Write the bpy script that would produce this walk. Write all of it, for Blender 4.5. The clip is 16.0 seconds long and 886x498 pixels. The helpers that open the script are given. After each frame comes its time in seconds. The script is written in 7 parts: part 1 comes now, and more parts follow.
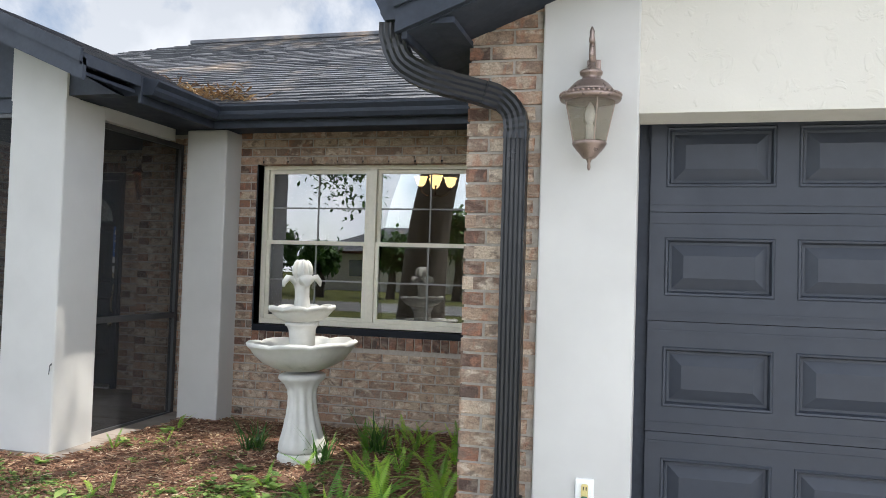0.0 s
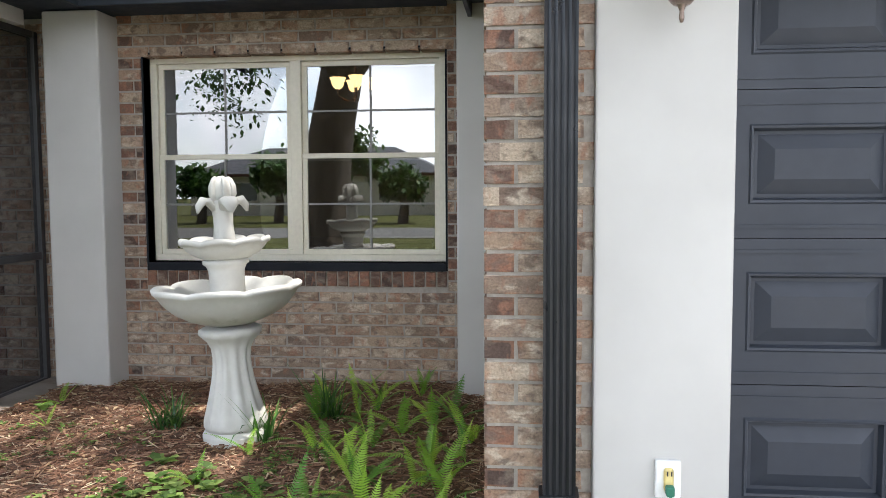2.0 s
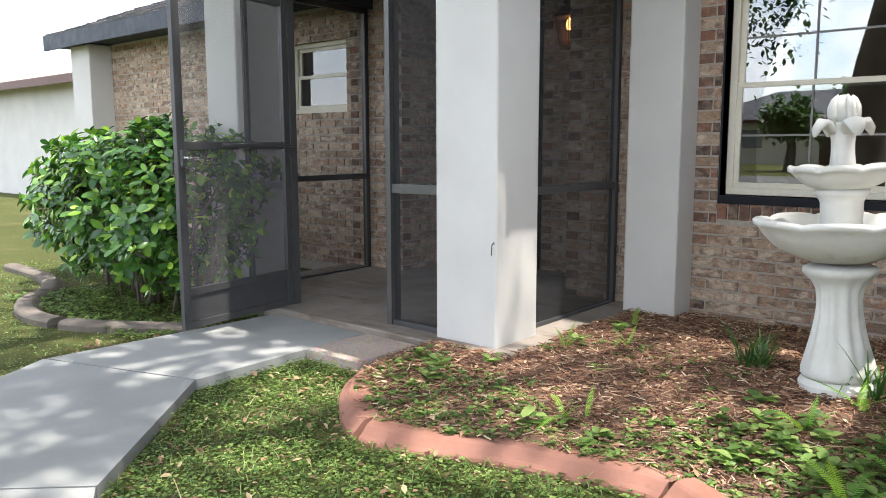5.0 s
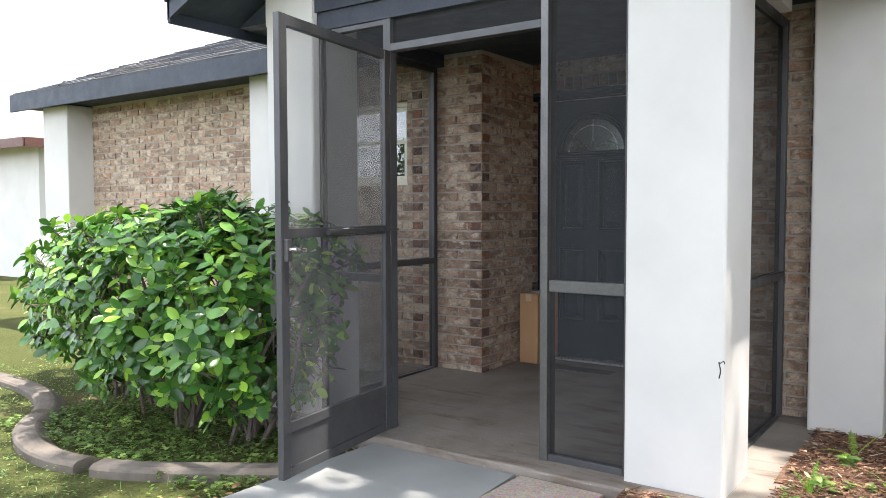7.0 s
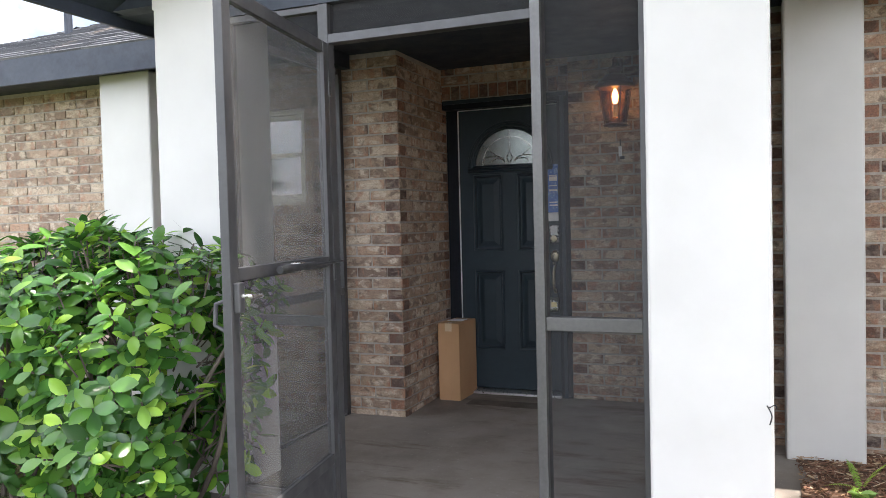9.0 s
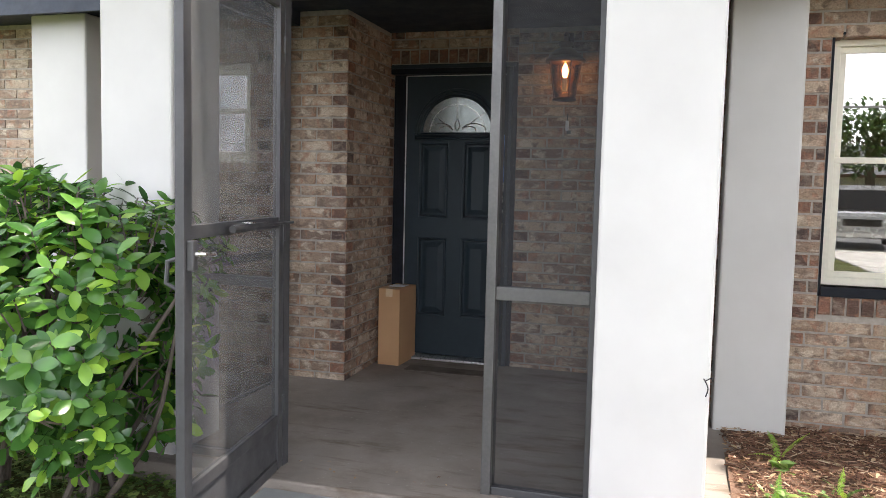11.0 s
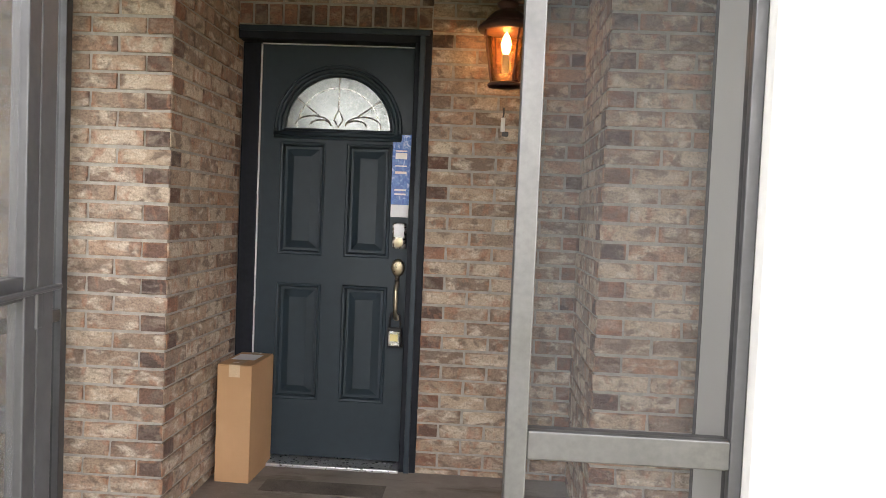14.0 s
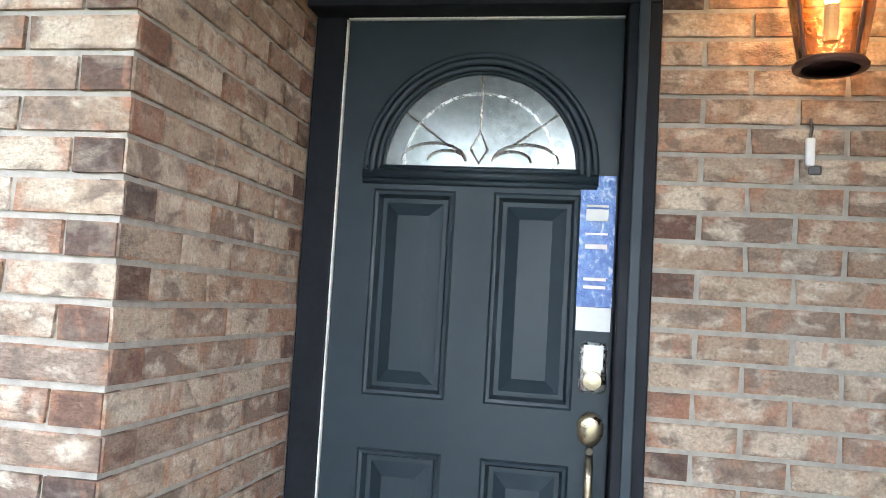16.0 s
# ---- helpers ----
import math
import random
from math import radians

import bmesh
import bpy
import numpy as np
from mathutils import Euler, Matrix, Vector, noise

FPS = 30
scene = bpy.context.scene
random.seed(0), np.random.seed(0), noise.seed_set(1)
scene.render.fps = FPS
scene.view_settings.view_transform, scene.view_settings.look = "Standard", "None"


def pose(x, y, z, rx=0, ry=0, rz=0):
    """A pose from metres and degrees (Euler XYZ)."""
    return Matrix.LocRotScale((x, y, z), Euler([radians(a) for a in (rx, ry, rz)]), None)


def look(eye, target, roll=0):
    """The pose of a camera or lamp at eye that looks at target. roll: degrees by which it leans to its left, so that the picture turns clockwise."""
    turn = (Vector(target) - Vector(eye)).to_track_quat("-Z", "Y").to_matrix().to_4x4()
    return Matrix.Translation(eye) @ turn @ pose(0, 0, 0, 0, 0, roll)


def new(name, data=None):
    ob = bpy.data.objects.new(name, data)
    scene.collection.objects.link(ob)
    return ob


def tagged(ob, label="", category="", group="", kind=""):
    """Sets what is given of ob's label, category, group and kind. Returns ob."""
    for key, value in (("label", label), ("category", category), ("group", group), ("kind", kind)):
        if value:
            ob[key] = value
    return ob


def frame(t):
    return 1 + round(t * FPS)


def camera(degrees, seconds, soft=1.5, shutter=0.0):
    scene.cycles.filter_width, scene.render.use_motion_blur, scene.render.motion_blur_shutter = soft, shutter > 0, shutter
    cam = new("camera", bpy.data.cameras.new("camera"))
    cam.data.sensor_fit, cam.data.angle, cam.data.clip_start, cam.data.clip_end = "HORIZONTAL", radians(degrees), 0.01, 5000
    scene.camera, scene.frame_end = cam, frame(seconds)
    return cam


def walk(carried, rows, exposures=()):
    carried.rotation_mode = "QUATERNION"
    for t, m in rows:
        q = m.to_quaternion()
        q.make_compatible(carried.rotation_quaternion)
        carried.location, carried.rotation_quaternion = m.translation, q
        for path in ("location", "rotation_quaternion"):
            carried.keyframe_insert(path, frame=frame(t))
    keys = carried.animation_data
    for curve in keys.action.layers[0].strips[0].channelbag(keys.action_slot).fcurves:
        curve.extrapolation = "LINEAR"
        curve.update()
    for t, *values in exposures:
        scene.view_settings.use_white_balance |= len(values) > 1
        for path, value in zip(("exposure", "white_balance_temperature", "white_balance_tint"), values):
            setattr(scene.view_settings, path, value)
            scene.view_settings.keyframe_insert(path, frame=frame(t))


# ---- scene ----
cam = camera(59.3, 16.0, soft=0.85)
METRES, EYE, TILT, LEAN, TURN = 8.45, 1.32, 0.0, 0.0, 14.9
ROWS = [
    (0.0, 0.0, 0.0, 0.0, -0.06, 1.81, -1.79),
    (0.5, -0.0164, 0.0455, 0.0063, -3.45, 5.43, -2.34),
    (1.0, -0.0223, 0.0851, 0.005, -5.19, 5.94, -2.15),
    (1.5, -0.0276, 0.114, 0.0023, -7.01, 1.61, -0.99),
    (2.0, -0.0477, 0.1324, -0.0036, -8.68, -4.02, 0.3),
    (2.5, -0.0555, 0.1367, -0.0103, -6.94, -9.83, 1.21),
    (3.0, -0.0428, 0.1269, -0.016, -0.93, -14.13, 1.98),
    (3.5, -0.0402, 0.1207, -0.0154, 6.26, -14.3, 1.99),
    (4.0, -0.0493, 0.1229, -0.0158, 13.44, -11.76, 1.11),
    (4.5, -0.0756, 0.1344, -0.0151, 20.85, -9.49, 0.45),
    (5.0, -0.1078, 0.1451, -0.0167, 26.3, -7.61, 0.12),
    (7.5, -0.3259, 0.2173, -0.0043, 17.18, -2.05, 0.46),
    (8.0, -0.3567, 0.2374, -0.0049, 12.55, -2.41, 1.11),
    (8.5, -0.378, 0.255, 0.0011, 9.07, -1.85, 1.64),
    (11.0, -0.3985, 0.255, 0.0021, 1.93, -4.45, -1.32),
    (11.5, -0.4013, 0.2567, 0.0003, 1.88, -8.57, -1.99),
    (12.0, -0.4098, 0.2642, -0.0045, 1.47, -12.44, -2.2),
    (12.5, -0.4206, 0.2993, -0.0078, -0.11, -12.69, 0.2),
    (13.0, -0.4331, 0.345, -0.0071, -1.58, -9.78, -1.05),
    (13.5, -0.4391, 0.4013, -0.0018, -7.17, -5.02, -2.98),
    (14.0, -0.4394, 0.4602, 0.0032, -11.7, -2.54, -2.42),
    (14.5, -0.4411, 0.5168, 0.0053, -14.95, -1.18, -2.03),
    (15.0, -0.4361, 0.5718, 0.0051, -10.3, -0.0, -0.76),
    (15.5, -0.439, 0.6166, 0.0039, -1.44, 0.51, -2.48),
    (16.0, -0.4377, 0.6687, 0.0064, -4.72, 3.94, -3.37),
]
walk(cam, [(t, pose(0, 0, EYE, TILT, LEAN, TURN) @ pose(METRES * x, METRES * y, METRES * z, 90 + pitch, roll, yaw)) for t, x, y, z, yaw, pitch, roll in ROWS],
     exposures=[(0.0, 0.82, 6350, 11), (1.5, 0.86, 6400, 11.5), (2.0, 0.95, 6400, 12), (3.0, 0.96, 6650, 14), (4.5, 1.1, 6450, 12), (5.0, 1.1, 6450, 11.5), (7.5, 1.58, 6450, 13), (8.5, 1.66, 6500, 14), (11.0, 1.6, 6700, 15), (12.0, 1.5, 6950, 16), (12.5, 1.52, 7050, 16), (13.0, 1.7, 7000, 15),
                (13.5, 2.18, 6950, 15), (14.5, 3.28, 7800, 16), (15.0, 3.45, 7900, 14), (15.5, 3.58, 5950, 8), (16.0, 3.68, 6100, 9)])

SUN_EL, SUN_AZ = 72.0, 84.0      # degrees: height, and turn from +y towards +x

# ---------------------------------------------------------------- world and sun
world = bpy.data.worlds.new("sky")
scene.world = world
world.use_nodes = True
wn, wl = world.node_tree.nodes, world.node_tree.links
wn.clear()
w_out = wn.new("ShaderNodeOutputWorld")
w_bg = wn.new("ShaderNodeBackground")
w_sky = wn.new("ShaderNodeTexSky")
w_sky.sky_type = 'NISHITA'
w_sky.sun_disc = False
w_sky.sun_elevation = radians(SUN_EL)
w_sky.sun_rotation = radians(SUN_AZ)
w_noise = wn.new("ShaderNodeTexNoise")
w_noise.inputs["Scale"].default_value = 3.2
w_noise.inputs["Detail"].default_value = 8
w_noise.inputs["Roughness"].default_value = 0.62
w_noise.inputs["Distortion"].default_value = 0.4
w_ramp = wn.new("ShaderNodeValToRGB")
w_ramp.color_ramp.elements[0].position = 0.37
w_ramp.color_ramp.elements[1].position = 0.53
w_cl = wn.new("ShaderNodeValToRGB")
w_cl.color_ramp.elements[0].position = 0.45
w_cl.color_ramp.elements[0].color = (5.6, 5.9, 6.3, 1)
w_cl.color_ramp.elements[1].position = 0.75
w_cl.color_ramp.elements[1].color = (9.5, 9.6, 9.8, 1)
w_n2 = wn.new("ShaderNodeTexNoise")
w_n2.inputs["Scale"].default_value = 6.0
w_n2.inputs["Detail"].default_value = 6
w_mix = wn.new("ShaderNodeMix")
w_mix.data_type = 'RGBA'
wl.new(w_noise.outputs["Fac"], w_ramp.inputs["Fac"])
wl.new(w_n2.outputs["Fac"], w_cl.inputs["Fac"])
wl.new(w_ramp.outputs["Color"], w_mix.inputs["Factor"])
wl.new(w_sky.outputs["Color"], w_mix.inputs["A"])
wl.new(w_cl.outputs["Color"], w_mix.inputs["B"])
# clouds over the street stand in the light, those behind the house are grey
w_co = wn.new("ShaderNodeTexCoord")
w_xyz = wn.new("ShaderNodeSeparateXYZ")
wl.new(w_co.outputs["Generated"], w_xyz.inputs["Vector"])
w_map = wn.new("ShaderNodeMapRange")
w_map.interpolation_type = 'SMOOTHSTEP'
w_map.inputs["From Min"].default_value, w_map.inputs["From Max"].default_value = -0.5, 0.7
w_map.inputs["To Min"].default_value, w_map.inputs["To Max"].default_value = 1.45, 0.42
wl.new(w_xyz.outputs["Y"], w_map.inputs["Value"])
w_mul = wn.new("ShaderNodeVectorMath")
w_mul.operation = 'SCALE'
wl.new(w_mix.outputs["Result"], w_mul.inputs[0])
wl.new(w_map.outputs["Result"], w_mul.inputs["Scale"])
w_low = wn.new("ShaderNodeMapRange")
w_low.interpolation_type = 'SMOOTHSTEP'
w_low.inputs["From Min"].default_value, w_low.inputs["From Max"].default_value = 0.05, 0.75
w_low.inputs["To Min"].default_value, w_low.inputs["To Max"].default_value = 1.35, 0.85
wl.new(w_xyz.outputs["Z"], w_low.inputs["Value"])
w_haze = wn.new("ShaderNodeVectorMath")
w_haze.operation = 'SCALE'
wl.new(w_mul.outputs["Vector"], w_haze.inputs[0])
wl.new(w_low.outputs["Result"], w_haze.inputs["Scale"])
wl.new(w_haze.outputs["Vector"], w_bg.inputs["Color"])
w_bg.inputs["Strength"].default_value = 0.15
wl.new(w_bg.outputs["Background"], w_out.inputs["Surface"])

sun = new("sun", bpy.data.lights.new("sun", 'SUN'))
sun.data.energy = 4.8
sun.data.angle = radians(0.6)
sun.data.color = (1.0, 0.95, 0.86)
SUN_DIR = Vector((math.sin(radians(SUN_AZ)) * math.cos(radians(SUN_EL)), math.cos(radians(SUN_AZ)) * math.cos(radians(SUN_EL)), math.sin(radians(SUN_EL))))
sun.matrix_world = look(SUN_DIR * 40, (0, 0, 0))

# ---------------------------------------------------------------- material helpers


class Mat:
    """A node material with a principled surface and short ways to add to it."""

    def __init__(self, name, colour=(0.5, 0.5, 0.5), rough=0.6, metal=0.0, spec=0.5):
        self.m = bpy.data.materials.new(name)
        self.m.use_nodes = True
        self.n, self.l = self.m.node_tree.nodes, self.m.node_tree.links
        self.n.clear()
        self.out = self.n.new("ShaderNodeOutputMaterial")
        self.b = self.n.new("ShaderNodeBsdfPrincipled")
        self.l.new(self.b.outputs[0], self.out.inputs[0])
        self.b.inputs["Base Color"].default_value = (*colour, 1)
        self.b.inputs["Roughness"].default_value = rough
        self.b.inputs["Metallic"].default_value = metal
        self.b.inputs["Specular IOR Level"].default_value = spec
        self.co = self.n.new("ShaderNodeTexCoord").outputs["Object"]
        self.bumps = None

    def world_co(self):
        self.co = self.n.new("ShaderNodeNewGeometry").outputs["Position"]
        return self

    def noise(self, scale, detail=4, rough=0.55, stretch=None, distort=0.0):
        t = self.n.new("ShaderNodeTexNoise")
        t.inputs["Scale"].default_value = scale
        t.inputs["Detail"].default_value = detail
        t.inputs["Roughness"].default_value = rough
        t.inputs["Distortion"].default_value = distort
        co = self.co
        if stretch:
            mp = self.n.new("ShaderNodeMapping")
            mp.inputs["Scale"].default_value = stretch
            self.l.new(co, mp.inputs["Vector"])
            co = mp.outputs["Vector"]
        self.l.new(co, t.inputs["Vector"])
        return t.outputs["Fac"]

    def voronoi(self, scale):
        t = self.n.new("ShaderNodeTexVoronoi")
        t.inputs["Scale"].default_value = scale
        self.l.new(self.co, t.inputs["Vector"])
        return t

    def ramp(self, fac, *stops, const=False):
        r = self.n.new("ShaderNodeValToRGB")
        e = r.color_ramp.elements
        if const:
            r.color_ramp.interpolation = 'CONSTANT'
        while len(e) < len(stops):
            e.new(0.5)
        for el, (p, c) in zip(e, stops):
            el.position = p
            el.color = (*c, 1) if len(c) == 3 else c
        self.l.new(fac, r.inputs["Fac"])
        return r.outputs["Color"]

    def mix(self, fac, a, b, mode='MIX'):
        m = self.n.new("ShaderNodeMix")
        m.data_type, m.blend_type = 'RGBA', mode
        for key, v in (("Factor", fac), ("A", a), ("B", b)):
            if isinstance(v, (int, float)):
                m.inputs[key].default_value = v
            elif isinstance(v, tuple):
                m.inputs[key].default_value = (*v, 1)
            else:
                self.l.new(v, m.inputs[key])
        return m.outputs["Result"]

    def colour(self, c):
        self.l.new(c, self.b.inputs["Base Color"])
        return self

    def rough(self, fac, lo, hi):
        mr = self.n.new("ShaderNodeMapRange")
        mr.inputs["To Min"].default_value, mr.inputs["To Max"].default_value = lo, hi
        mr.inputs["From Min"].default_value, mr.inputs["From Max"].default_value = 0.3, 0.7
        self.l.new(fac, mr.inputs["Value"])
        self.l.new(mr.outputs["Result"], self.b.inputs["Roughness"])
        return self

    def bump(self, fac, strength=0.3, distance=0.01):
        bp = self.n.new("ShaderNodeBump")
        bp.inputs["Strength"].default_value = strength
        bp.inputs["Distance"].default_value = distance
        self.l.new(fac, bp.inputs["Height"])
        if self.bumps:
            self.l.new(self.bumps, bp.inputs["Normal"])
        self.bumps = bp.outputs["Normal"]
        self.l.new(self.bumps, self.b.inputs["Normal"])
        return self

    def per_piece(self):
        return self.n.new("ShaderNodeObjectInfo").outputs["Random"]

    def per_island(self):
        return self.n.new("ShaderNodeNewGeometry").outputs["Random Per Island"]


def brick_material(name, island, burnt=False):
    k = Mat(name, rough=0.85, spec=0.25)
    local = k.co
    k.world_co()
    r = k.per_island() if island else k.per_piece()
    # every brick takes its own stretch of the mottling
    sc = k.n.new("ShaderNodeVectorMath")
    sc.operation = 'MULTIPLY_ADD'
    k.l.new(r, sc.inputs[0])
    sc.inputs[1].default_value = (61.0, 37.0, 83.0)
    k.l.new(k.co, sc.inputs[2])
    k.co = sc.outputs["Vector"]
    if burnt:
        base = k.ramp(r, (0.0, (0.085, 0.062, 0.055)), (0.3, (0.16, 0.095, 0.072)), (0.5, (0.33, 0.165, 0.11)), (0.7, (0.075, 0.055, 0.05)), (0.85, (0.24, 0.13, 0.09)), (1.0, (0.10, 0.075, 0.065)))
    else:
        base = k.ramp(r, (0.0, (0.47, 0.35, 0.25)), (0.14, (0.57, 0.46, 0.35)), (0.30, (0.41, 0.295, 0.21)), (0.44, (0.31, 0.225, 0.17)), (0.56, (0.53, 0.42, 0.315)),
                      (0.66, (0.42, 0.26, 0.175)), (0.75, (0.54, 0.44, 0.34)), (0.83, (0.23, 0.16, 0.125)), (0.92, (0.37, 0.27, 0.20)))
    pale = k.noise(10, 3, 0.55, (1, 1, 2.0), 0.5)
    base = k.mix(k.ramp(pale, (0.50, (0, 0, 0)), (0.64, (0.28,) * 3 if burnt else (0.85,) * 3)), base, (0.65, 0.55, 0.435))
    blotch = k.noise(13, 3, 0.5, (1, 1, 1.5), 0.5)
    base = k.mix(k.ramp(blotch, (0.53, (0, 0, 0)), (0.66, (0.8, 0.8, 0.8))), base, (0.20, 0.148, 0.118))
    red = k.noise(12, 3, 0.55, (1.4, 1.4, 0.9), 0.4)
    base = k.mix(k.ramp(red, (0.56, (0, 0, 0)), (0.66, (0.6, 0.6, 0.6))), base, (0.40, 0.20, 0.13))
    smut = k.noise(42, 4, 0.65, (1, 1, 1.5), 0.5)
    base = k.mix(k.ramp(smut, (0.56, (0, 0, 0)), (0.67, (0.45, 0.45, 0.45))), base, (0.17, 0.125, 0.10))
    if not island:
        # kiln-dark and orange rims at the ends and arrises of single bricks
        xyz = k.n.new("ShaderNodeSeparateXYZ")
        k.l.new(local, xyz.inputs[0])
        rims = []
        for axis, start in (("X", 0.37), ("Z", 0.36)):
            ab = k.n.new("ShaderNodeMath")
            ab.operation = 'ABSOLUTE'
            k.l.new(xyz.outputs[axis], ab.inputs[0])
            rims.append(k.ramp(ab.outputs[0], (start, (0, 0, 0)), (0.5, (1, 1, 1))))
        rim_fac = k.mix(1.0, rims[0], rims[1], 'LIGHTEN')
        rim_fac = k.mix(1.0, rim_fac, k.ramp(k.noise(9, 3, 0.6), (0.44, (0, 0, 0)), (0.60, (0.85, 0.85, 0.85))), 'MULTIPLY')
        base = k.mix(rim_fac, base, k.ramp(k.noise(15, 2), (0.42, (0.15, 0.10, 0.08)), (0.56, (0.42, 0.215, 0.13))))
    base = k.mix(0.45, base, k.ramp(k.noise(130, 3), (0.3, (0.5, 0.5, 0.5)), (0.7, (1.3, 1.3, 1.3))), 'MULTIPLY')
    k.colour(base)
    k.bump(k.noise(160, 4), 0.5, 0.004).bump(k.noise(30, 5, 0.65, (1, 1, 1.8)), 1.0, 0.016)
    return k.m


M = {}
M["brick"] = brick_material("brick_clay", False)
M["brick_burnt"] = brick_material("brick_clay_burnt", False, True)
M["brick_far"] = brick_material("brick_clay_far", True)

k = Mat("mortar", rough=0.95, spec=0.1).world_co()
k.colour(k.ramp(k.noise(40, 5), (0.3, (0.34, 0.31, 0.27)), (0.7, (0.46, 0.42, 0.37))))
k.bump(k.noise(220, 3), 0.5, 0.004)
M["mortar"] = k.m

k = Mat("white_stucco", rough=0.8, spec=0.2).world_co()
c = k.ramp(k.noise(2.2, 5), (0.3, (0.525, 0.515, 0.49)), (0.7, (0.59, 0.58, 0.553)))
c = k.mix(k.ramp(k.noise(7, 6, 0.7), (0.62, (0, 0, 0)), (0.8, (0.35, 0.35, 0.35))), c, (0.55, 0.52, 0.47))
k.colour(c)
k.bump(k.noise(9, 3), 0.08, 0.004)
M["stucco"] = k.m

k = Mat("cream_stucco", rough=0.85, spec=0.2).world_co()
c = k.ramp(k.noise(1.6, 5), (0.3, (0.60, 0.575, 0.51)), (0.7, (0.66, 0.63, 0.565)))
k.colour(c)
lump = k.ramp(k.noise(11, 3, 0.5, (1, 1, 0.8), 1.2), (0.57, (0, 0, 0)), (0.64, (1, 1, 1)))
k.bump(lump, 0.35, 0.006).bump(k.noise(60, 4), 0.25, 0.003)
M["cream"] = k.m


def paint(name, colour, rough=0.5, grime=0.25, scale=3.0, spec=0.4, metal=0.0, relief=0.08):
    p = Mat(name, colour, rough, metal, spec).world_co()
    lo = tuple(v * (1 - grime) for v in colour)
    hi = tuple(min(1, v * (1 + grime)) for v in colour)
    p.colour(p.mix(0.5, p.ramp(p.noise(scale, 6, 0.65), (0.3, lo), (0.7, hi)), p.ramp(p.noise(scale * 14, 4), (0.3, lo), (0.7, hi))))
    p.rough(p.noise(scale * 3, 4), rough - 0.08, rough + 0.12)
    if relief:
        p.bump(p.noise(180, 3), relief, 0.002)
    return p.m


M["navy_trim"] = paint("navy_black_trim", (0.028, 0.035, 0.050), 0.55)
M["soffit"] = paint("dark_soffit", (0.032, 0.040, 0.058), 0.7)
M["reveal"] = paint("black_reveal", (0.011, 0.013, 0.018), 0.6, spec=0.2)
M["downspout"] = paint("black_gloss_metal", (0.012, 0.013, 0.016), 0.34, 0.1, spec=0.45, relief=0.03)
M["garage_paint"] = paint("slate_garage_paint", (0.036, 0.042, 0.055), 0.48, 0.12, 1.2, relief=0.05)
M["door_paint"] = paint("dark_slate_door_paint", (0.024, 0.037, 0.047), 0.45, 0.12, 1.5, spec=0.32, relief=0.05)
M["bronze"] = paint("bronze_aluminium", (0.046, 0.046, 0.048), 0.42, 0.2, 4, spec=0.6, relief=0.02)
M["grey_alu"] = paint("weathered_aluminium", (0.115, 0.113, 0.11), 0.42, 0.2, 5, metal=0.7, spec=0.6, relief=0.02)
M["cream_vinyl"] = paint("cream_window_vinyl", (0.72, 0.68, 0.56), 0.4, 0.08, 3, relief=0.0)
M["muntin"] = paint("grey_muntin", (0.22, 0.22, 0.215), 0.5, 0.1, 3, relief=0.0)
M["white_plastic"] = paint("white_plastic", (0.82, 0.82, 0.80), 0.4, 0.08, 6, relief=0.0)
M["copper"] = paint("antique_copper", (0.28, 0.21, 0.18), 0.32, 0.35, 12, metal=0.6, spec=0.6)
M["rust_brown"] = paint("rust_brown_metal", (0.105, 0.05, 0.04), 0.5, 0.25, 12, metal=0.3)
M["brass"] = paint("aged_brass", (0.42, 0.36, 0.25), 0.32, 0.2, 20, metal=0.9, relief=0.0)
M["chrome"] = paint("satin_nickel", (0.62, 0.61, 0.58), 0.25, 0.1, 20, metal=0.95, relief=0.0)
M["dark_plastic"] = paint("black_plastic", (0.02, 0.02, 0.022), 0.4, 0.1, 10, relief=0.0)
M["bright_alu"] = paint("bright_aluminium", (0.55, 0.55, 0.54), 0.3, 0.25, 18, metal=0.8, relief=0.0)
M["silver_strip"] = paint("white_weatherstrip", (0.75, 0.75, 0.74), 0.5, 0.15, 9, relief=0.0)
M["room_wall"] = paint("room_wall", (0.35, 0.33, 0.30), 0.8, 0.08, 2)
M["room_floor"] = paint("room_floor", (0.16, 0.11, 0.075), 0.5, 0.2, 3)

k = Mat("porch_concrete", rough=0.75, spec=0.3).world_co()
c = k.ramp(k.noise(1.7, 6, 0.62), (0.3, (0.18, 0.155, 0.132)), (0.7, (0.285, 0.248, 0.215)))
c = k.mix(k.ramp(k.noise(3.2, 6, 0.68), (0.50, (0, 0, 0)), (0.72, (0.6, 0.6, 0.6))), c, (0.16, 0.13, 0.105))
c = k.mix(k.ramp(k.noise(55, 4), (0.66, (0, 0, 0)), (0.72, (0.6, 0.6, 0.6))), c, (0.36, 0.34, 0.32))
c = k.mix(k.ramp(k.noise(5, 6, 0.7, (0.35, 1.6, 1)), (0.53, (0, 0, 0)), (0.68, (0.7, 0.7, 0.7))), c, (0.10, 0.066, 0.04))
k.colour(c)
k.rough(k.noise(3, 5), 0.5, 0.9)
k.bump(k.noise(140, 4), 0.25, 0.003)
M["porch_slab"] = k.m

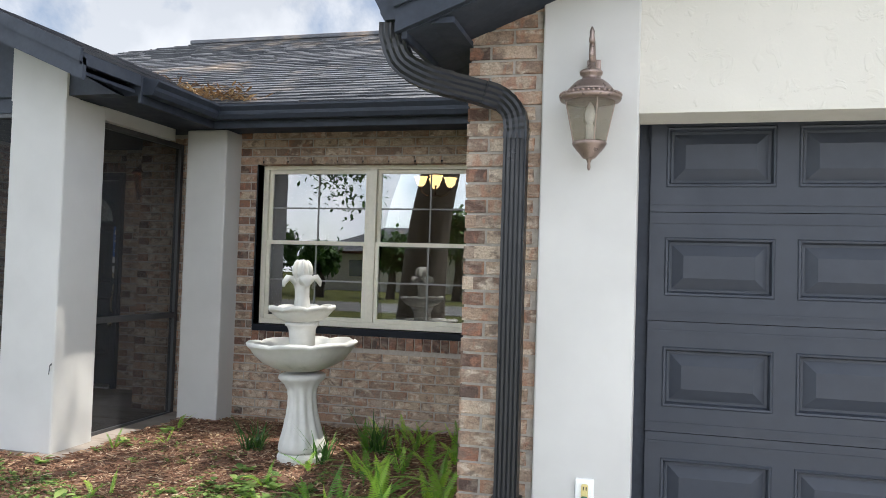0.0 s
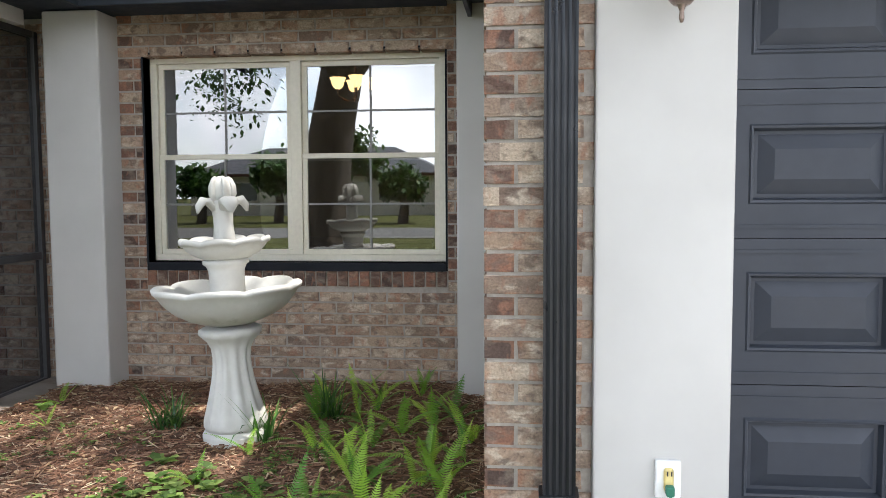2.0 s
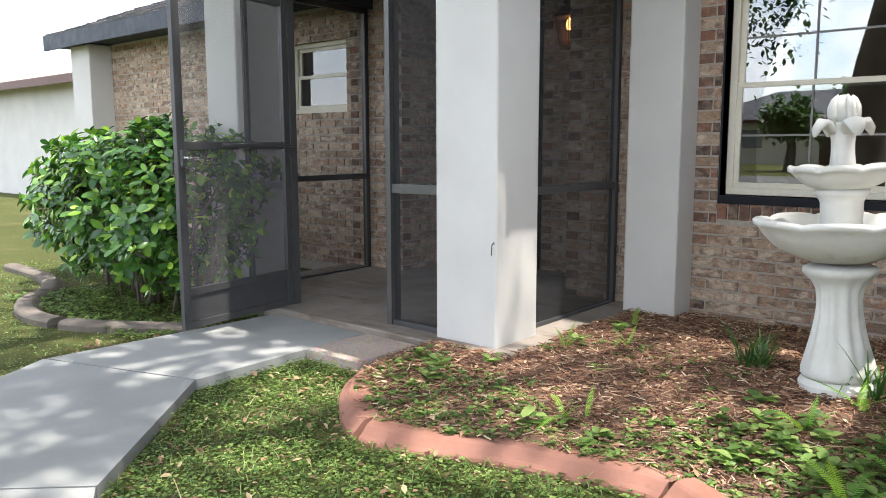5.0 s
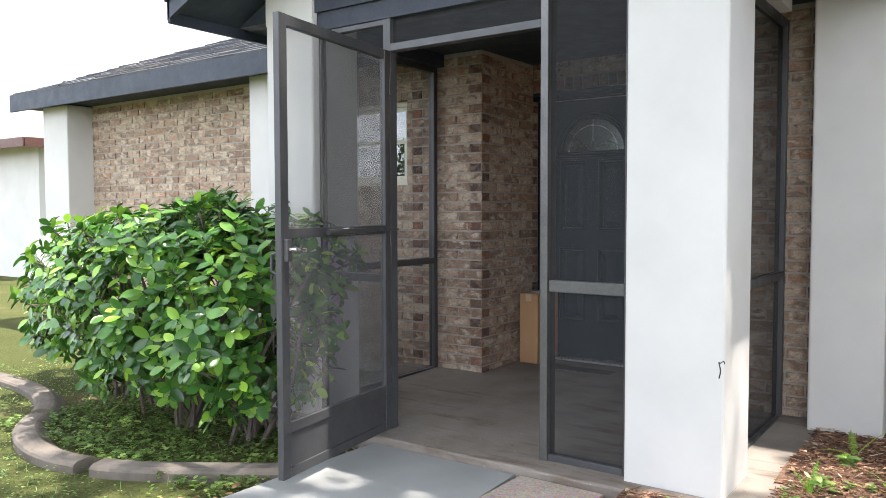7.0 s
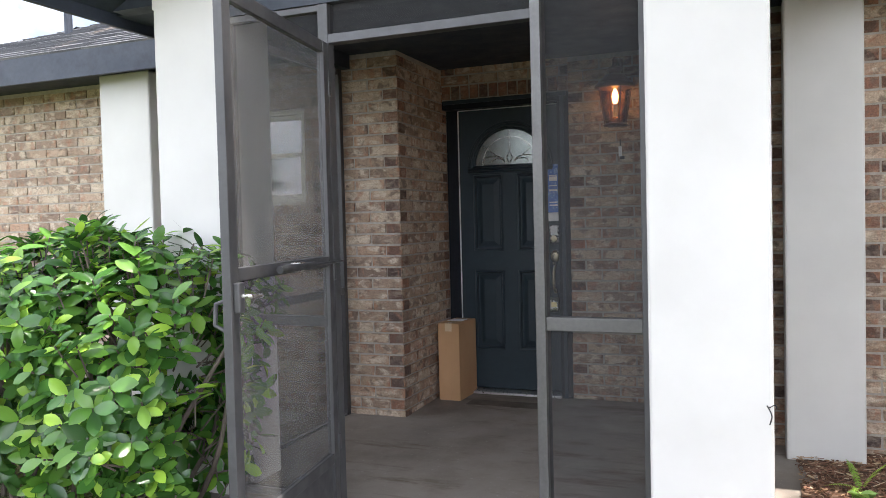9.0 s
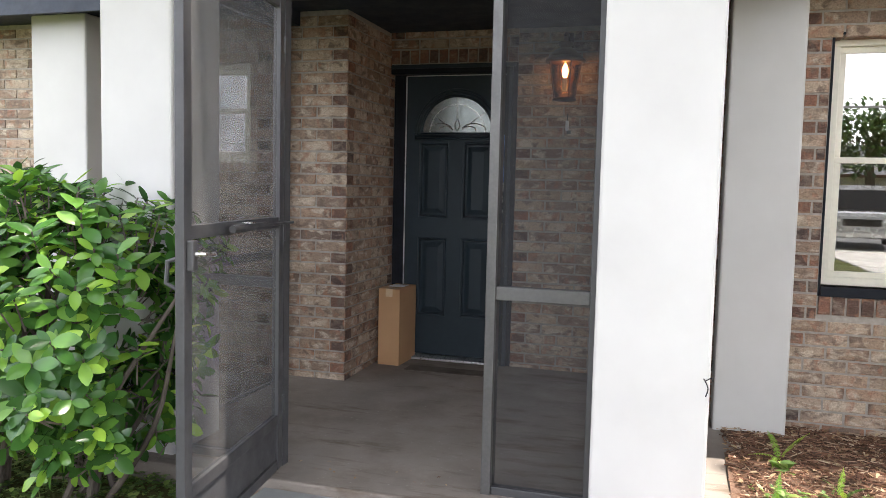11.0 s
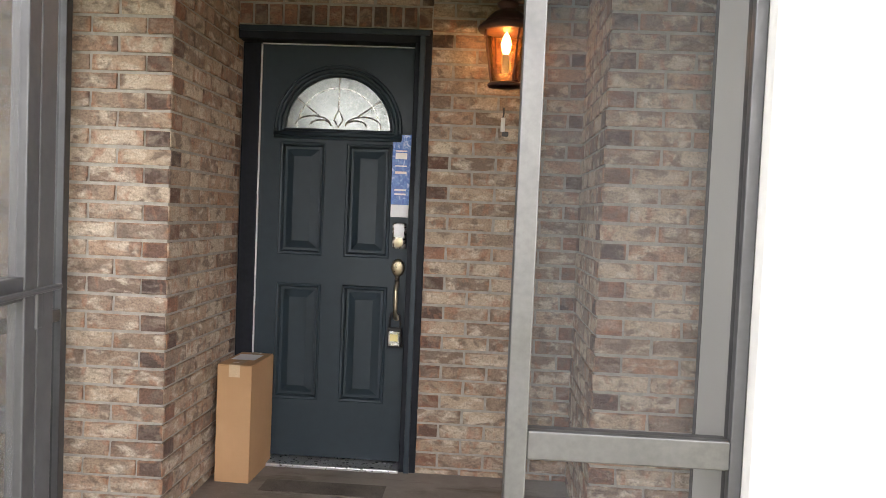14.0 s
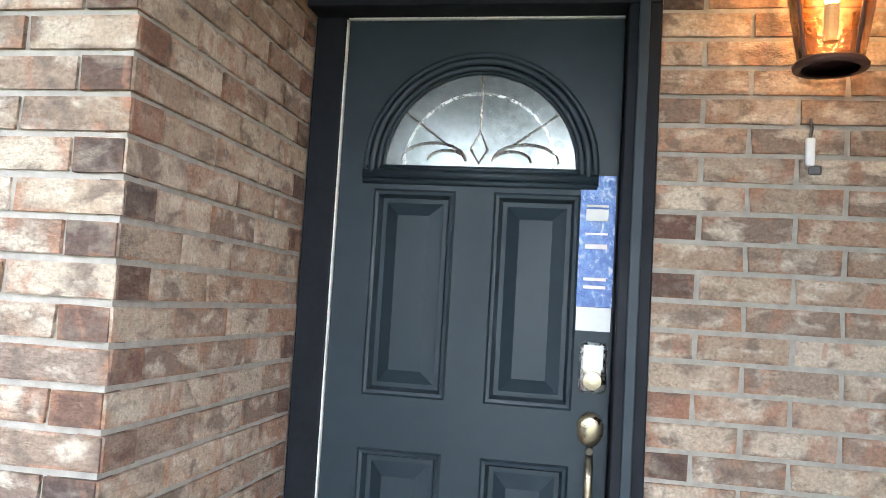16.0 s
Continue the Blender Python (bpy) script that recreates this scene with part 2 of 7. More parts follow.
k = Mat("painted_concrete", rough=0.7, spec=0.35).world_co()
c = k.ramp(k.noise(1.3, 6, 0.6), (0.3, (0.225, 0.23, 0.222)), (0.7, (0.315, 0.318, 0.308)))
c = k.mix(k.ramp(k.noise(12, 6, 0.7), (0.6, (0, 0, 0)), (0.75, (0.5, 0.5, 0.5))), c, (0.33, 0.32, 0.30))
k.colour(c)
k.bump(k.noise(170, 4), 0.3, 0.003)
M["walk"] = k.m
k = Mat("driveway_concrete", rough=0.85, spec=0.25).world_co()
c = k.ramp(k.noise(1.4, 6, 0.65), (0.3, (0.40, 0.385, 0.355)), (0.7, (0.54, 0.52, 0.48)))
c = k.mix(k.ramp(k.noise(9, 6, 0.7), (0.55, (0, 0, 0)), (0.75, (0.5, 0.5, 0.5))), c, (0.27, 0.25, 0.22))
k.colour(c)
k.bump(k.noise(150, 4), 0.3, 0.003)
M["drive"] = k.m

k = Mat("exposed_aggregate", rough=0.9, spec=0.2).world_co()
v = k.voronoi(150)
c = k.mix(0.55, k.ramp(k.noise(3, 5), (0.3, (0.33, 0.265, 0.22)), (0.7, (0.43, 0.355, 0.30))), v.outputs["Color"], 'SOFT_LIGHT')
k.colour(c)
k.bump(v.outputs["Distance"], 0.5, 0.004)
M["paver"] = k.m

k = Mat("terracotta_edging", rough=0.8, spec=0.25).world_co()
c = k.ramp(k.noise(3.5, 6, 0.62), (0.3, (0.225, 0.105, 0.075)), (0.7, (0.315, 0.155, 0.115)))
c = k.mix(k.ramp(k.noise(18, 5, 0.7), (0.6, (0, 0, 0)), (0.75, (0.55, 0.55, 0.55))), c, (0.16, 0.095, 0.075))
k.colour(c)
k.bump(k.noise(110, 4), 0.35, 0.004)
M["terracotta"] = k.m

k = Mat("grey_edging", rough=0.9, spec=0.2).world_co()
c = k.ramp(k.noise(4, 6, 0.62), (0.3, (0.09, 0.077, 0.064)), (0.7, (0.19, 0.162, 0.138)))
k.colour(c)
k.bump(k.noise(60, 5), 0.6, 0.008)
M["old_edging"] = k.m

k = Mat("cast_stone", rough=0.75, spec=0.3).world_co()
c = k.ramp(k.noise(5, 6, 0.6), (0.3, (0.46, 0.455, 0.425)), (0.7, (0.60, 0.595, 0.56)))
c = k.mix(k.ramp(k.noise(9, 6, 0.7, (1, 1, 0.35)), (0.58, (0, 0, 0)), (0.74, (0.55, 0.55, 0.55))), c, (0.30, 0.30, 0.25))
k.colour(c)
k.bump(k.noise(140, 4), 0.25, 0.003)
M["cast_stone"] = k.m

k = Mat("asphalt_shingle", rough=0.55, spec=0.6).world_co()
r = k.per_island()
c = k.ramp(r, (0.0, (0.028, 0.031, 0.040)), (0.5, (0.046, 0.05, 0.060)), (1.0, (0.085, 0.087, 0.095)))
c = k.mix(k.ramp(k.noise(260, 3), (0.45, (0, 0, 0)), (0.75, (0.4, 0.4, 0.4))), c, (0.28, 0.28, 0.30))
c = k.mix(k.ramp(k.noise(1.1, 5, 0.6, (1.5, 0.7, 1)), (0.56, (0, 0, 0)), (0.72, (0.75, 0.75, 0.75))), c, (0.34, 0.27, 0.21))
k.colour(c)
k.rough(k.noise(4, 4), 0.3, 0.7)
k.bump(k.noise(240, 3), 0.5, 0.003)
M["shingle"] = k.m

k = Mat("soil_mulch", rough=0.95, spec=0.1).world_co()
c = k.ramp(k.noise(14, 6, 0.7), (0.3, (0.075, 0.046, 0.033)), (0.7, (0.22, 0.14, 0.10)))
k.colour(c)
k.bump(k.noise(50, 5), 0.9, 0.02)
M["mulch"] = k.m

k = Mat("mulch_chips", rough=0.85, spec=0.2)
k.colour(k.ramp(k.per_island(), (0.0, (0.06, 0.032, 0.022)), (0.35, (0.20, 0.105, 0.068)), (0.7, (0.28, 0.155, 0.10)), (0.88, (0.38, 0.25, 0.165)), (1.0, (0.58, 0.46, 0.33))))
M["chips"] = k.m

k = Mat("lawn_soil", rough=0.95, spec=0.1).world_co()
c = k.ramp(k.noise(1.1, 6, 0.65), (0.3, (0.075, 0.085, 0.03)), (0.55, (0.10, 0.11, 0.04)), (0.75, (0.18, 0.14, 0.08)))
c = k.mix(0.6, c, k.ramp(k.noise(45, 5, 0.7), (0.3, (0.35, 0.35, 0.3)), (0.7, (1.3, 1.3, 1.1))), 'MULTIPLY')
k.colour(c)
k.bump(k.noise(70, 5), 0.9, 0.03)
M["lawn"] = k.m

k = Mat("asphalt_road", rough=0.85, spec=0.3).world_co()
k.colour(k.ramp(k.noise(1.0, 6, 0.6), (0.3, (0.10, 0.10, 0.10)), (0.7, (0.16, 0.16, 0.155))))
k.bump(k.noise(120, 3), 0.4, 0.004)
M["road"] = k.m


def leaf_material(name, *stops, rough=0.35, sub=0.25, whole=False):
    p = Mat(name, rough=rough, spec=0.5)
    tone = p.per_piece() if whole else p.per_island()
    p.colour(p.ramp(tone, *stops))
    tr = p.n.new("ShaderNodeBsdfTranslucent")
    p.l.new(p.ramp(tone, *[(a, (b[0] * 1.6, b[1] * 1.6, b[2] * 1.1)) for a, b in stops]), tr.inputs["Color"])
    mx = p.n.new("ShaderNodeMixShader")
    mx.inputs[0].default_value = sub
    p.l.new(p.b.outputs[0], mx.inputs[1])
    p.l.new(tr.outputs[0], mx.inputs[2])
    p.l.new(mx.outputs[0], p.out.inputs[0])
    return p.m


M["bush_leaf"] = leaf_material("viburnum_leaf", (0.0, (0.028, 0.085, 0.02)), (0.45, (0.05, 0.145, 0.027)), (0.75, (0.10, 0.23, 0.036)), (0.88, (0.19, 0.36, 0.048)), (1.0, (0.33, 0.54, 0.07)), rough=0.24, sub=0.25)
M["fern_leaf"] = leaf_material("fern_leaf", (0.0, (0.07, 0.19, 0.025)), (0.45, (0.16, 0.34, 0.04)), (1.0, (0.38, 0.56, 0.07)), rough=0.45, sub=0.35, whole=True)
M["weed_leaf"] = leaf_material("weed_leaf", (0.0, (0.05, 0.10, 0.022)), (0.6, (0.115, 0.20, 0.04)), (1.0, (0.26, 0.34, 0.10)), rough=0.5, sub=0.3)
M["grass_leaf"] = leaf_material("strap_leaf", (0.0, (0.02, 0.07, 0.015)), (0.7, (0.05, 0.14, 0.025)), (1.0, (0.12, 0.22, 0.05)), rough=0.4)
M["dry_leaf"] = leaf_material("dry_leaf", (0.0, (0.11, 0.055, 0.03)), (0.45, (0.24, 0.14, 0.078)), (0.8, (0.34, 0.225, 0.13)), (1.0, (0.50, 0.385, 0.24)), rough=0.7, sub=0.1)
M["oak_leaf"] = leaf_material("oak_leaf", (0.0, (0.025, 0.07, 0.018)), (0.6, (0.045, 0.11, 0.025)), (1.0, (0.09, 0.17, 0.04)), rough=0.45)
k = Mat("bark", rough=0.9, spec=0.2)
k.colour(k.ramp(k.noise(6, 6, 0.7, (1, 1, 0.25)), (0.3, (0.05, 0.04, 0.032)), (0.7, (0.17, 0.145, 0.12))))
k.bump(k.noise(14, 5, 0.6, (1, 1, 0.2)), 0.8, 0.03)
M["bark"] = k.m

# insect screen: a fine dark weave that lets about half the light by
k = Mat("insect_screen", (0.03, 0.031, 0.033), 0.6, spec=0.3)
tr = k.n.new("ShaderNodeBsdfTransparent")
mx = k.n.new("ShaderNodeMixShader")
mx.inputs[0].default_value = 0.42
k.l.new(tr.outputs[0], mx.inputs[1])
k.l.new(k.b.outputs[0], mx.inputs[2])
k.l.new(mx.outputs[0], k.out.inputs[0])
M["screen"] = k.m
k = Mat("insect_screen_dense", (0.03, 0.031, 0.033), 0.6, spec=0.3)
tr = k.n.new("ShaderNodeBsdfTransparent")
mx = k.n.new("ShaderNodeMixShader")
mx.inputs[0].default_value = 0.66
k.l.new(tr.outputs[0], mx.inputs[1])
k.l.new(k.b.outputs[0], mx.inputs[2])
k.l.new(mx.outputs[0], k.out.inputs[0])
M["screen_dense"] = k.m
k = Mat("door_screen", (0.06, 0.06, 0.06), 0.55, spec=0.3)
# faint upright sheen on the mesh, put into its colour as paler streaks
sheen_streak = k.ramp(k.noise(1.9, 1, 0.4, (2.2, 1, 0.3), 0.2), (0.40, (0.12, 0.12, 0.121)), (0.70, (0.17, 0.168, 0.165)))
k.colour(sheen_streak)
tr = k.n.new("ShaderNodeBsdfTransparent")
mx = k.n.new("ShaderNodeMixShader")
mx.inputs[0].default_value = 0.42
k.l.new(tr.outputs[0], mx.inputs[1])
k.l.new(k.b.outputs[0], mx.inputs[2])
k.l.new(mx.outputs[0], k.out.inputs[0])
M["door_screen"] = k.m


def glass_material(name, ior, tint, rough=0.0, relief=0.0):
    p = Mat(name)
    gl = p.n.new("ShaderNodeBsdfGlossy")
    gl.inputs["Roughness"].default_value = rough
    tp = p.n.new("ShaderNodeBsdfTransparent")
    tp.inputs["Color"].default_value = (*tint, 1)
    fr = p.n.new("ShaderNodeFresnel")
    fr.inputs["IOR"].default_value = ior
    mxx = p.n.new("ShaderNodeMixShader")
    p.l.new(fr.outputs[0], mxx.inputs[0])
    p.l.new(tp.outputs[0], mxx.inputs[1])
    p.l.new(gl.outputs[0], mxx.inputs[2])
    p.l.new(mxx.outputs[0], p.out.inputs[0])
    if relief:
        p.bump(p.noise(90, 3), relief, 0.01)
        p.l.new(p.bumps, gl.inputs["Normal"])
        p.l.new(p.bumps, fr.inputs["Normal"])
    p.n.remove(p.b)
    return p.m


M["glass"] = glass_material("window_glass", 3.0, (0.75, 0.78, 0.78))
k = Mat("seeded_lamp_glass", (0.36, 0.325, 0.27), 0.25, spec=0.6).world_co()
k.bump(k.noise(60, 2, 0.5, (3, 3, 0.2)), 0.3, 0.004)
haze = k.n.new("ShaderNodeBsdfTranslucent")
haze.inputs["Color"].default_value = (0.40, 0.36, 0.30, 1)
clear = k.n.new("ShaderNodeBsdfTransparent")
clear.inputs["Color"].default_value = (0.9, 0.87, 0.8, 1)
m1, m2 = k.n.new("ShaderNodeMixShader"), k.n.new("ShaderNodeMixShader")
m1.inputs[0].default_value, m2.inputs[0].default_value = 0.5, 0.55
k.l.new(k.b.outputs[0], m1.inputs[1])
k.l.new(haze.outputs[0], m1.inputs[2])
k.l.new(m1.outputs[0], m2.inputs[1])
k.l.new(clear.outputs[0], m2.inputs[2])
k.l.new(m2.outputs[0], k.out.inputs[0])
M["lamp_glass"] = k.m
M["amber_glass"] = glass_material("amber_lamp_glass", 1.5, (1.0, 0.72, 0.45), 0.05, 0.25)
k = Mat("fan_glass", (0.55, 0.57, 0.56), 0.12, spec=0.8)
k.colour(k.ramp(k.noise(60, 4), (0.35, (0.16, 0.18, 0.172)), (0.65, (0.29, 0.31, 0.30))))
k.b.inputs["Metallic"].default_value = 0.75
k.b.inputs["Roughness"].default_value = 0.2
k.bump(k.noise(110, 3), 0.09, 0.003)
M["fan_glass"] = k.m


def glow(name, colour, strength):
    p = Mat(name, colour)
    p.b.inputs["Emission Color"].default_value = (*colour, 1)
    p.b.inputs["Emission Strength"].default_value = strength
    return p.m


M["bulb"] = glow("warm_bulb", (1.0, 0.55, 0.2), 9)
M["shade_glow"] = glow("lit_chandelier_shade", (1.0, 0.62, 0.25), 3.0)

# ---------------------------------------------------------------- mesh helpers


def mesh_of(bm, name, material, smooth=False):
    me = bpy.data.meshes.new(name)
    bm.to_mesh(me)
    bm.free()
    if material:
        me.materials.append(material)
    if smooth:
        for p in me.polygons:
            p.use_smooth = True
    return me


def thing(name, bm, material, label="", category="", group="", kind="", at=None, smooth=False):
    ob = new(name, mesh_of(bm, name, material, smooth) if bm else None)
    if at is not None:
        ob.matrix_world = at
    return tagged(ob, label, category, group, kind)


def part(name, bm, material, parent, label="", smooth=False, at=None, kind=""):
    ob = new(name, mesh_of(bm, name, material, smooth))
    ob.parent = parent
    if at is not None:
        ob.matrix_basis = at
    return tagged(ob, label, kind=kind)


def box(bm, x0, x1, y0, y1, z0, z1, bevel=0.0):
    """A block between the given limits, its edges rounded where bevel is given."""
    c8 = [bm.verts.new((x, y, z)) for x in (x0, x1) for y in (y0, y1) for z in (z0, z1)]
    quads = [(0, 1, 3, 2), (4, 6, 7, 5), (0, 4, 5, 1), (2, 3, 7, 6), (0, 2, 6, 4), (1, 5, 7, 3)]
    faces = [bm.faces.new([c8[i] for i in q]) for q in quads]
    if bevel:
        edges = list({e for f in faces for e in f.edges})
        bmesh.ops.bevel(bm, geom=edges, offset=bevel, segments=2, profile=0.5, affect='EDGES')
    return bm


def boxes(*limits, bevel=0.0):
    bm = bmesh.new()
    for b in limits:
        box(bm, *b, bevel=bevel)
    return bm


def lathe(profile, steps=32, lobes=0, lobe=0.0, bm=None):
    """A turned shape from (radius, height) pairs; lobes scallop the radius by the given share."""
    bm = bm or bmesh.new()
    rings = []
    for r, z, *w in profile:
        share = w[0] if w else 0.0
        ring = []
        for i in range(steps):
            a = 2 * math.pi * i / steps
            rr = r * (1 + share * (abs(math.cos(a * lobes / 2)) - 0.6)) if lobes else r
            ring.append(bm.verts.new((rr * math.cos(a), rr * math.sin(a), z)))
        rings.append(ring)
    for a, b in zip(rings, rings[1:]):
        for i in range(steps):
            j = (i + 1) % steps
            bm.faces.new((a[i], a[j], b[j], b[i]))
    bm.faces.new(list(reversed(rings[0])))
    bm.faces.new(rings[-1])
    return bm


def tube(points, radius, sides=10, bm=None, flat=1.0, taper=None):
    """A tube along points; flat squeezes it across, taper gives a radius for each point."""
    bm = bm or bmesh.new()
    pts = [Vector(p) for p in points]
    rings = []
    for i, p in enumerate(pts):
        d = (pts[min(i + 1, len(pts) - 1)] - pts[max(i - 1, 0)]).normalized()
        if i == 0 or abs(d.dot(last)) > 0.99:
            s = d.cross(Vector((0, 0, 1)) if abs(d.z) < 0.9 else Vector((1, 0, 0))).normalized()
        else:
            s = (last - d * last.dot(d)).normalized()
        last = s
        u = s.cross(d)
        r = taper[i] if taper else radius
        rings.append([bm.verts.new(p + s * r * math.cos(2 * math.pi * j / sides) + u * r * flat * math.sin(2 * math.pi * j / sides)) for j in range(sides)])
    for a, b in zip(rings, rings[1:]):
        for j in range(sides):
            jj = (j + 1) % sides
            bm.faces.new((a[j], a[jj], b[jj], b[j]))
    bm.faces.new(list(reversed(rings[0])))
    bm.faces.new(rings[-1])
    return bm


def sweep(section, path):
    """A closed section (across, up) carried along a path of (x, y, z), kept upright."""
    bm = bmesh.new()
    pts = [Vector(p) for p in path]
    rings = []
    for i, p in enumerate(pts):
        d = pts[min(i + 1, len(pts) - 1)] - pts[max(i - 1, 0)]
        d.z = 0
        d.normalize()
        s = Vector((d.y, -d.x, 0))
        rings.append([bm.verts.new(p + s * a + Vector((0, 0, b))) for a, b in section])
    n = len(section)
    for a, b in zip(rings, rings[1:]):
        for j in range(n):
            jj = (j + 1) % n
            bm.faces.new((a[j], b[j], b[jj], a[jj]))
    bm.faces.new(rings[0])
    bm.faces.new(list(reversed(rings[-1])))
    bmesh.ops.recalc_face_normals(bm, faces=bm.faces)
    return bm


def smooth_line(points, steps=8):
    """A rounded line through the points."""
    p = [Vector(q) for q in points]
    p = [p[0] * 2 - p[1]] + p + [p[-1] * 2 - p[-2]]
    out = []
    for i in range(1, len(p) - 2):
        for s in range(steps):
            t = s / steps
            a, b, c2, d = p[i - 1], p[i], p[i + 1], p[i + 2]
            out.append(0.5 * ((2 * b) + (c2 - a) * t + (2 * a - 5 * b + 4 * c2 - d) * t * t + (3 * b - a - 3 * c2 + d) * t ** 3))
    out.append(p[-2])
    return out


def cap_ngons(bm):
    bmesh.ops.recalc_face_normals(bm, faces=bm.faces)
    return bm


# ---------------------------------------------------------------- ground
FRONT = 5.68        # the brick face of the house front
WING = 5.66         # that of the left wing
SLAB = 0.09         # top of the porch slab


def bed_line():
    """The curb line round the planting bed, from the walk to the garage pier."""
    return smooth_line([(-4.05, 3.82, 0), (-3.95, 3.50, 0), (-3.73, 3.25, 0), (-3.41, 3.045, 0), (-3.08, 3.14, 0), (-2.70, 3.26, 0), (-2.28, 3.33, 0),
                        (-1.92, 3.13, 0), (-1.60, 3.00, 0), (-1.30, 3.005, 0), (-1.02, 3.08, 0), (-0.83, 3.22, 0), (-0.74, 3.44, 0)], 6)


bm = boxes((-300, 300, -300, 300, -0.6, 0.0))
ground = thing("ground", bm, M["lawn"], "patchy green lawn with weeds and bare soil", "lawn", kind="structure")

bm = bmesh.new()
for y0, y1 in ((-12.0, -8.43), (-8.42, -4.83), (-4.82, -1.23), (-1.22, 2.2), (2.21, 3.95)):
    for x0, x1 in ((-0.44, 2.28), (2.29, 5.4)):
        box(bm, x0, x1, y0, y1, -0.1, 0.025)
driveway = thing("driveway", bm, M["drive"], "pale grey concrete driveway slabs with joints", "driveway", kind="structure")

road = thing("road", boxes((-120, 120, -19.0, -12.0, -0.2, 0.012)), M["road"], "worn grey asphalt street", "road", kind="structure")

# porch slab, and the painted walk that comes up to it
bm = boxes((-6.45, -3.46, 4.10, 6.75, -0.1, SLAB), bevel=0.012)
for v in bm.verts:
    if v.co.z > 0:
        v.co.z += 0.018 * max(0.0, v.co.y - 4.2)      # the slab falls away from the door
porch_floor = thing("floor", bm, M["porch_slab"], "stained brown-grey concrete porch slab", "floor", kind="structure")


def slab_poly(points, z0, z1):
    b = bmesh.new()
    lo = [b.verts.new((x, y, z0)) for x, y in points]
    hi = [b.verts.new((x, y, z1)) for x, y in points]
    n = len(points)
    b.faces.new(hi)
    b.faces.new(list(reversed(lo)))
    for i in range(n):
        b.faces.new((lo[i], lo[(i + 1) % n], hi[(i + 1) % n], hi[i]))
    bmesh.ops.recalc_face_normals(b, faces=b.faces)
    return b


walkway = thing("pavement", None, None, "pale grey painted concrete front walk with joints", "walkway", kind="structure")
for pts in ([(-5.44, 4.09), (-4.58, 4.09), (-4.51, 2.92), (-5.46, 2.60)],
            [(-5.465, 2.585), (-4.51, 2.905), (-3.70, 2.05), (-4.55, 1.20)],
            [(-4.56, 1.19), (-3.69, 2.04), (-0.45, 0.3), (-0.45, -0.75), (-2.2, -0.2)]):
    part("slab", slab_poly(pts, -0.06, 0.052), M["walk"], walkway)
paver = thing("stepping_stone", boxes((-4.55, -4.13, 3.62, 4.085, -0.03, 0.06), bevel=0.008), M["paver"], "pinkish exposed-aggregate concrete paver beside the walk", "paver")

# planting bed: heaped mulch inside the curb
line = bed_line()
rim = [(p.x, p.y) for p in line] + [(-0.80, 3.56), (-0.80, FRONT), (-3.55, FRONT), (-3.51, 4.12), (-4.02, 4.10)]
bm = bmesh.new()
NX, NY = 60, 54
grid = {}


def inside(x, y, poly):
    hit = False
    for (x1, y1), (x2, y2) in zip(poly, poly[1:] + poly[:1]):
        if (y1 > y) != (y2 > y) and x < (x2 - x1) * (y - y1) / (y2 - y1) + x1:
            hit = not hit
    return hit


def bed_height(x, y):
    return 0.055 + 0.055 * min(1, max(0, (y - 3.0) / 1.6)) + 0.05 * math.exp(-((x + 2.05) ** 2 + (y - 4.45) ** 2) / 0.5) + 0.02 * noise.noise((x * 2.2, y * 2.2, 0)) + 0.012 * noise.noise((x * 7, y * 7, 3))


for i in range(NX + 1):
    for j in range(NY + 1):
        x, y = -4.1 + 3.32 * i / NX, 2.8 + 2.92 * j / NY
        grid[i, j] = bm.verts.new((x, y, bed_height(x, y)))
for i in range(NX):
    for j in range(NY):
        cx, cy = -4.1 + 3.32 * (i + 0.5) / NX, 2.8 + 2.92 * (j + 0.5) / NY
        if inside(cx, cy, rim):
            bm.faces.new((grid[i, j], grid[i + 1, j], grid[i + 1, j + 1], grid[i, j + 1]))
for v in [v for v in bm.verts if not v.link_faces]:
    bm.verts.remove(v)
bed = thing("planting_bed", bm, M["mulch"], "heaped brown bark mulch and soil under the window", "mulch bed", kind="structure", smooth=True)

# ---------------------------------------------------------------- house walls (backing of the brick faces)
JOINT = 0.008       # how far bricks stand proud of their joints


def brick_wall(name, label, *limits):
    return thing(name, boxes(*limits), M["mortar"], label, "wall", kind="structure")


WIN = (-3.075, -1.175, 0.87, 2.17)
wall_window = brick_wall("wall_window", "mottled tan and brown brick wall with a wide window",
                         (-3.56, WIN[0], FRONT + JOINT, FRONT + 0.24, 0, 2.44), (WIN[1], -0.9, FRONT + JOINT, FRONT + 0.24, 0, 2.44),
                         (WIN[0], WIN[1], FRONT + JOINT, FRONT + 0.24, 0, WIN[2]), (WIN[0], WIN[1], FRONT + JOINT, FRONT + 0.24, WIN[3], 2.44))
ENT_L, ENT_R, DOOR_Y = -5.775, -4.17, 6.40
wall_left = brick_wall("wall_left_wing", "mottled brown brick front wall of the left wing",
                       (-11.0, -7.25, WING + JOINT, WING + 0.24, 0, 2.44), (-6.45, ENT_L - JOINT, WING + JOINT, WING + 0.24, 0, 2.44),
                       (-7.25, -6.45, WING + JOINT, WING + 0.24, 0, 1.47), (-7.25, -6.45, WING + JOINT, WING + 0.24, 2.12, 2.44))
wall_return_l = brick_wall("wall_entry_left", "mottled brown brick side wall of the entry recess", (ENT_L - 0.24, ENT_L - JOINT, WING + 0.24, DOOR_Y + 0.3, 0, 2.44))
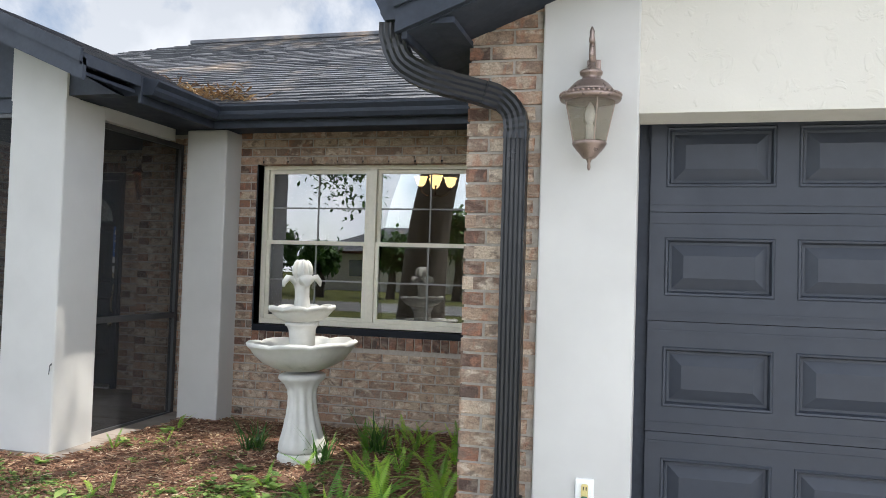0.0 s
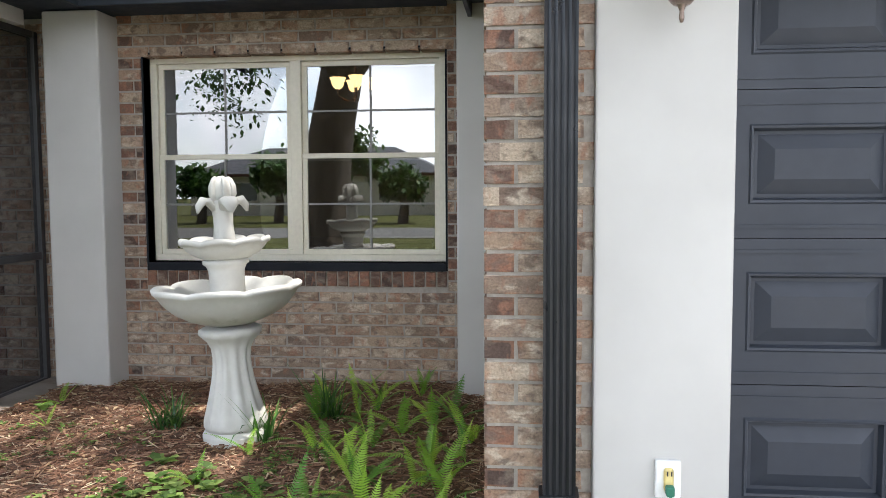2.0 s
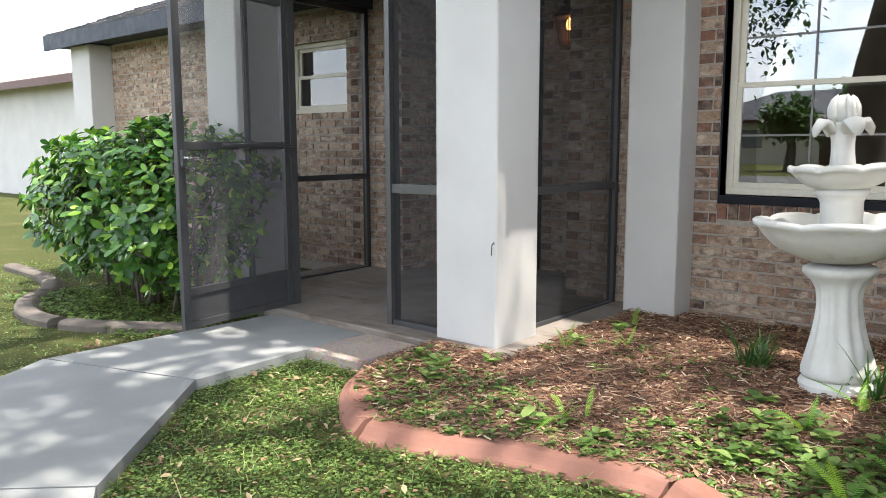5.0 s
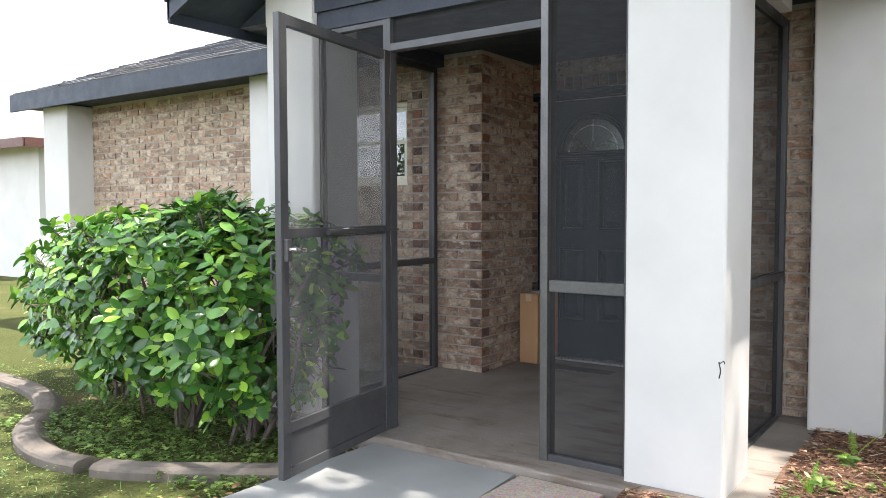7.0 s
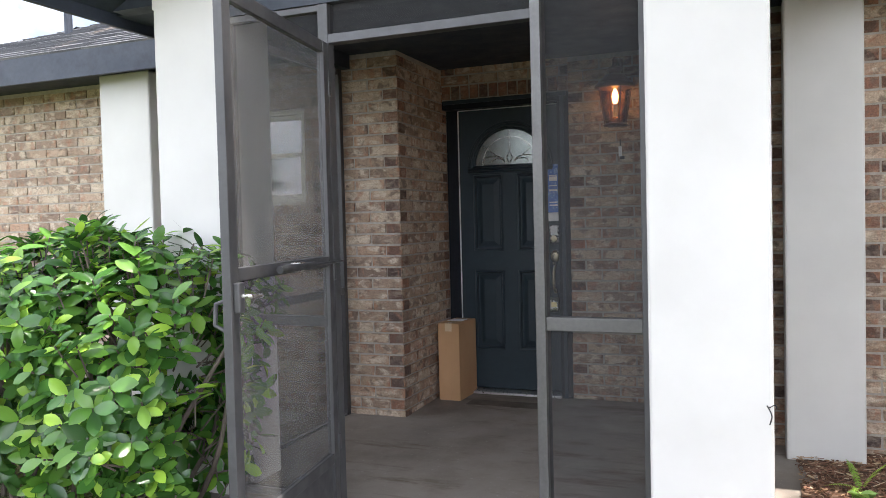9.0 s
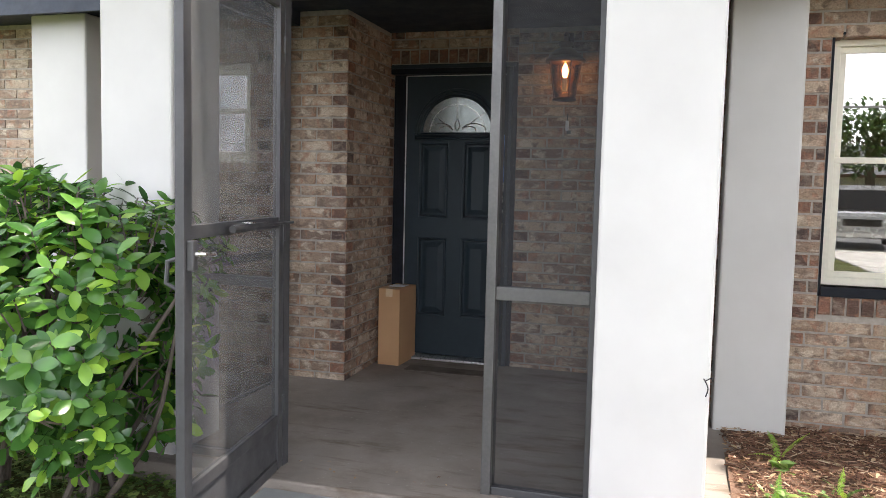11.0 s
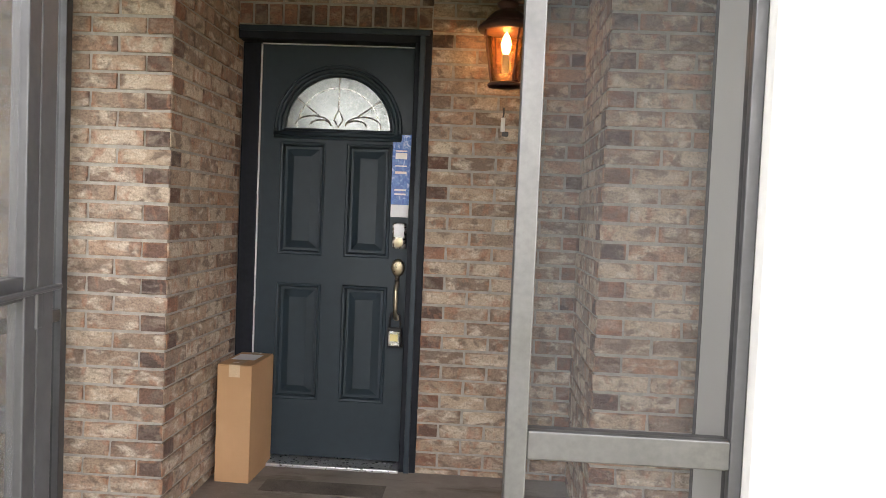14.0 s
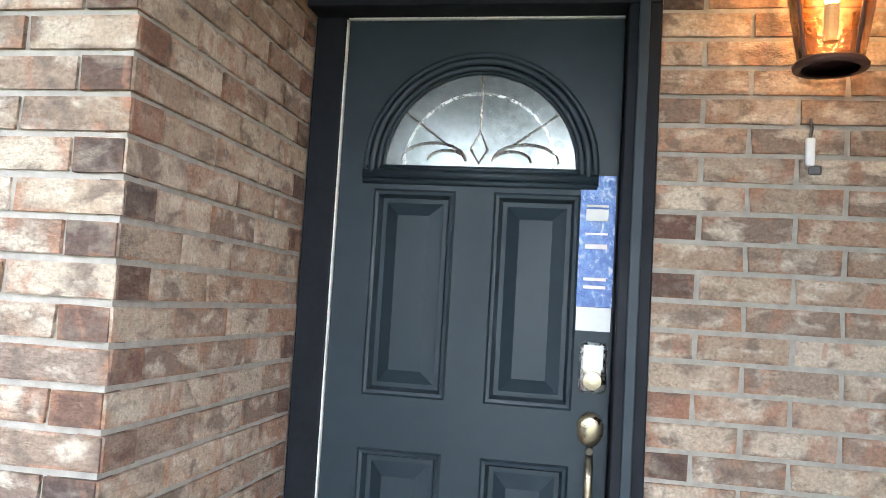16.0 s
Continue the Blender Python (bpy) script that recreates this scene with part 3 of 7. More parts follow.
wall_return_r = brick_wall("wall_entry_right", "mottled brown brick side wall of the entry recess", (ENT_R + JOINT, ENT_R + 0.24, FRONT + 0.24, DOOR_Y + 0.3, 0, 2.44))
wall_right = brick_wall("wall_porch_right", "mottled tan brick wall beside the front door recess", (ENT_R + JOINT, -3.56, FRONT + JOINT, FRONT + 0.24, 0, 2.44))
DOOR = (-5.785, -4.87, 2.19)          # left, right and top of the framed door opening
wall_door = brick_wall("wall_entry_back", "mottled tan brick wall round the front door",
                       (DOOR[1], ENT_R + 0.1, DOOR_Y + JOINT, DOOR_Y + 0.24, 0, 2.44), (ENT_L - 0.1, DOOR[1], DOOR_Y + JOINT, DOOR_Y + 0.24, DOOR[2], 2.44))
PIER = (-0.815, -0.475, 3.43)        # brick pier at the garage corner
wall_pier = brick_wall("wall_garage_pier", "narrow mottled brick pier at the garage corner",
                       (PIER[0] + JOINT, PIER[1], PIER[2] + JOINT, PIER[2] + 0.24, -0.05, 2.72), (PIER[0] + JOINT, PIER[0] + 0.2, PIER[2] + 0.24, FRONT + 0.1, -0.05, 2.5))

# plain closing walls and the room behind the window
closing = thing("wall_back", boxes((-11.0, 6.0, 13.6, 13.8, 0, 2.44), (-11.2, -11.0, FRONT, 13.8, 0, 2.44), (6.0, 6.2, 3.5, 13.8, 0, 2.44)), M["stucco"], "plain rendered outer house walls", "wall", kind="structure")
room = thing("wall_room", boxes((-4.0, -3.9, FRONT + 0.24, 9.6, 0.02, 2.72), (-0.9, -0.8, FRONT + 0.24, 9.6, 0.02, 2.72), (-4.0, -0.8, 9.6, 9.7, 0.02, 2.72)), M["room_wall"], "dim beige dining room walls behind the window", "wall", kind="structure")
thing("floor_room", boxes((-3.9, -0.9, FRONT + 0.24, 9.6, 0.0, 0.12)), M["room_floor"], "dark wooden dining room floor", "floor", kind="structure")

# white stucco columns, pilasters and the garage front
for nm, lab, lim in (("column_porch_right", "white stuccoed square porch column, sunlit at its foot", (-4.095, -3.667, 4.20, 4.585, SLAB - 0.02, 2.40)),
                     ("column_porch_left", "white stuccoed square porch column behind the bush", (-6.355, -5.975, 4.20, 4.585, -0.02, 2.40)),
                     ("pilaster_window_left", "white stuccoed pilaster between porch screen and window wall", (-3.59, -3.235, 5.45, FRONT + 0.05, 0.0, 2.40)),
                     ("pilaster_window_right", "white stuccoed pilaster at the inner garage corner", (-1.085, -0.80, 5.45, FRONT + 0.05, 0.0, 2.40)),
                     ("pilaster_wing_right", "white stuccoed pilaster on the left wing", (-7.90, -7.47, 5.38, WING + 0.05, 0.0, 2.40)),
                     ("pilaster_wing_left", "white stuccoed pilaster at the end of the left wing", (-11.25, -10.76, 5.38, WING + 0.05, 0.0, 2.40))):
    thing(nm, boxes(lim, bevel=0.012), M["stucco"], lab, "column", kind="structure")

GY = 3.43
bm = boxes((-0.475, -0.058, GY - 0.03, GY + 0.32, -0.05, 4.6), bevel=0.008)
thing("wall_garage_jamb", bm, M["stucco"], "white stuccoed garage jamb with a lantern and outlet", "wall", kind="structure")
bm = boxes((-0.058, 4.85, GY, GY + 0.25, 2.035, 4.6), (4.85, 6.1, GY, GY + 0.25, -0.05, 4.6))
thing("wall_garage_front", bm, M["cream"], "cream stuccoed garage gable wall with rough trowel marks", "wall", kind="structure")
bm = boxes((-0.045, 4.85, GY + 0.252, GY + 0.33, 2.05, 2.35), (-0.058, -0.008, GY + 0.322, GY + 0.36, 0.0, 2.05), (-0.045, 4.85, GY + 0.33, 6.2, 2.3, 2.4))
thing("trim_garage", bm, M["navy_trim"], "dark painted garage door stop", "trim", kind="structure")


# ---------------------------------------------------------------- roofs
def shingle_plane(name, label, origin, along, up, width, rise_len, row=0.14, tab=0.30, hip=False):
    """A sloping deck with courses of lapped shingle tabs. along and up are unit vectors in the plane."""
    o, a, u = Vector(origin), Vector(along).normalized(), Vector(up).normalized()
    nrm = a.cross(u).normalized()
    if nrm.z < 0:
        nrm = -nrm
    rng = random.Random(len(name) * 7 + int(width * 10))
    b = bmesh.new()
    d = [o, o + a * width, o + a * width + u * rise_len, o + u * rise_len + a * (rise_len * cs if hip else 0.0)]
    lo = [b.verts.new(p - nrm * 0.05) for p in d]
    hi = [b.verts.new(p - nrm * 0.004) for p in d]
    b.faces.new(hi)
    b.faces.new(lo)
    for i in range(4):
        b.faces.new((lo[i], lo[(i + 1) % 4], hi[(i + 1) % 4], hi[i]))
    bmesh.ops.recalc_face_normals(b, faces=b.faces)
    rows = int(rise_len / row)
    for i in range(rows):
        s = -rng.random() * tab
        while s < width:
            w = tab * (0.75 + 0.5 * rng.random())
            s0, s1 = max(0.0, s), min(width, s + w - 0.004)
            s += w
            if s1 - s0 < 0.03:
                continue
            if hip and s0 < (i + 0.6) * row * cs:
                continue
            lift = 0.006 + 0.008 * rng.random() + 0.004
            p = [o + a * s0 + u * (i * row), o + a * s1 + u * (i * row), o + a * s1 + u * ((i + 1.15) * row), o + a * s0 + u * ((i + 1.15) * row)]
            top = [b.verts.new(p[0] + nrm * lift), b.verts.new(p[1] + nrm * lift), b.verts.new(p[2] + nrm * 0.002), b.verts.new(p[3] + nrm * 0.002)]
            f0, f1 = b.verts.new(p[0] - nrm * 0.004), b.verts.new(p[1] - nrm * 0.004)
            b.faces.new(top)
            b.faces.new((f0, f1, top[1], top[0]))
    return thing(name, b, M["shingle"], label, "roof", kind="structure")


SL = 0.42
cs = 1 / math.hypot(1, SL)
E_Y, E_Z = 5.20, 2.54        # front eave of the main roof
UP = Vector((0, cs, SL * cs))
shingle_plane("roof_main", "weathered dark grey asphalt shingle roof with brown stains", (-11.6, E_Y, E_Z), (1, 0, 0), UP, 18.5, 5.0 / cs, hip=True)
shingle_plane("roof_hip_end", "weathered dark asphalt shingle hip end", (-11.6, E_Y, E_Z), (0, 1, 0), (cs, 0, SL * cs), 10.0, 5.0 / cs, hip=True)
thing("roof_back", slab_poly([(-6.6, E_Y + 5.0), (6.9, E_Y + 5.0), (6.9, 14.2), (-6.6, 14.2)], 4.55, 4.62), M["shingle"], "flat dark shingle cover behind the ridge", "roof", kind="structure")
thing("trim_ridge", boxes((-6.65, 6.9, E_Y + 4.86, E_Y + 5.1, E_Z + 5 * SL - 0.04, E_Z + 5 * SL + 0.018), bevel=0.01), M["shingle"], "dark shingle ridge cap", "trim", kind="structure")

# porch roof: a gable over the entry whose ridge runs back into the main roof
PX0, PX1, PY0 = -6.72, -3.20, 3.78
mid = (PX0 + PX1) / 2
shingle_plane("roof_porch_right", "dark shingle slope over the porch", (PX1, PY0, E_Z), (0, 1, 0), (-cs, 0, SL * cs), 3.4, (PX1 - mid) / cs)
shingle_plane("roof_porch_left", "dark shingle slope over the porch", (PX0, PY0, E_Z), (0, 1, 0), (cs, 0, SL * cs), 3.4, (mid - PX0) / cs)
bm = bmesh.new()
tri = [(PX0 + 0.1, 2.40), (PX1 - 0.1, 2.40), (mid, E_Z + (PX1 - mid) * SL - 0.06)]
for yy in (4.22, 4.32):
    [bm.verts.new((x, yy, z)) for x, z in tri]
bm.verts.ensure_lookup_table()
v = bm.verts
for f in ((0, 1, 2), (5, 4, 3), (0, 3, 4, 1), (1, 4, 5, 2), (2, 5, 3, 0)):
    bm.faces.new([v[i] for i in f])
head = [(a, b, min(E_Z + (a - PX0) * SL, E_Z + (PX1 - a) * SL) - 0.115, min(E_Z + (b - PX0) * SL, E_Z + (PX1 - b) * SL) - 0.115) for a, b in ((-4.095, -3.667), (-6.355, -5.975))]
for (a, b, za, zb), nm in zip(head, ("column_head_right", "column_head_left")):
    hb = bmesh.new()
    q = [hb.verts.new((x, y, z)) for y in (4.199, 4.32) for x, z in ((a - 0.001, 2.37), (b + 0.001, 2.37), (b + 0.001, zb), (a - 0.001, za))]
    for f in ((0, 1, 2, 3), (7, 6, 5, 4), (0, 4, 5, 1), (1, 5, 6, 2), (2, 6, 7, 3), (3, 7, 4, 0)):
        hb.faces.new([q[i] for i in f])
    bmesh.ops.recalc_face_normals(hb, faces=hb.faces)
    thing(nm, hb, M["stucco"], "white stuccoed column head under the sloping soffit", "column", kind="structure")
thing("wall_porch_gable", bm, M["navy_trim"], "dark painted gable over the porch", "wall", kind="structure")

# garage roof: a gable that faces the street
GX0, GX1, GYE = -1.04, 6.6, 3.02
gm = (GX0 + GX1) / 2
GS = 0.38
gc = 1 / math.hypot(1, GS)
G_Z = 2.47
shingle_plane("roof_garage_left", "dark shingle garage roof slope", (GX0, GYE, G_Z), (0, 1, 0), (gc, 0, GS * gc), 7.2, (gm - GX0) / gc)
shingle_plane("roof_garage_right", "dark shingle garage roof slope", (GX1, GYE, G_Z), (0, 1, 0), (-gc, 0, GS * gc), 7.2, (GX1 - gm) / gc)

# soffits and porch ceiling
thing("ceiling_porch", boxes((PX0 + 0.03, PX1 - 0.02, 4.32, 6.75, 2.41, 2.435), (PX0 + 0.03, PX1 - 0.02, 4.32, 4.34, 2.435, 2.49)), M["soffit"], "dark navy painted porch ceiling and soffit", "ceiling", kind="structure")
thing("ceiling_soffit", boxes((PX1 - 0.02, -1.16, E_Y + 0.02, FRONT + 0.2, 2.41, 2.435), (-11.6, PX0 + 0.03, E_Y + 0.02, FRONT + 0.2, 2.41, 2.435)), M["soffit"], "dark painted eave soffit", "ceiling", kind="structure")
thing("ceiling_room", boxes((-4.1, -0.8, FRONT + 0.2, 9.8, 2.70, 2.73)), M["room_wall"], "plain room ceiling", "ceiling", kind="structure")


def gutter(name, path, label, section=None):
    sec = section or [(0.0, 0.0), (0.075, 0.0), (0.092, 0.03), (0.092, 0.055), (0.115, 0.085), (0.115, 0.10), (0.105, 0.10), (0.08, 0.065), (0.065, 0.02), (0.012, 0.02), (0.012, 0.11), (0.0, 0.11)]
    g = thing(name, None, None, label, "gutter")
    part("trough", sweep(sec, path), M["navy_trim"], g)
    d = Vector(path[-1]) - Vector(path[0])
    d.normalize()
    for p, sg in ((Vector(path[0]), -1), (Vector(path[-1]), 1)):
        hull = [max(q[0] for q in sec), min(q[0] for q in sec)]
        wide = hull[0] if abs(hull[0]) > abs(hull[1]) else hull[1]
        outline = [(0.0, 0.0), (wide * 0.62, 0.0), (wide * 0.80, 0.04), (wide * 1.01, 0.085), (wide * 1.01, 0.10), (0.0, 0.112)]
        part("end_cap", sweep(outline if wide > 0 else outline[::-1], [tuple(p - d * 0.002), tuple(p + d * 0.002)]), M["navy_trim"], g)
    return g


def fascia(name, lim):
    return thing(name, boxes(lim, bevel=0.004), M["navy_trim"], "dark navy painted fascia board", "fascia", kind="structure")


fascia("fascia_main", (PX1 - 0.02, -1.15, E_Y, E_Y + 0.025, 2.36, 2.545))
fascia("fascia_wing", (-11.6, PX0 + 0.02, E_Y, E_Y + 0.025, 2.36, 2.545))
fascia("fascia_porch_right", (PX1 - 0.025, PX1, 4.32, E_Y, 2.36, 2.545))
fascia("fascia_porch_corner", (PX1 - 0.025, PX1, PY0, 4.32, 2.465, 2.545))
fascia("fascia_porch_left", (PX0, PX0 + 0.025, PY0, E_Y, 2.36, 2.545))
fascia("fascia_garage_side", (GX0 + 0.02, GX0 + 0.045, GYE + 0.03, E_Y + 0.3, 2.29, 2.47))
gutter("gutter", [(PX1, E_Y, 2.415), (-1.2, E_Y, 2.415)], "dark navy metal gutter along the window eave")
gutter("gutter", [(PX1, 4.34, 2.415), (PX1, E_Y - 0.1, 2.415)], "dark navy metal gutter along the porch eave")
gutter("gutter", [(GX0 + 0.02, E_Y + 0.2, 2.37), (GX0 + 0.02, GYE + 0.02, 2.37)], "dark navy metal gutter ending at the garage corner")
def raking(bm, x0, z0, x1, z1, y0, y1, lo, hi):
    """A board along a slope from (x0, z0) to (x1, z1), between two depths and two heights over that line."""
    vv = []
    for yy in (y0, y1):
        for x, z in ((x0, z0), (x1, z1)):
            vv += [bm.verts.new((x, yy, z + lo)), bm.verts.new((x, yy, z + hi))]
    for f in ((0, 2, 3, 1), (4, 5, 7, 6), (0, 4, 6, 2), (1, 3, 7, 5), (0, 1, 5, 4), (2, 6, 7, 3)):
        bm.faces.new([vv[i] for i in f])
    bmesh.ops.recalc_face_normals(bm, faces=bm.faces)
    return bm


# raking boards along both gables: a board, and a narrower one above it; sloping soffits behind them
for ga, gb, gz, gs, gy, lab in ((GX0, GX1, G_Z, GS, GYE, "dark painted rake board on the garage gable"), (PX0, PX1, E_Z, SL, PY0, "dark painted rake board on the porch gable")):
    top_x = (ga + gb) / 2
    for lo, hi, y0 in ((-0.16, -0.03, gy), (-0.06, 0.02, gy - 0.02)):
        bm = bmesh.new()
        for s0 in (ga, gb):
            raking(bm, s0, gz, top_x, gz + abs(top_x - s0) * gs, y0, y0 + 0.03, lo, hi)
        thing("trim_rake", bm, M["navy_trim"], lab, "trim", kind="structure")
bm = raking(bmesh.new(), GX0 + 0.045, G_Z - 0.13, gm, G_Z - 0.13 + (gm - GX0) * GS, GYE + 0.03, GY + 0.3, -0.02, 0.0)
thing("ceiling_rake_soffit", bm, M["soffit"], "dark painted sloping gable soffit", "ceiling", kind="structure")
bm = bmesh.new()
for s0 in (PX0 + 0.03, PX1 - 0.03):
    raking(bm, s0, E_Z, mid, E_Z + abs(mid - s0) * SL, PY0 + 0.03, 4.30, -0.12, -0.10)
thing("ceiling_porch_rake", bm, M["soffit"], "dark painted sloping porch gable soffit", "ceiling", kind="structure")
thing("ceiling_garage_soffit", boxes((GX0 + 0.046, -0.80, GYE + 0.05, E_Y + 0.2, 2.355, 2.38)), M["soffit"], "dark painted garage side soffit", "ceiling", kind="structure")
# porch beams: dark in front, white at the side
thing("beam_porch_front", boxes((-5.975, -4.095, 4.24, 4.38, 2.30, 2.41)), M["navy_trim"], "dark painted beam over the porch screens", "beam", kind="structure")
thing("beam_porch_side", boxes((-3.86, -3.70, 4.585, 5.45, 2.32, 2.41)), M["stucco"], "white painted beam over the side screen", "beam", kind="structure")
thing("beam_porch_left", boxes((-6.25, -6.10, 4.585, WING, 2.32, 2.41)), M["navy_trim"], "dark painted beam over the left screen", "beam", kind="structure")
thing("vent_pipe", lathe([(0.035, 3.0), (0.035, 3.42), (0.028, 3.42), (0.028, 3.40)], 14), M["navy_trim"], "grey plumbing vent pipe through the roof", "vent pipe", at=pose(-9.36, 6.5, -0.10))

# ---------------------------------------------------------------- window
def hung_window(name, label, x0, x1, z0, z1, y, lights, muntins, sill=True):
    """A cream vinyl window of single-hung lights, with frame, sashes, panes, muntins and a dark painted reveal."""
    w = thing(name, None, None, label, "window", kind="structure")
    w.location = (0, 0, 0)
    fw = 0.045
    part("frame", boxes((x0 + 0.002, x1 - 0.002, y, y + 0.07, z1 - fw, z1 - 0.002), (x0 + 0.002, x1 - 0.002, y, y + 0.07, z0 + 0.002, z0 + fw),
                        (x0 + 0.002, x0 + fw, y, y + 0.07, z0 + fw, z1 - fw), (x1 - fw, x1 - 0.002, y, y + 0.07, z0 + fw, z1 - fw), bevel=0.004), M["cream_vinyl"], w)
    cell = (x1 - x0 - 2 * fw) / lights
    zm = (z0 + z1) / 2 + 0.005
    for i in range(lights):
        a, b = x0 + fw + cell * i, x0 + fw + cell * (i + 1)
        if i:
            part("mullion", boxes((a - 0.035, a + 0.035, y - 0.004, y + 0.07, z0 + fw, z1 - fw), bevel=0.003), M["cream_vinyl"], w)
        a, b = a + (0.035 if i else 0), b - (0.035 if i < lights - 1 else 0)
        for lo, hi, yy, nm in ((zm - 0.02, z1 - fw, y + 0.03, "upper_sash"), (z0 + fw, zm + 0.025, y + 0.008, "lower_sash")):
            s = 0.032
            sash = part(nm, boxes((a, b, yy, yy + 0.025, hi - s, hi), (a, b, yy, yy + 0.025, lo, lo + s), (a, a + s, yy, yy + 0.025, lo + s, hi - s), (b - s, b, yy, yy + 0.025, lo + s, hi - s), bevel=0.003), M["cream_vinyl"], w)
            pane = part("pane", boxes((a + s, b - s, yy + 0.010, yy + 0.014, lo + s, hi - s)), M["glass"], sash, "reflective clear glass pane")
            pane.visible_shadow = False
            if muntins:
                cx, cz = (a + b) / 2, (lo + hi) / 2
                part("muntin", boxes((cx - 0.006, cx + 0.006, yy + 0.004, yy + 0.0095, lo + s, hi - s), (a + s, b - s, yy + 0.005, yy + 0.009, cz - 0.006, cz + 0.006)), M["muntin"], sash)
    return w


hung_window("window_1", "cream vinyl double window with grilles, reflecting sky and trees", WIN[0], WIN[1], WIN[2], WIN[3], FRONT + 0.09, 2, True)
hung_window("window_2", "small cream vinyl window in the left wing wall", -7.25, -6.45, 1.47, 2.12, WING + 0.06, 1, False)
# dark painted edge round the opening, and the brick rowlock sill below
x0, x1, z0, z1 = WIN
thing("trim_window", boxes((x0 - 0.012, x0, FRONT + 0.003, FRONT + 0.091, z0 - 0.05, z1 + 0.012), (x1, x1 + 0.012, FRONT + 0.003, FRONT + 0.091, z0 - 0.05, z1 + 0.012),
                           (x0, x1, FRONT + 0.003, FRONT + 0.091, z1, z1 + 0.012), (x0, x1, FRONT - 0.014, FRONT + 0.091, z0 - 0.05, z0)), M["reveal"], "black painted surround of the window opening", "trim", kind="structure")


# ---------------------------------------------------------------- panelled doors
def raised_panel(bm, x0, x1, z0, z1, y, depth=0.012, rim=0.03):
    """A moulded panel on a face that looks towards -y: outer bead, sunk groove and a raised field."""
    steps = [(0.0, 0.0), (0.006, -0.006), (0.014, -0.004), (0.022, depth), (0.034, depth), (0.034 + rim, -0.001)]
    rings = []
    for inset, dy in steps:
        rings.append([bm.verts.new((x, y + dy, z)) for x, z in ((x0 + inset, z0 + inset), (x1 - inset, z0 + inset), (x1 - inset, z1 - inset), (x0 + inset, z1 - inset))])
    for a, b in zip(rings, rings[1:]):
        for i in range(4):
            j = (i + 1) % 4
            bm.faces.new((a[i], a[j], b[j], b[i]))
    bm.faces.new(rings[-1])
    return bm


def plate_with_holes(bm, x0, x1, z0, z1, y, holes, back):
    """A flat leaf facing -y with rectangular holes left for its panels."""
    xs = sorted({x0, x1, *[h[0] for h in holes], *[h[1] for h in holes]})
    zs = sorted({z0, z1, *[h[2] for h in holes], *[h[3] for h in holes]})
    for a, b in zip(xs, xs[1:]):
        for c, d in zip(zs, zs[1:]):
            mx, mz = (a + b) / 2, (c + d) / 2
            if any(h[0] < mx < h[1] and h[2] < mz < h[3] for h in holes):
                continue
            bm.faces.new([bm.verts.new(p) for p in ((a, y, c), (b, y, c), (b, y, d), (a, y, d))])
    q = [bm.verts.new(p) for p in ((x0, y, z0), (x1, y, z0), (x1, y, z1), (x0, y, z1), (x0, back, z0), (x1, back, z0), (x1, back, z1), (x0, back, z1))]
    for f in ((4, 7, 6, 5), (0, 4, 5, 1), (1, 5, 6, 2), (2, 6, 7, 3), (3, 7, 4, 0)):
        bm.faces.new([q[i] for i in f])
    return bm


garage_door = thing("garage_door", None, None, "slate grey sectional garage door with raised panels, closed", "garage door")
GD = GY + 0.29
edges_z = [0.03, 0.118, 0.63, 1.135, 1.635, 2.145]
for i, (za, zb) in enumerate(zip(edges_z[1:], edges_z[2:])):
    bm = bmesh.new()
    holes = []
    px = 0.065
    while px + 0.48 < 4.85:
        holes.append((px, px + 0.475, za + 0.115, zb - 0.115))
        px += 0.565
    plate_with_holes(bm, -0.004, 4.85, za + 0.0015, zb - 0.0015, GD, holes, GD + 0.04)
    for g in (zb - 0.045, za + 0.04):
        box(bm, -0.003, 4.849, GD - 0.005, GD - 0.0005, g - 0.006, g + 0.006)
    sec = part("section", bm, M["garage_paint"], garage_door)
    for hx0, hx1, hz0, hz1 in holes:
        part("panel", raised_panel(bmesh.new(), hx0, hx1, hz0, hz1, GD, 0.022, 0.05), M["garage_paint"], sec)
thing("trim_garage_lining", boxes((-0.04, 4.9, GD + 0.06, GD + 0.1, 0.02, 2.3)), M["soffit"], "dark lining behind the garage door", "lining", kind="structure")
part("bottom_rail", boxes((-0.004, 4.85, GD, GD + 0.04, 0.03, 0.118)), M["garage_paint"], garage_door)
part("rubber_seal", boxes((-0.004, 4.85, GD + 0.004, GD + 0.03, 0.025, 0.03)), M["dark_plastic"], garage_door)

# front door: frame, leaf with four panels and a half-round light
DX0, DX1, DZ0, DZ1, DY = -5.683, -4.955, 0.15, 2.12, DOOR_Y + 0.09
thing("trim_front_door", boxes((ENT_L + 0.002, DX0 - 0.006, DOOR_Y + 0.075, DOOR_Y + 0.2, SLAB, DZ1 + 0.006), (DX1 + 0.006, DOOR[1] - 0.001, DOOR_Y - 0.005, DOOR_Y + 0.2, SLAB, DZ1 + 0.006),
                               (ENT_L + 0.002, DOOR[1] - 0.001, DOOR_Y - 0.005, DOOR_Y + 0.2, DZ1 + 0.006, DOOR[2] - 0.001), bevel=0.004), M["reveal"], "black painted front door frame", "door frame", kind="structure")
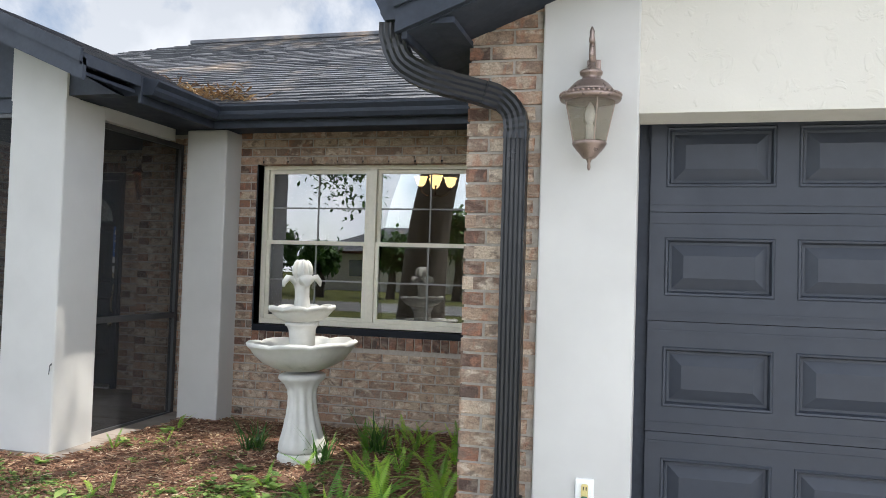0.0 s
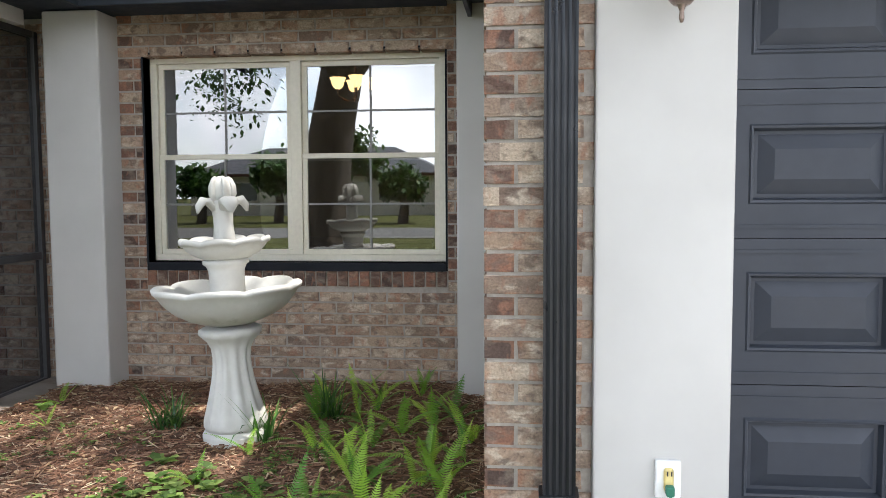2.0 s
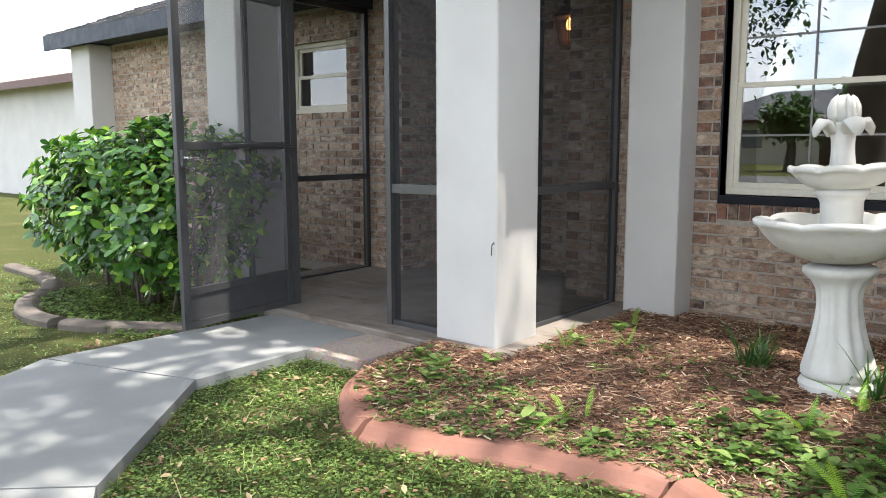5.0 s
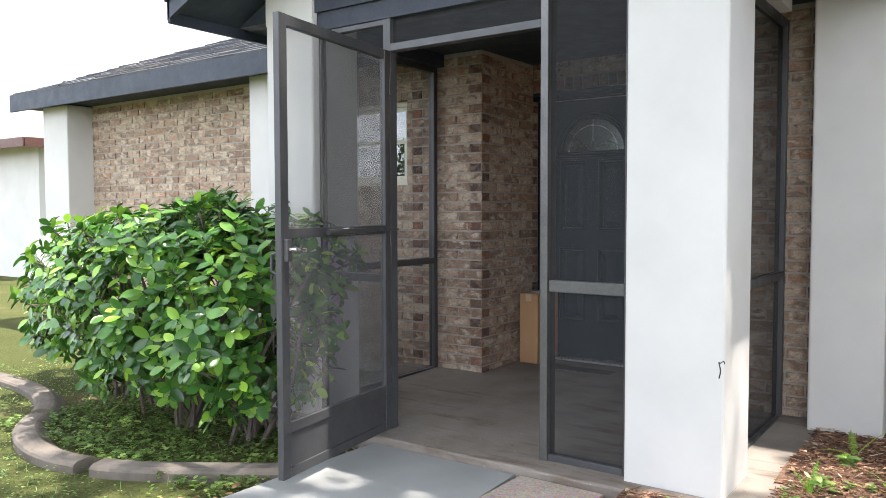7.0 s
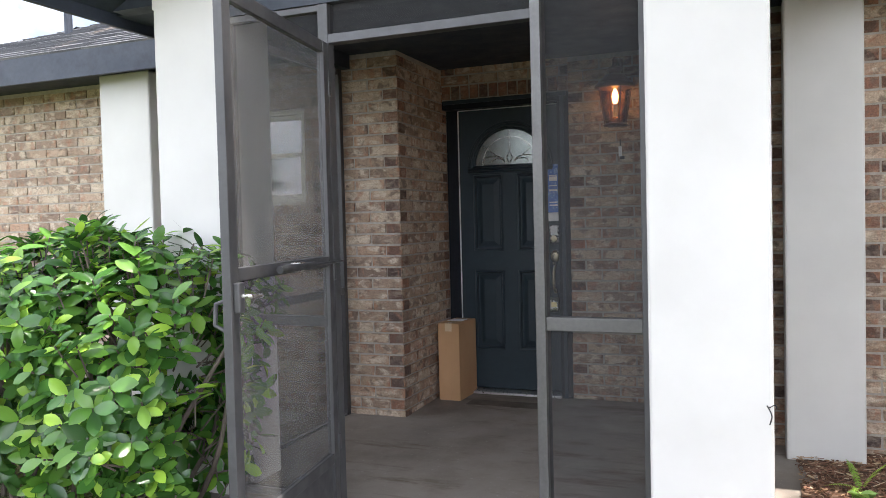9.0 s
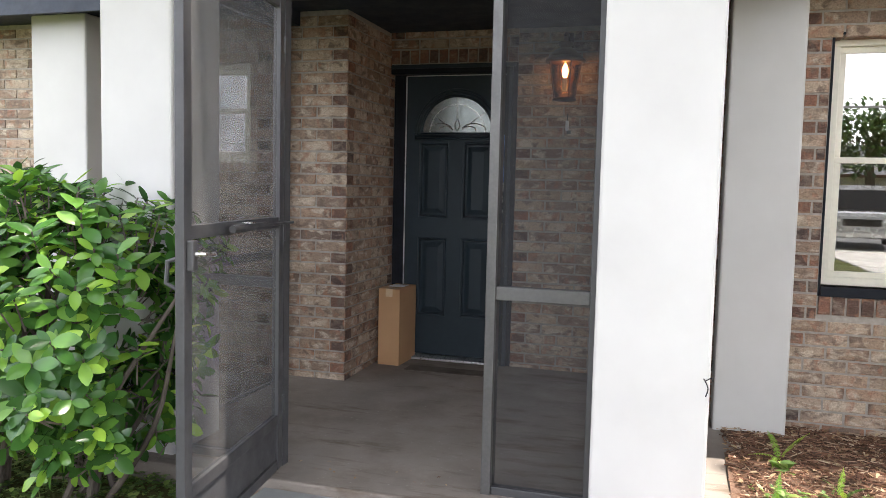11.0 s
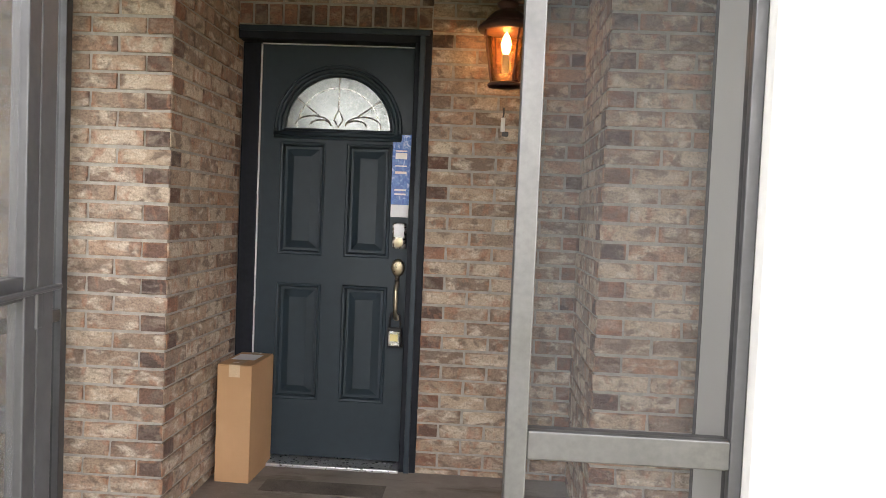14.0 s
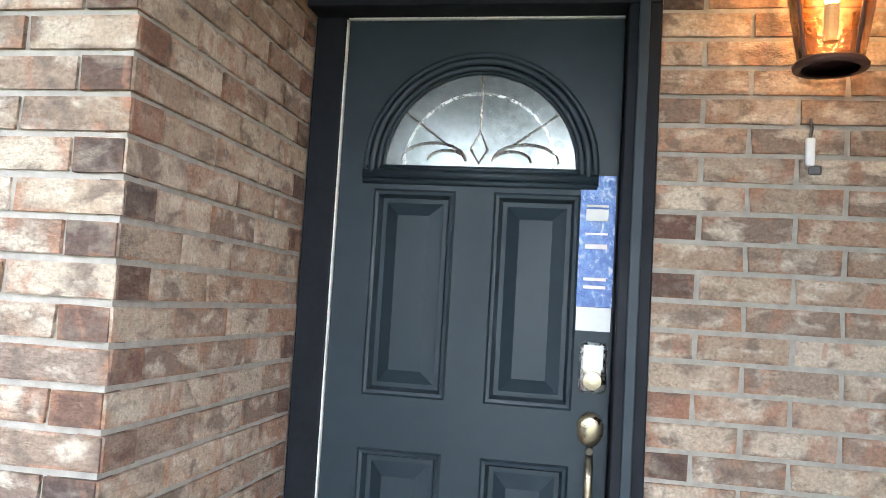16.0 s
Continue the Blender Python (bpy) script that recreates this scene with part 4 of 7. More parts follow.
thing("trim_brickmould", boxes((DX1 + 0.03, DX1 + 0.055, DOOR_Y - 0.018, DOOR_Y - 0.006, SLAB, DOOR[2] - 0.03), (ENT_L + 0.012, DOOR[1] - 0.012, DOOR_Y - 0.018, DOOR_Y - 0.006, DOOR[2] - 0.03, DOOR[2] - 0.006), bevel=0.003), M["door_paint"], "slate painted moulding on the door frame", "trim", kind="structure")
# unseen black sheet, added so no light leaks through the gap round the leaf
thing("trim_door_stop", boxes((DX0 - 0.02, DX1 + 0.02, DY + 0.046, DY + 0.07, SLAB, DZ1 + 0.02)), M["reveal"], "black backing added behind the door leaf to block light", "door frame", kind="structure")
thing("door_sill", boxes((DX0 - 0.006, DX1 + 0.006, DOOR_Y - 0.03, DOOR_Y + 0.19, SLAB, DZ0 - 0.006), bevel=0.006), M["bright_alu"], "worn aluminium door threshold", "threshold", kind="structure")
front_door = thing("door_1", None, None, "closed dark slate front door with four panels and fanlight", "door", kind="structure")
FCX, FCZ, FR = (DX0 + DX1) / 2 + 0.008, 1.725, 0.285
cols = ((-5.585, -5.365), (-5.265, -5.045))
holes = [(a, b, c, d) for a, b in cols for c, d in ((1.125, 1.665), (0.425, 0.99))]
lite = (FCX - FR, FCX + FR, FCZ, FCZ + FR)
bm = plate_with_holes(bmesh.new(), DX0, DX1, DZ0, DZ1, DY, holes + [lite], DY + 0.044)
NA = 24
arc = [(FCX - FR * math.cos(math.pi * i / NA), FCZ + FR * math.sin(math.pi * i / NA)) for i in range(NA + 1)]
for (xa, za), (xb, zb) in zip(arc, arc[1:]):
    bm.faces.new([bm.verts.new(p) for p in ((xa, DY, za), (xb, DY, zb), (xb, DY, FCZ + FR), (xa, DY, FCZ + FR))])
leaf = part("leaf", bm, M["door_paint"], front_door)
for hh in holes:
    part("panel", raised_panel(bmesh.new(), *hh, DY, 0.019, 0.034), M["door_paint"], leaf)


def arch_ring(bm, r0, r1, y0, y1, cz, base):
    """A half-round moulding with a straight foot."""
    for (ra, ya), (rb, yb) in (((r1, y1), (r1, y0)), ((r1, y0), (r0, y0)), ((r0, y0), (r0, y1))):
        for i in range(NA):
            a0, a1 = math.pi * i / NA, math.pi * (i + 1) / NA
            q = [(FCX - r * math.cos(a), y, cz + r * math.sin(a)) for a, r, y in ((a0, ra, ya), (a1, ra, ya), (a1, rb, yb), (a0, rb, yb))]
            bm.faces.new([bm.verts.new(p) for p in q])
    box(bm, FCX - r1, FCX + r1, y0, y1, cz - base, cz)
    return bm


frame_bm = bmesh.new()
for r, rad, dy in ((0.300, 0.009, -0.002), (0.282, 0.010, -0.009), (0.265, 0.008, -0.004), (0.254, 0.005, 0.002)):
    run = [(FCX - r * math.cos(math.pi * i / 28), DY + dy, FCZ + r * math.sin(math.pi * i / 28)) for i in range(29)]
    tube([(FCX - r, DY + dy, FCZ - 0.038 * (r - 0.24) / 0.06)] + run + [(FCX + r, DY + dy, FCZ - 0.038 * (r - 0.24) / 0.06)], rad, 8, frame_bm)
for z, rad, dy in ((-0.038, 0.009, -0.002), (-0.020, 0.012, -0.008), (-0.003, 0.008, -0.003)):
    tube([(FCX - 0.305, DY + dy, FCZ + z), (FCX + 0.305, DY + dy, FCZ + z)], rad, 8, frame_bm)
part("fanlight_frame", frame_bm, M["door_paint"], front_door, "moulded arch frame", smooth=True)
bm = bmesh.new()
vs = [bm.verts.new((FCX - 0.25 * math.cos(math.pi * i / NA), DY + 0.006, FCZ + 0.25 * math.sin(math.pi * i / NA))) for i in range(NA + 1)]
bm.faces.new(vs)
pane = part("fanlight_pane", bm, M["fan_glass"], front_door, "textured leaded half-round glass")
bm = arch_ring(bmesh.new(), 0.196, 0.202, DY, DY + 0.005, FCZ, 0.001)
for ang in (36, 90, 144):
    a = radians(ang)
    tube([(FCX + 0.10 * math.cos(a), DY + 0.003, FCZ + 0.10 * math.sin(a)), (FCX + 0.246 * math.cos(a), DY + 0.003, FCZ + 0.246 * math.sin(a))], 0.003, 6, bm)
for sgn in (-1, 1):
    for r in (0.05, 0.085):
        tube([(FCX + sgn * (0.035 + r * (1 - math.cos(t))), DY + 0.003, FCZ + 0.02 + r * 0.55 * math.sin(t)) for t in [math.pi * i / 10 for i in range(11)]], 0.004, 6, bm)
tube([(FCX - 0.022, DY + 0.002, FCZ + 0.05), (FCX, DY + 0.002, FCZ + 0.10), (FCX + 0.022, DY + 0.002, FCZ + 0.05), (FCX, DY + 0.002, FCZ + 0.015), (FCX - 0.022, DY + 0.002, FCZ + 0.05)], 0.004, 6, bm)
part("came", bm, M["chrome"], front_door, "bright lead cames")
thing("weatherstrip", boxes((DX0 - 0.005, DX0 - 0.001, DY - 0.012, DY + 0.004, DZ0, DZ1), (DX0, DX1, DY - 0.012, DY + 0.004, DZ1 + 0.001, DZ1 + 0.005)), M["silver_strip"], "thin white weatherstrip round the door leaf", "weatherstrip", kind="structure")

# ---------------------------------------------------------------- porch screens
def sheet(*corners):
    """A single woven sheet through four corners."""
    b = bmesh.new()
    b.faces.new([b.verts.new(c) for c in corners])
    return b


def bars(*limits):
    return boxes(*limits, bevel=0.003)


SCR = 4.27
screen_front = thing("porch_screen", None, None, "bronze aluminium porch screen panels with dark insect mesh", "screen", kind="structure")
for lim in ((-4.534, -4.494, SCR - 0.03, SCR + 0.055, SLAB, 2.30), (-4.12, -4.096, SCR - 0.02, SCR + 0.025, SLAB, 2.30), (-5.49, -5.44, SCR - 0.025, SCR + 0.03, SLAB, 2.30), (-5.974, -5.955, SCR - 0.02, SCR + 0.025, SLAB, 2.30)):
    part("post", bars(lim), M["grey_alu"] if lim[0] == -4.534 else M["bronze"], screen_front, "weathered grey aluminium post" if lim[0] == -4.534 else "")
for lim in ((-4.494, -4.12, SCR - 0.02, SCR + 0.025, 0.895, 0.95), (-4.494, -4.12, SCR - 0.02, SCR + 0.025, SLAB, 0.125), (-5.44, -4.534, SCR - 0.025, SCR + 0.03, 2.125, 2.165), (-5.955, -5.49, SCR - 0.02, SCR + 0.025, 0.885, 0.93), (-5.955, -5.49, SCR - 0.02, SCR + 0.025, SLAB, 0.125), (-4.494, -4.12, SCR - 0.02, SCR + 0.025, 2.27, 2.30), (-5.955, -5.49, SCR - 0.02, SCR + 0.025, 2.27, 2.30)):
    part("rail", bars(lim), M["grey_alu"] if 0.89 < lim[4] < 0.9 and lim[0] > -5 else M["bronze"], screen_front)
for lim in ((-4.494, -4.12, 0.125, 0.895), (-4.494, -4.12, 0.95, 2.27), (-5.44, -4.534, 2.165, 2.30), (-5.955, -5.49, 0.125, 0.885), (-5.955, -5.49, 0.93, 2.27)):
    part("mesh_panel", sheet((lim[0], SCR, lim[2]), (lim[1], SCR, lim[2]), (lim[1], SCR, lim[3]), (lim[0], SCR, lim[3])), M["screen"], screen_front, "dark insect mesh")


def side_screen(name, x, y0, y1, label, mesh):
    s = thing(name, None, None, label, "screen", kind="structure")
    for a, b in ((y0, y0 + 0.03), (y1 - 0.04, y1)):
        part("post", bars((x - 0.025, x + 0.025, a, b, SLAB, 2.32)), M["bronze"], s)
    for a, b in ((SLAB, 0.125), (0.89, 0.935), (2.28, 2.32)):
        part("rail", bars((x - 0.022, x + 0.022, y0 + 0.03, y1 - 0.04, a, b)), M["bronze"], s)
    for a, b in ((0.125, 0.89), (0.935, 2.28)):
        part("mesh_panel", sheet((x, y0 + 0.03, a), (x, y1 - 0.04, a), (x, y1 - 0.04, b), (x, y0 + 0.03, b)), mesh, s, "dark insect mesh")


side_screen("porch_screen_side", -3.78, 4.586, 5.66, "bronze framed side screen beside the planting bed", M["screen_dense"])
side_screen("porch_screen_left", -6.18, 4.586, 5.65, "bronze framed side screen of the porch", M["screen"])

# open screen door, hinged on the left post and swung outwards
SD = thing("screen_door", None, None, "open bronze aluminium screen door with grey mesh and kick plate", "screen door")
SD.matrix_world = pose(-5.455, 4.24, 0.095, 0, 0, -81.0)
WD, HD = 0.93, 2.03
part("stile", bars((0.0, 0.055, -0.016, 0.016, 0, HD)), M["bronze"], SD)
part("stile", bars((WD - 0.055, WD, -0.016, 0.016, 0, HD)), M["bronze"], SD)
for a, b in ((0.0, 0.045), (HD - 0.05, HD), (0.20, 0.245)):
    part("rail", bars((0.055, WD - 0.055, -0.014, 0.014, a, b)), M["bronze"], SD)
part("push_bar", bars((0.055, WD - 0.055, -0.02, 0.014, 1.06, 1.105)), M["bronze"], SD)
part("kick_plate", boxes((0.055, WD - 0.055, -0.004, 0.004, 0.045, 0.20)), M["bronze"], SD, "dark grey kick plate")
for a, b in ((0.245, 1.06), (1.105, HD - 0.05)):
    part("mesh_panel", sheet((0.055, 0, a), (WD - 0.055, 0, a), (WD - 0.055, 0, b), (0.055, 0, b)), M["door_screen"], SD, "grey insect mesh")
closer = part("closer", tube([(0.30, 0.045, 1.082), (0.62, 0.045, 1.082)], 0.014, 12, tube([(-0.02, 0.05, 1.082), (0.30, 0.045, 1.082)], 0.006, 8)), M["bronze"], SD, "bronze pneumatic closer")
part("closer_bracket", boxes((0.40, 0.46, 0.012, 0.05, 1.065, 1.10), bevel=0.004), M["chrome"], closer, "small bright metal bracket")
latch = part("latch", boxes((WD - 0.05, WD - 0.012, 0.016, 0.04, 0.96, 1.06), bevel=0.005), M["bronze"], SD)
part("lever", tube([(WD - 0.03, 0.04, 1.015), (WD - 0.03, 0.07, 1.015), (WD - 0.10, 0.075, 1.01)], 0.007, 8), M["chrome"], latch, "bright chrome latch lever")
part("pull_handle", tube([(WD - 0.02, -0.016, 1.0), (WD - 0.02, -0.05, 0.99), (WD - 0.02, -0.055, 0.92), (WD - 0.02, -0.016, 0.90)], 0.008, 8), M["bronze"], SD)
for z in (0.25, 1.0, 1.8):
    part("hinge", boxes((-0.015, 0.012, -0.022, 0.022, z, z + 0.07), bevel=0.004), M["bronze"], SD)


# ---------------------------------------------------------------- garage corner: downspout, lantern, outlet, cleanout
def duct(points, width, depth, ribs=5, crimp=()):
    """A corrugated rectangular pipe along points; rings listed in crimp are pinched."""
    b = bmesh.new()
    pts = [Vector(p) for p in points]
    side = Vector((0, 1, 0))
    sec = []
    for i in range(ribs * 2 + 1):
        sec.append((-width / 2 + width * i / (ribs * 2), -depth / 2 + (0.007 if i % 2 else 0.0)))
    sec += [(width / 2, depth / 2), (-width / 2, depth / 2)]
    rings = []
    for i, p in enumerate(pts):
        d = (pts[min(i + 1, len(pts) - 1)] - pts[max(i - 1, 0)]).normalized()
        u = side.cross(d).normalized() * -1
        w = d.cross(u).normalized()
        if w.y < 0:
            w = -w
        s = 0.955 if i in crimp else 1.0
        rings.append([b.verts.new(p + u * (a * s) + w * (c * s)) for a, c in sec])
    n = len(sec)
    for a, c in zip(rings, rings[1:]):
        for j in range(n):
            jj = (j + 1) % n
            b.faces.new((a[j], a[jj], c[jj], c[j]))
    b.faces.new(rings[0])
    b.faces.new(list(reversed(rings[-1])))
    bmesh.ops.recalc_face_normals(b, faces=b.faces)
    return b


DSX, DSY = -0.580, 3.375
downspout = thing("downspout", None, None, "glossy black corrugated metal downspout with two elbows", "downspout")
top = smooth_line([(-1.07, 3.10, 2.375), (-1.07, 3.11, 2.31), (-1.035, 3.13, 2.215), (-0.945, 3.17, 2.16), (-0.85, 3.22, 2.135)], 5)
part("upper_elbow", duct(top, 0.105, 0.08, 4, range(6, 19, 2)), M["downspout"], downspout)
part("offset_pipe", duct([(-0.87, 3.21, 2.138), (-0.70, 3.31, 2.108)], 0.10, 0.075, 4), M["downspout"], downspout)
low = smooth_line([(-0.72, 3.295, 2.112), (-0.645, 3.345, 2.09), (-0.595, 3.37, 2.04), (DSX, DSY, 1.97), (DSX, DSY, 1.92)], 5)
part("lower_elbow", duct(low, 0.105, 0.08, 4, range(4, 18, 2)), M["downspout"], downspout)
part("pipe", duct([(DSX, DSY, 1.94), (DSX, DSY, 0.34)], 0.10, 0.076, 5), M["downspout"], downspout)
boot = part("boot", duct([(DSX, DSY, 0.35), (DSX, DSY, 0.33), (DSX, DSY - 0.005, 0.30), (DSX - 0.004, DSY - 0.015, 0.20), (DSX - 0.008, DSY - 0.03, 0.02)], 0.108, 0.085, 5, (1,)), M["downspout"], downspout, "dented black drain boot")
for z in (0.345,):
    part("strap", boxes((DSX - 0.062, DSX + 0.062, DSY - 0.045, DSY + 0.05, z, z + 0.016), bevel=0.002), M["downspout"], downspout)


def lantern(name, label, at, metal, glass, lit, scale=1.0, upright=True):
    """A tapered coach lantern with cap, ribs, glass, bulb, finial and wall arm; its foot is at the origin."""
    L = thing(name, None, None, label, "wall lamp", at=at @ Matrix.Scale(scale, 4))
    if not upright:
        part("bottom_ring", lathe([(0.058, 0.05), (0.074, 0.05), (0.076, 0.058), (0.070, 0.066), (0.060, 0.066), (0.058, 0.05)], 28), metal, L, smooth=True)
        part("spoke", boxes((-0.06, 0.06, -0.006, 0.006, 0.052, 0.06), (-0.006, 0.006, -0.06, 0.06, 0.052, 0.06)), metal, L)
    else:
        part("finial", lathe([(0.004, 0.0), (0.008, 0.012), (0.006, 0.03), (0.012, 0.045), (0.02, 0.05)], 12), metal, L, smooth=True)
        part("cup", lathe([(0.022, 0.048), (0.03, 0.055), (0.045, 0.075), (0.05, 0.08), (0.066, 0.10), (0.072, 0.112), (0.068, 0.118)], 24, 12, 0.06), metal, L, smooth=True)
    g0 = 0.116 if upright else 0.064
    g = lathe([(0.064, g0), (0.102, 0.29)], 24)
    pane = part("glass", g, glass, L, "wavy clear glass", smooth=True)
    pane.visible_shadow = False
    for i in range(4):
        a = (math.pi * i / 2 + 0.35) if upright else math.pi * i / 2 + 0.5
        part("rib", tube([(0.068 * math.cos(a), 0.068 * math.sin(a), g0 - 0.001), (0.106 * math.cos(a), 0.106 * math.sin(a), 0.292)], 0.003 if upright else 0.0045, 6), metal, L)
    part("brim", lathe([(0.100, 0.285), (0.122, 0.288), (0.128, 0.297), (0.124, 0.308), (0.112, 0.314, 0.03), (0.108, 0.322, 0.03)], 36, 36, 0.04), metal, L, smooth=True)
    if upright:
        beads = bmesh.new()
        for i in range(36):
            a = 2 * math.pi * i / 36
            bmesh.ops.create_icosphere(beads, subdivisions=1, radius=0.0085, matrix=Matrix.Translation((0.122 * math.cos(a), 0.122 * math.sin(a), 0.311)))
        part("bead_ring", beads, metal, L, smooth=True)
    part("cap", lathe([(0.108, 0.318), (0.094, 0.335), (0.074, 0.358), (0.056, 0.372), (0.040, 0.378), (0.034, 0.39), (0.046, 0.398), (0.048, 0.410), (0.036, 0.418), (0.018, 0.425), (0.014, 0.45)], 32), metal, L, smooth=True)
    arm = part("arm", tube([(0, 0, 0.44), (0, 0, 0.50), (0, 0.01, 0.545), (0, 0.05, 0.555), (0, 0.10, 0.50), (0, 0.145, 0.45)], 0.011, 10) if upright else tube([(0, 0, 0.44), (0, 0.03, 0.47), (0, 0.08, 0.47), (0, 0.12, 0.45)], 0.011, 10), metal, L, smooth=True)
    part("tip", lathe([(0.009, 0.53), (0.013, 0.545), (0.009, 0.565), (0.011, 0.58), (0.004, 0.60)], 10) if upright else lathe([(0.01, 0.45), (0.016, 0.462), (0.005, 0.48)], 10), metal, L, smooth=True)
    part("wall_plate", boxes((-0.03, 0.03, 0.135, 0.152, 0.40, 0.50), bevel=0.006), metal, arm)
    part("candle", lathe([(0.016, 0.11), (0.016, 0.19), (0.012, 0.19)], 12), M["white_plastic"], L, "white candle sleeve")
    part("bulb", lathe([(0.010, 0.19), (0.018, 0.21), (0.022, 0.235), (0.016, 0.262), (0.004, 0.285)], 14), M["bulb"] if lit else M["white_plastic"], L, "glowing warm bulb" if lit else "unlit frosted bulb", smooth=True)
    return L


lantern("wall_lantern", "antique copper coach lantern, unlit, on the white garage jamb", pose(-0.252, 3.25, 1.765), M["copper"], M["lamp_glass"], False)
lantern("porch_lantern", "lit rust-brown porch lantern with amber glass on the brick", pose(-4.535, 6.245, 1.865), M["rust_brown"], M["amber_glass"], True, upright=False)
plamp = new("porch_lamp_light", bpy.data.lights.new("porch_lamp_light", 'POINT'))
plamp.data.energy, plamp.data.color, plamp.data.shadow_soft_size = 0.8, (1.0, 0.50, 0.20), 0.02
plamp.location = (-4.535, 6.245, 2.10)

outlet = thing("wall_outlet", None, None, "white outdoor power outlet with yellow receptacle on the jamb", "outlet")
part("box", boxes((-0.285, -0.207, 3.378, 3.402, 0.35, 0.468), bevel=0.006), M["white_plastic"], outlet)
M["yellow_plastic"] = paint("yellowed_plastic", (0.74, 0.62, 0.28), 0.45, 0.1, 10, relief=0.0)
M["green_rubber"] = paint("green_rubber", (0.03, 0.17, 0.11), 0.5, 0.15, 20, relief=0.0)
part("receptacle", boxes((-0.260, -0.231, 3.372, 3.379, 0.375, 0.447), bevel=0.008), M["yellow_plastic"], outlet, "yellowed receptacle face")
for dx in (-0.252, -0.240):
    part("slot", boxes((dx, dx + 0.004, 3.366, 3.369, 0.424, 0.438)), M["dark_plastic"], outlet)
cord = thing("extension_cord", None, None, "green extension cord plugged into the outlet", "cord")
part("plug", boxes((-0.258, -0.232, 3.338, 3.367, 0.368, 0.40), bevel=0.006), M["green_rubber"], cord)
part("cable", tube(smooth_line([(-0.245, 3.345, 0.37), (-0.232, 3.34, 0.30), (-0.236, 3.335, 0.22), (-0.27, 3.33, 0.14), (-0.33, 3.32, 0.085), (-0.40, 3.31, 0.045), (-0.47, 3.30, 0.025), (-0.55, 3.30, 0.04), (-0.60, 3.33, 0.02)], 8), 0.0045, 8), M["green_rubber"], cord, smooth=True)

cleanout = thing("pvc_cleanout", None, None, "white pvc drain cleanout pipe with a square-nutted cap", "drain pipe", at=pose(-0.59, 3.185, 0.0) @ Matrix.Scale(0.9, 4))
part("pipe", lathe([(0.046, -0.03), (0.046, 0.13)], 28), M["white_plastic"], cleanout, smooth=True)
part("coupling", lathe([(0.051, 0.075), (0.054, 0.08), (0.054, 0.195), (0.050, 0.20)], 28), M["white_plastic"], cleanout, smooth=True)
plug = part("plug", lathe([(0.050, 0.195), (0.056, 0.202), (0.056, 0.222), (0.050, 0.228), (0.03, 0.229)], 28), M["white_plastic"], cleanout, smooth=True)
part("nut", boxes((-0.022, 0.022, -0.022, 0.022, 0.228, 0.256), bevel=0.006), M["white_plastic"], plug)

# ---------------------------------------------------------------- fountain
fountain = thing("garden_fountain", None, None, "grey-white cast stone two-tier fountain with a tulip finial, dry", "fountain", at=pose(-2.045, 4.47, 0.13, 0, -2.2, 12) @ Matrix.Scale(0.945, 4))
part("foot", lathe([(0.165, -0.02), (0.165, 0.05), (0.15, 0.075), (0.14, 0.08)], 40), M["cast_stone"], fountain, smooth=False)


def pedestal():
    b = bmesh.new()
    prof = [(0.148, 0.075), (0.156, 0.095), (0.152, 0.12), (0.136, 0.17), (0.116, 0.24), (0.100, 0.31), (0.090, 0.38), (0.088, 0.43), (0.094, 0.475), (0.112, 0.51), (0.138, 0.535), (0.152, 0.550), (0.152, 0.570), (0.135, 0.580)]
    steps, rings = 64, []
    for i, (r, z) in enumerate(prof):
        t = z / 0.57
        depth = 0.075 * max(0.0, math.sin(math.pi * min(1, max(0, (z - 0.09) / 0.48)))) ** 0.6
        ring = []
        for s in range(steps):
            a = 2 * math.pi * s / steps
            ring.append(b.verts.new((r * (1 + depth * math.cos(11 * a + 1.6 * t)) * math.cos(a), r * (1 + depth * math.cos(11 * a + 1.6 * t)) * math.sin(a), z)))
        rings.append(ring)
    for a, c in zip(rings, rings[1:]):
        for s in range(steps):
            j = (s + 1) % steps
            b.faces.new((a[s], a[j], c[j], c[s]))
    b.faces.new(list(reversed(rings[0])))
    b.faces.new(rings[-1])
    return b


part("pedestal", pedestal(), M["cast_stone"], fountain, "fluted tree-like stone pedestal", smooth=True)


def bowl(r, z, h):
    """A scalloped basin with a rolled lip of shell lobes."""
    prof = [(r * 0.36, z - h, 0.0), (r * 0.55, z - h * 0.86, 0.03), (r * 0.76, z - h * 0.62, 0.04), (r * 0.90, z - h * 0.32, 0.05), (r * 0.965, z - h * 0.10, 0.055), (r * 1.0, z - 0.012, 0.06), (r * 1.01, z + 0.006, 0.06),
            (r * 0.97, z + 0.016, 0.06), (r * 0.86, z + 0.008, 0.05), (r * 0.80, z - h * 0.2, 0.08), (r * 0.60, z - h * 0.5, 0.04), (r * 0.2, z - h * 0.6, 0.0)]
    b = lathe(prof, 80, 8, 1.0)
    for v in b.verts:
        rr = math.hypot(v.co.x, v.co.y)
        if v.co.z > z - h * 0.35 and rr > r * 0.7:
            a = math.atan2(v.co.y, v.co.x)
            v.co.z += 0.014 * (abs(math.cos(a * 4)) ** 0.6 - 0.7)
    return b


part("lower_basin", bowl(0.354, 0.775, 0.175), M["cast_stone"], fountain, "scalloped shell-edged basin", smooth=True)
part("riser", lathe([(0.105, 0.66), (0.090, 0.69), (0.085, 0.78), (0.087, 0.86), (0.098, 0.885), (0.112, 0.895), (0.112, 0.912), (0.10, 0.918)], 40), M["cast_stone"], fountain, smooth=True)
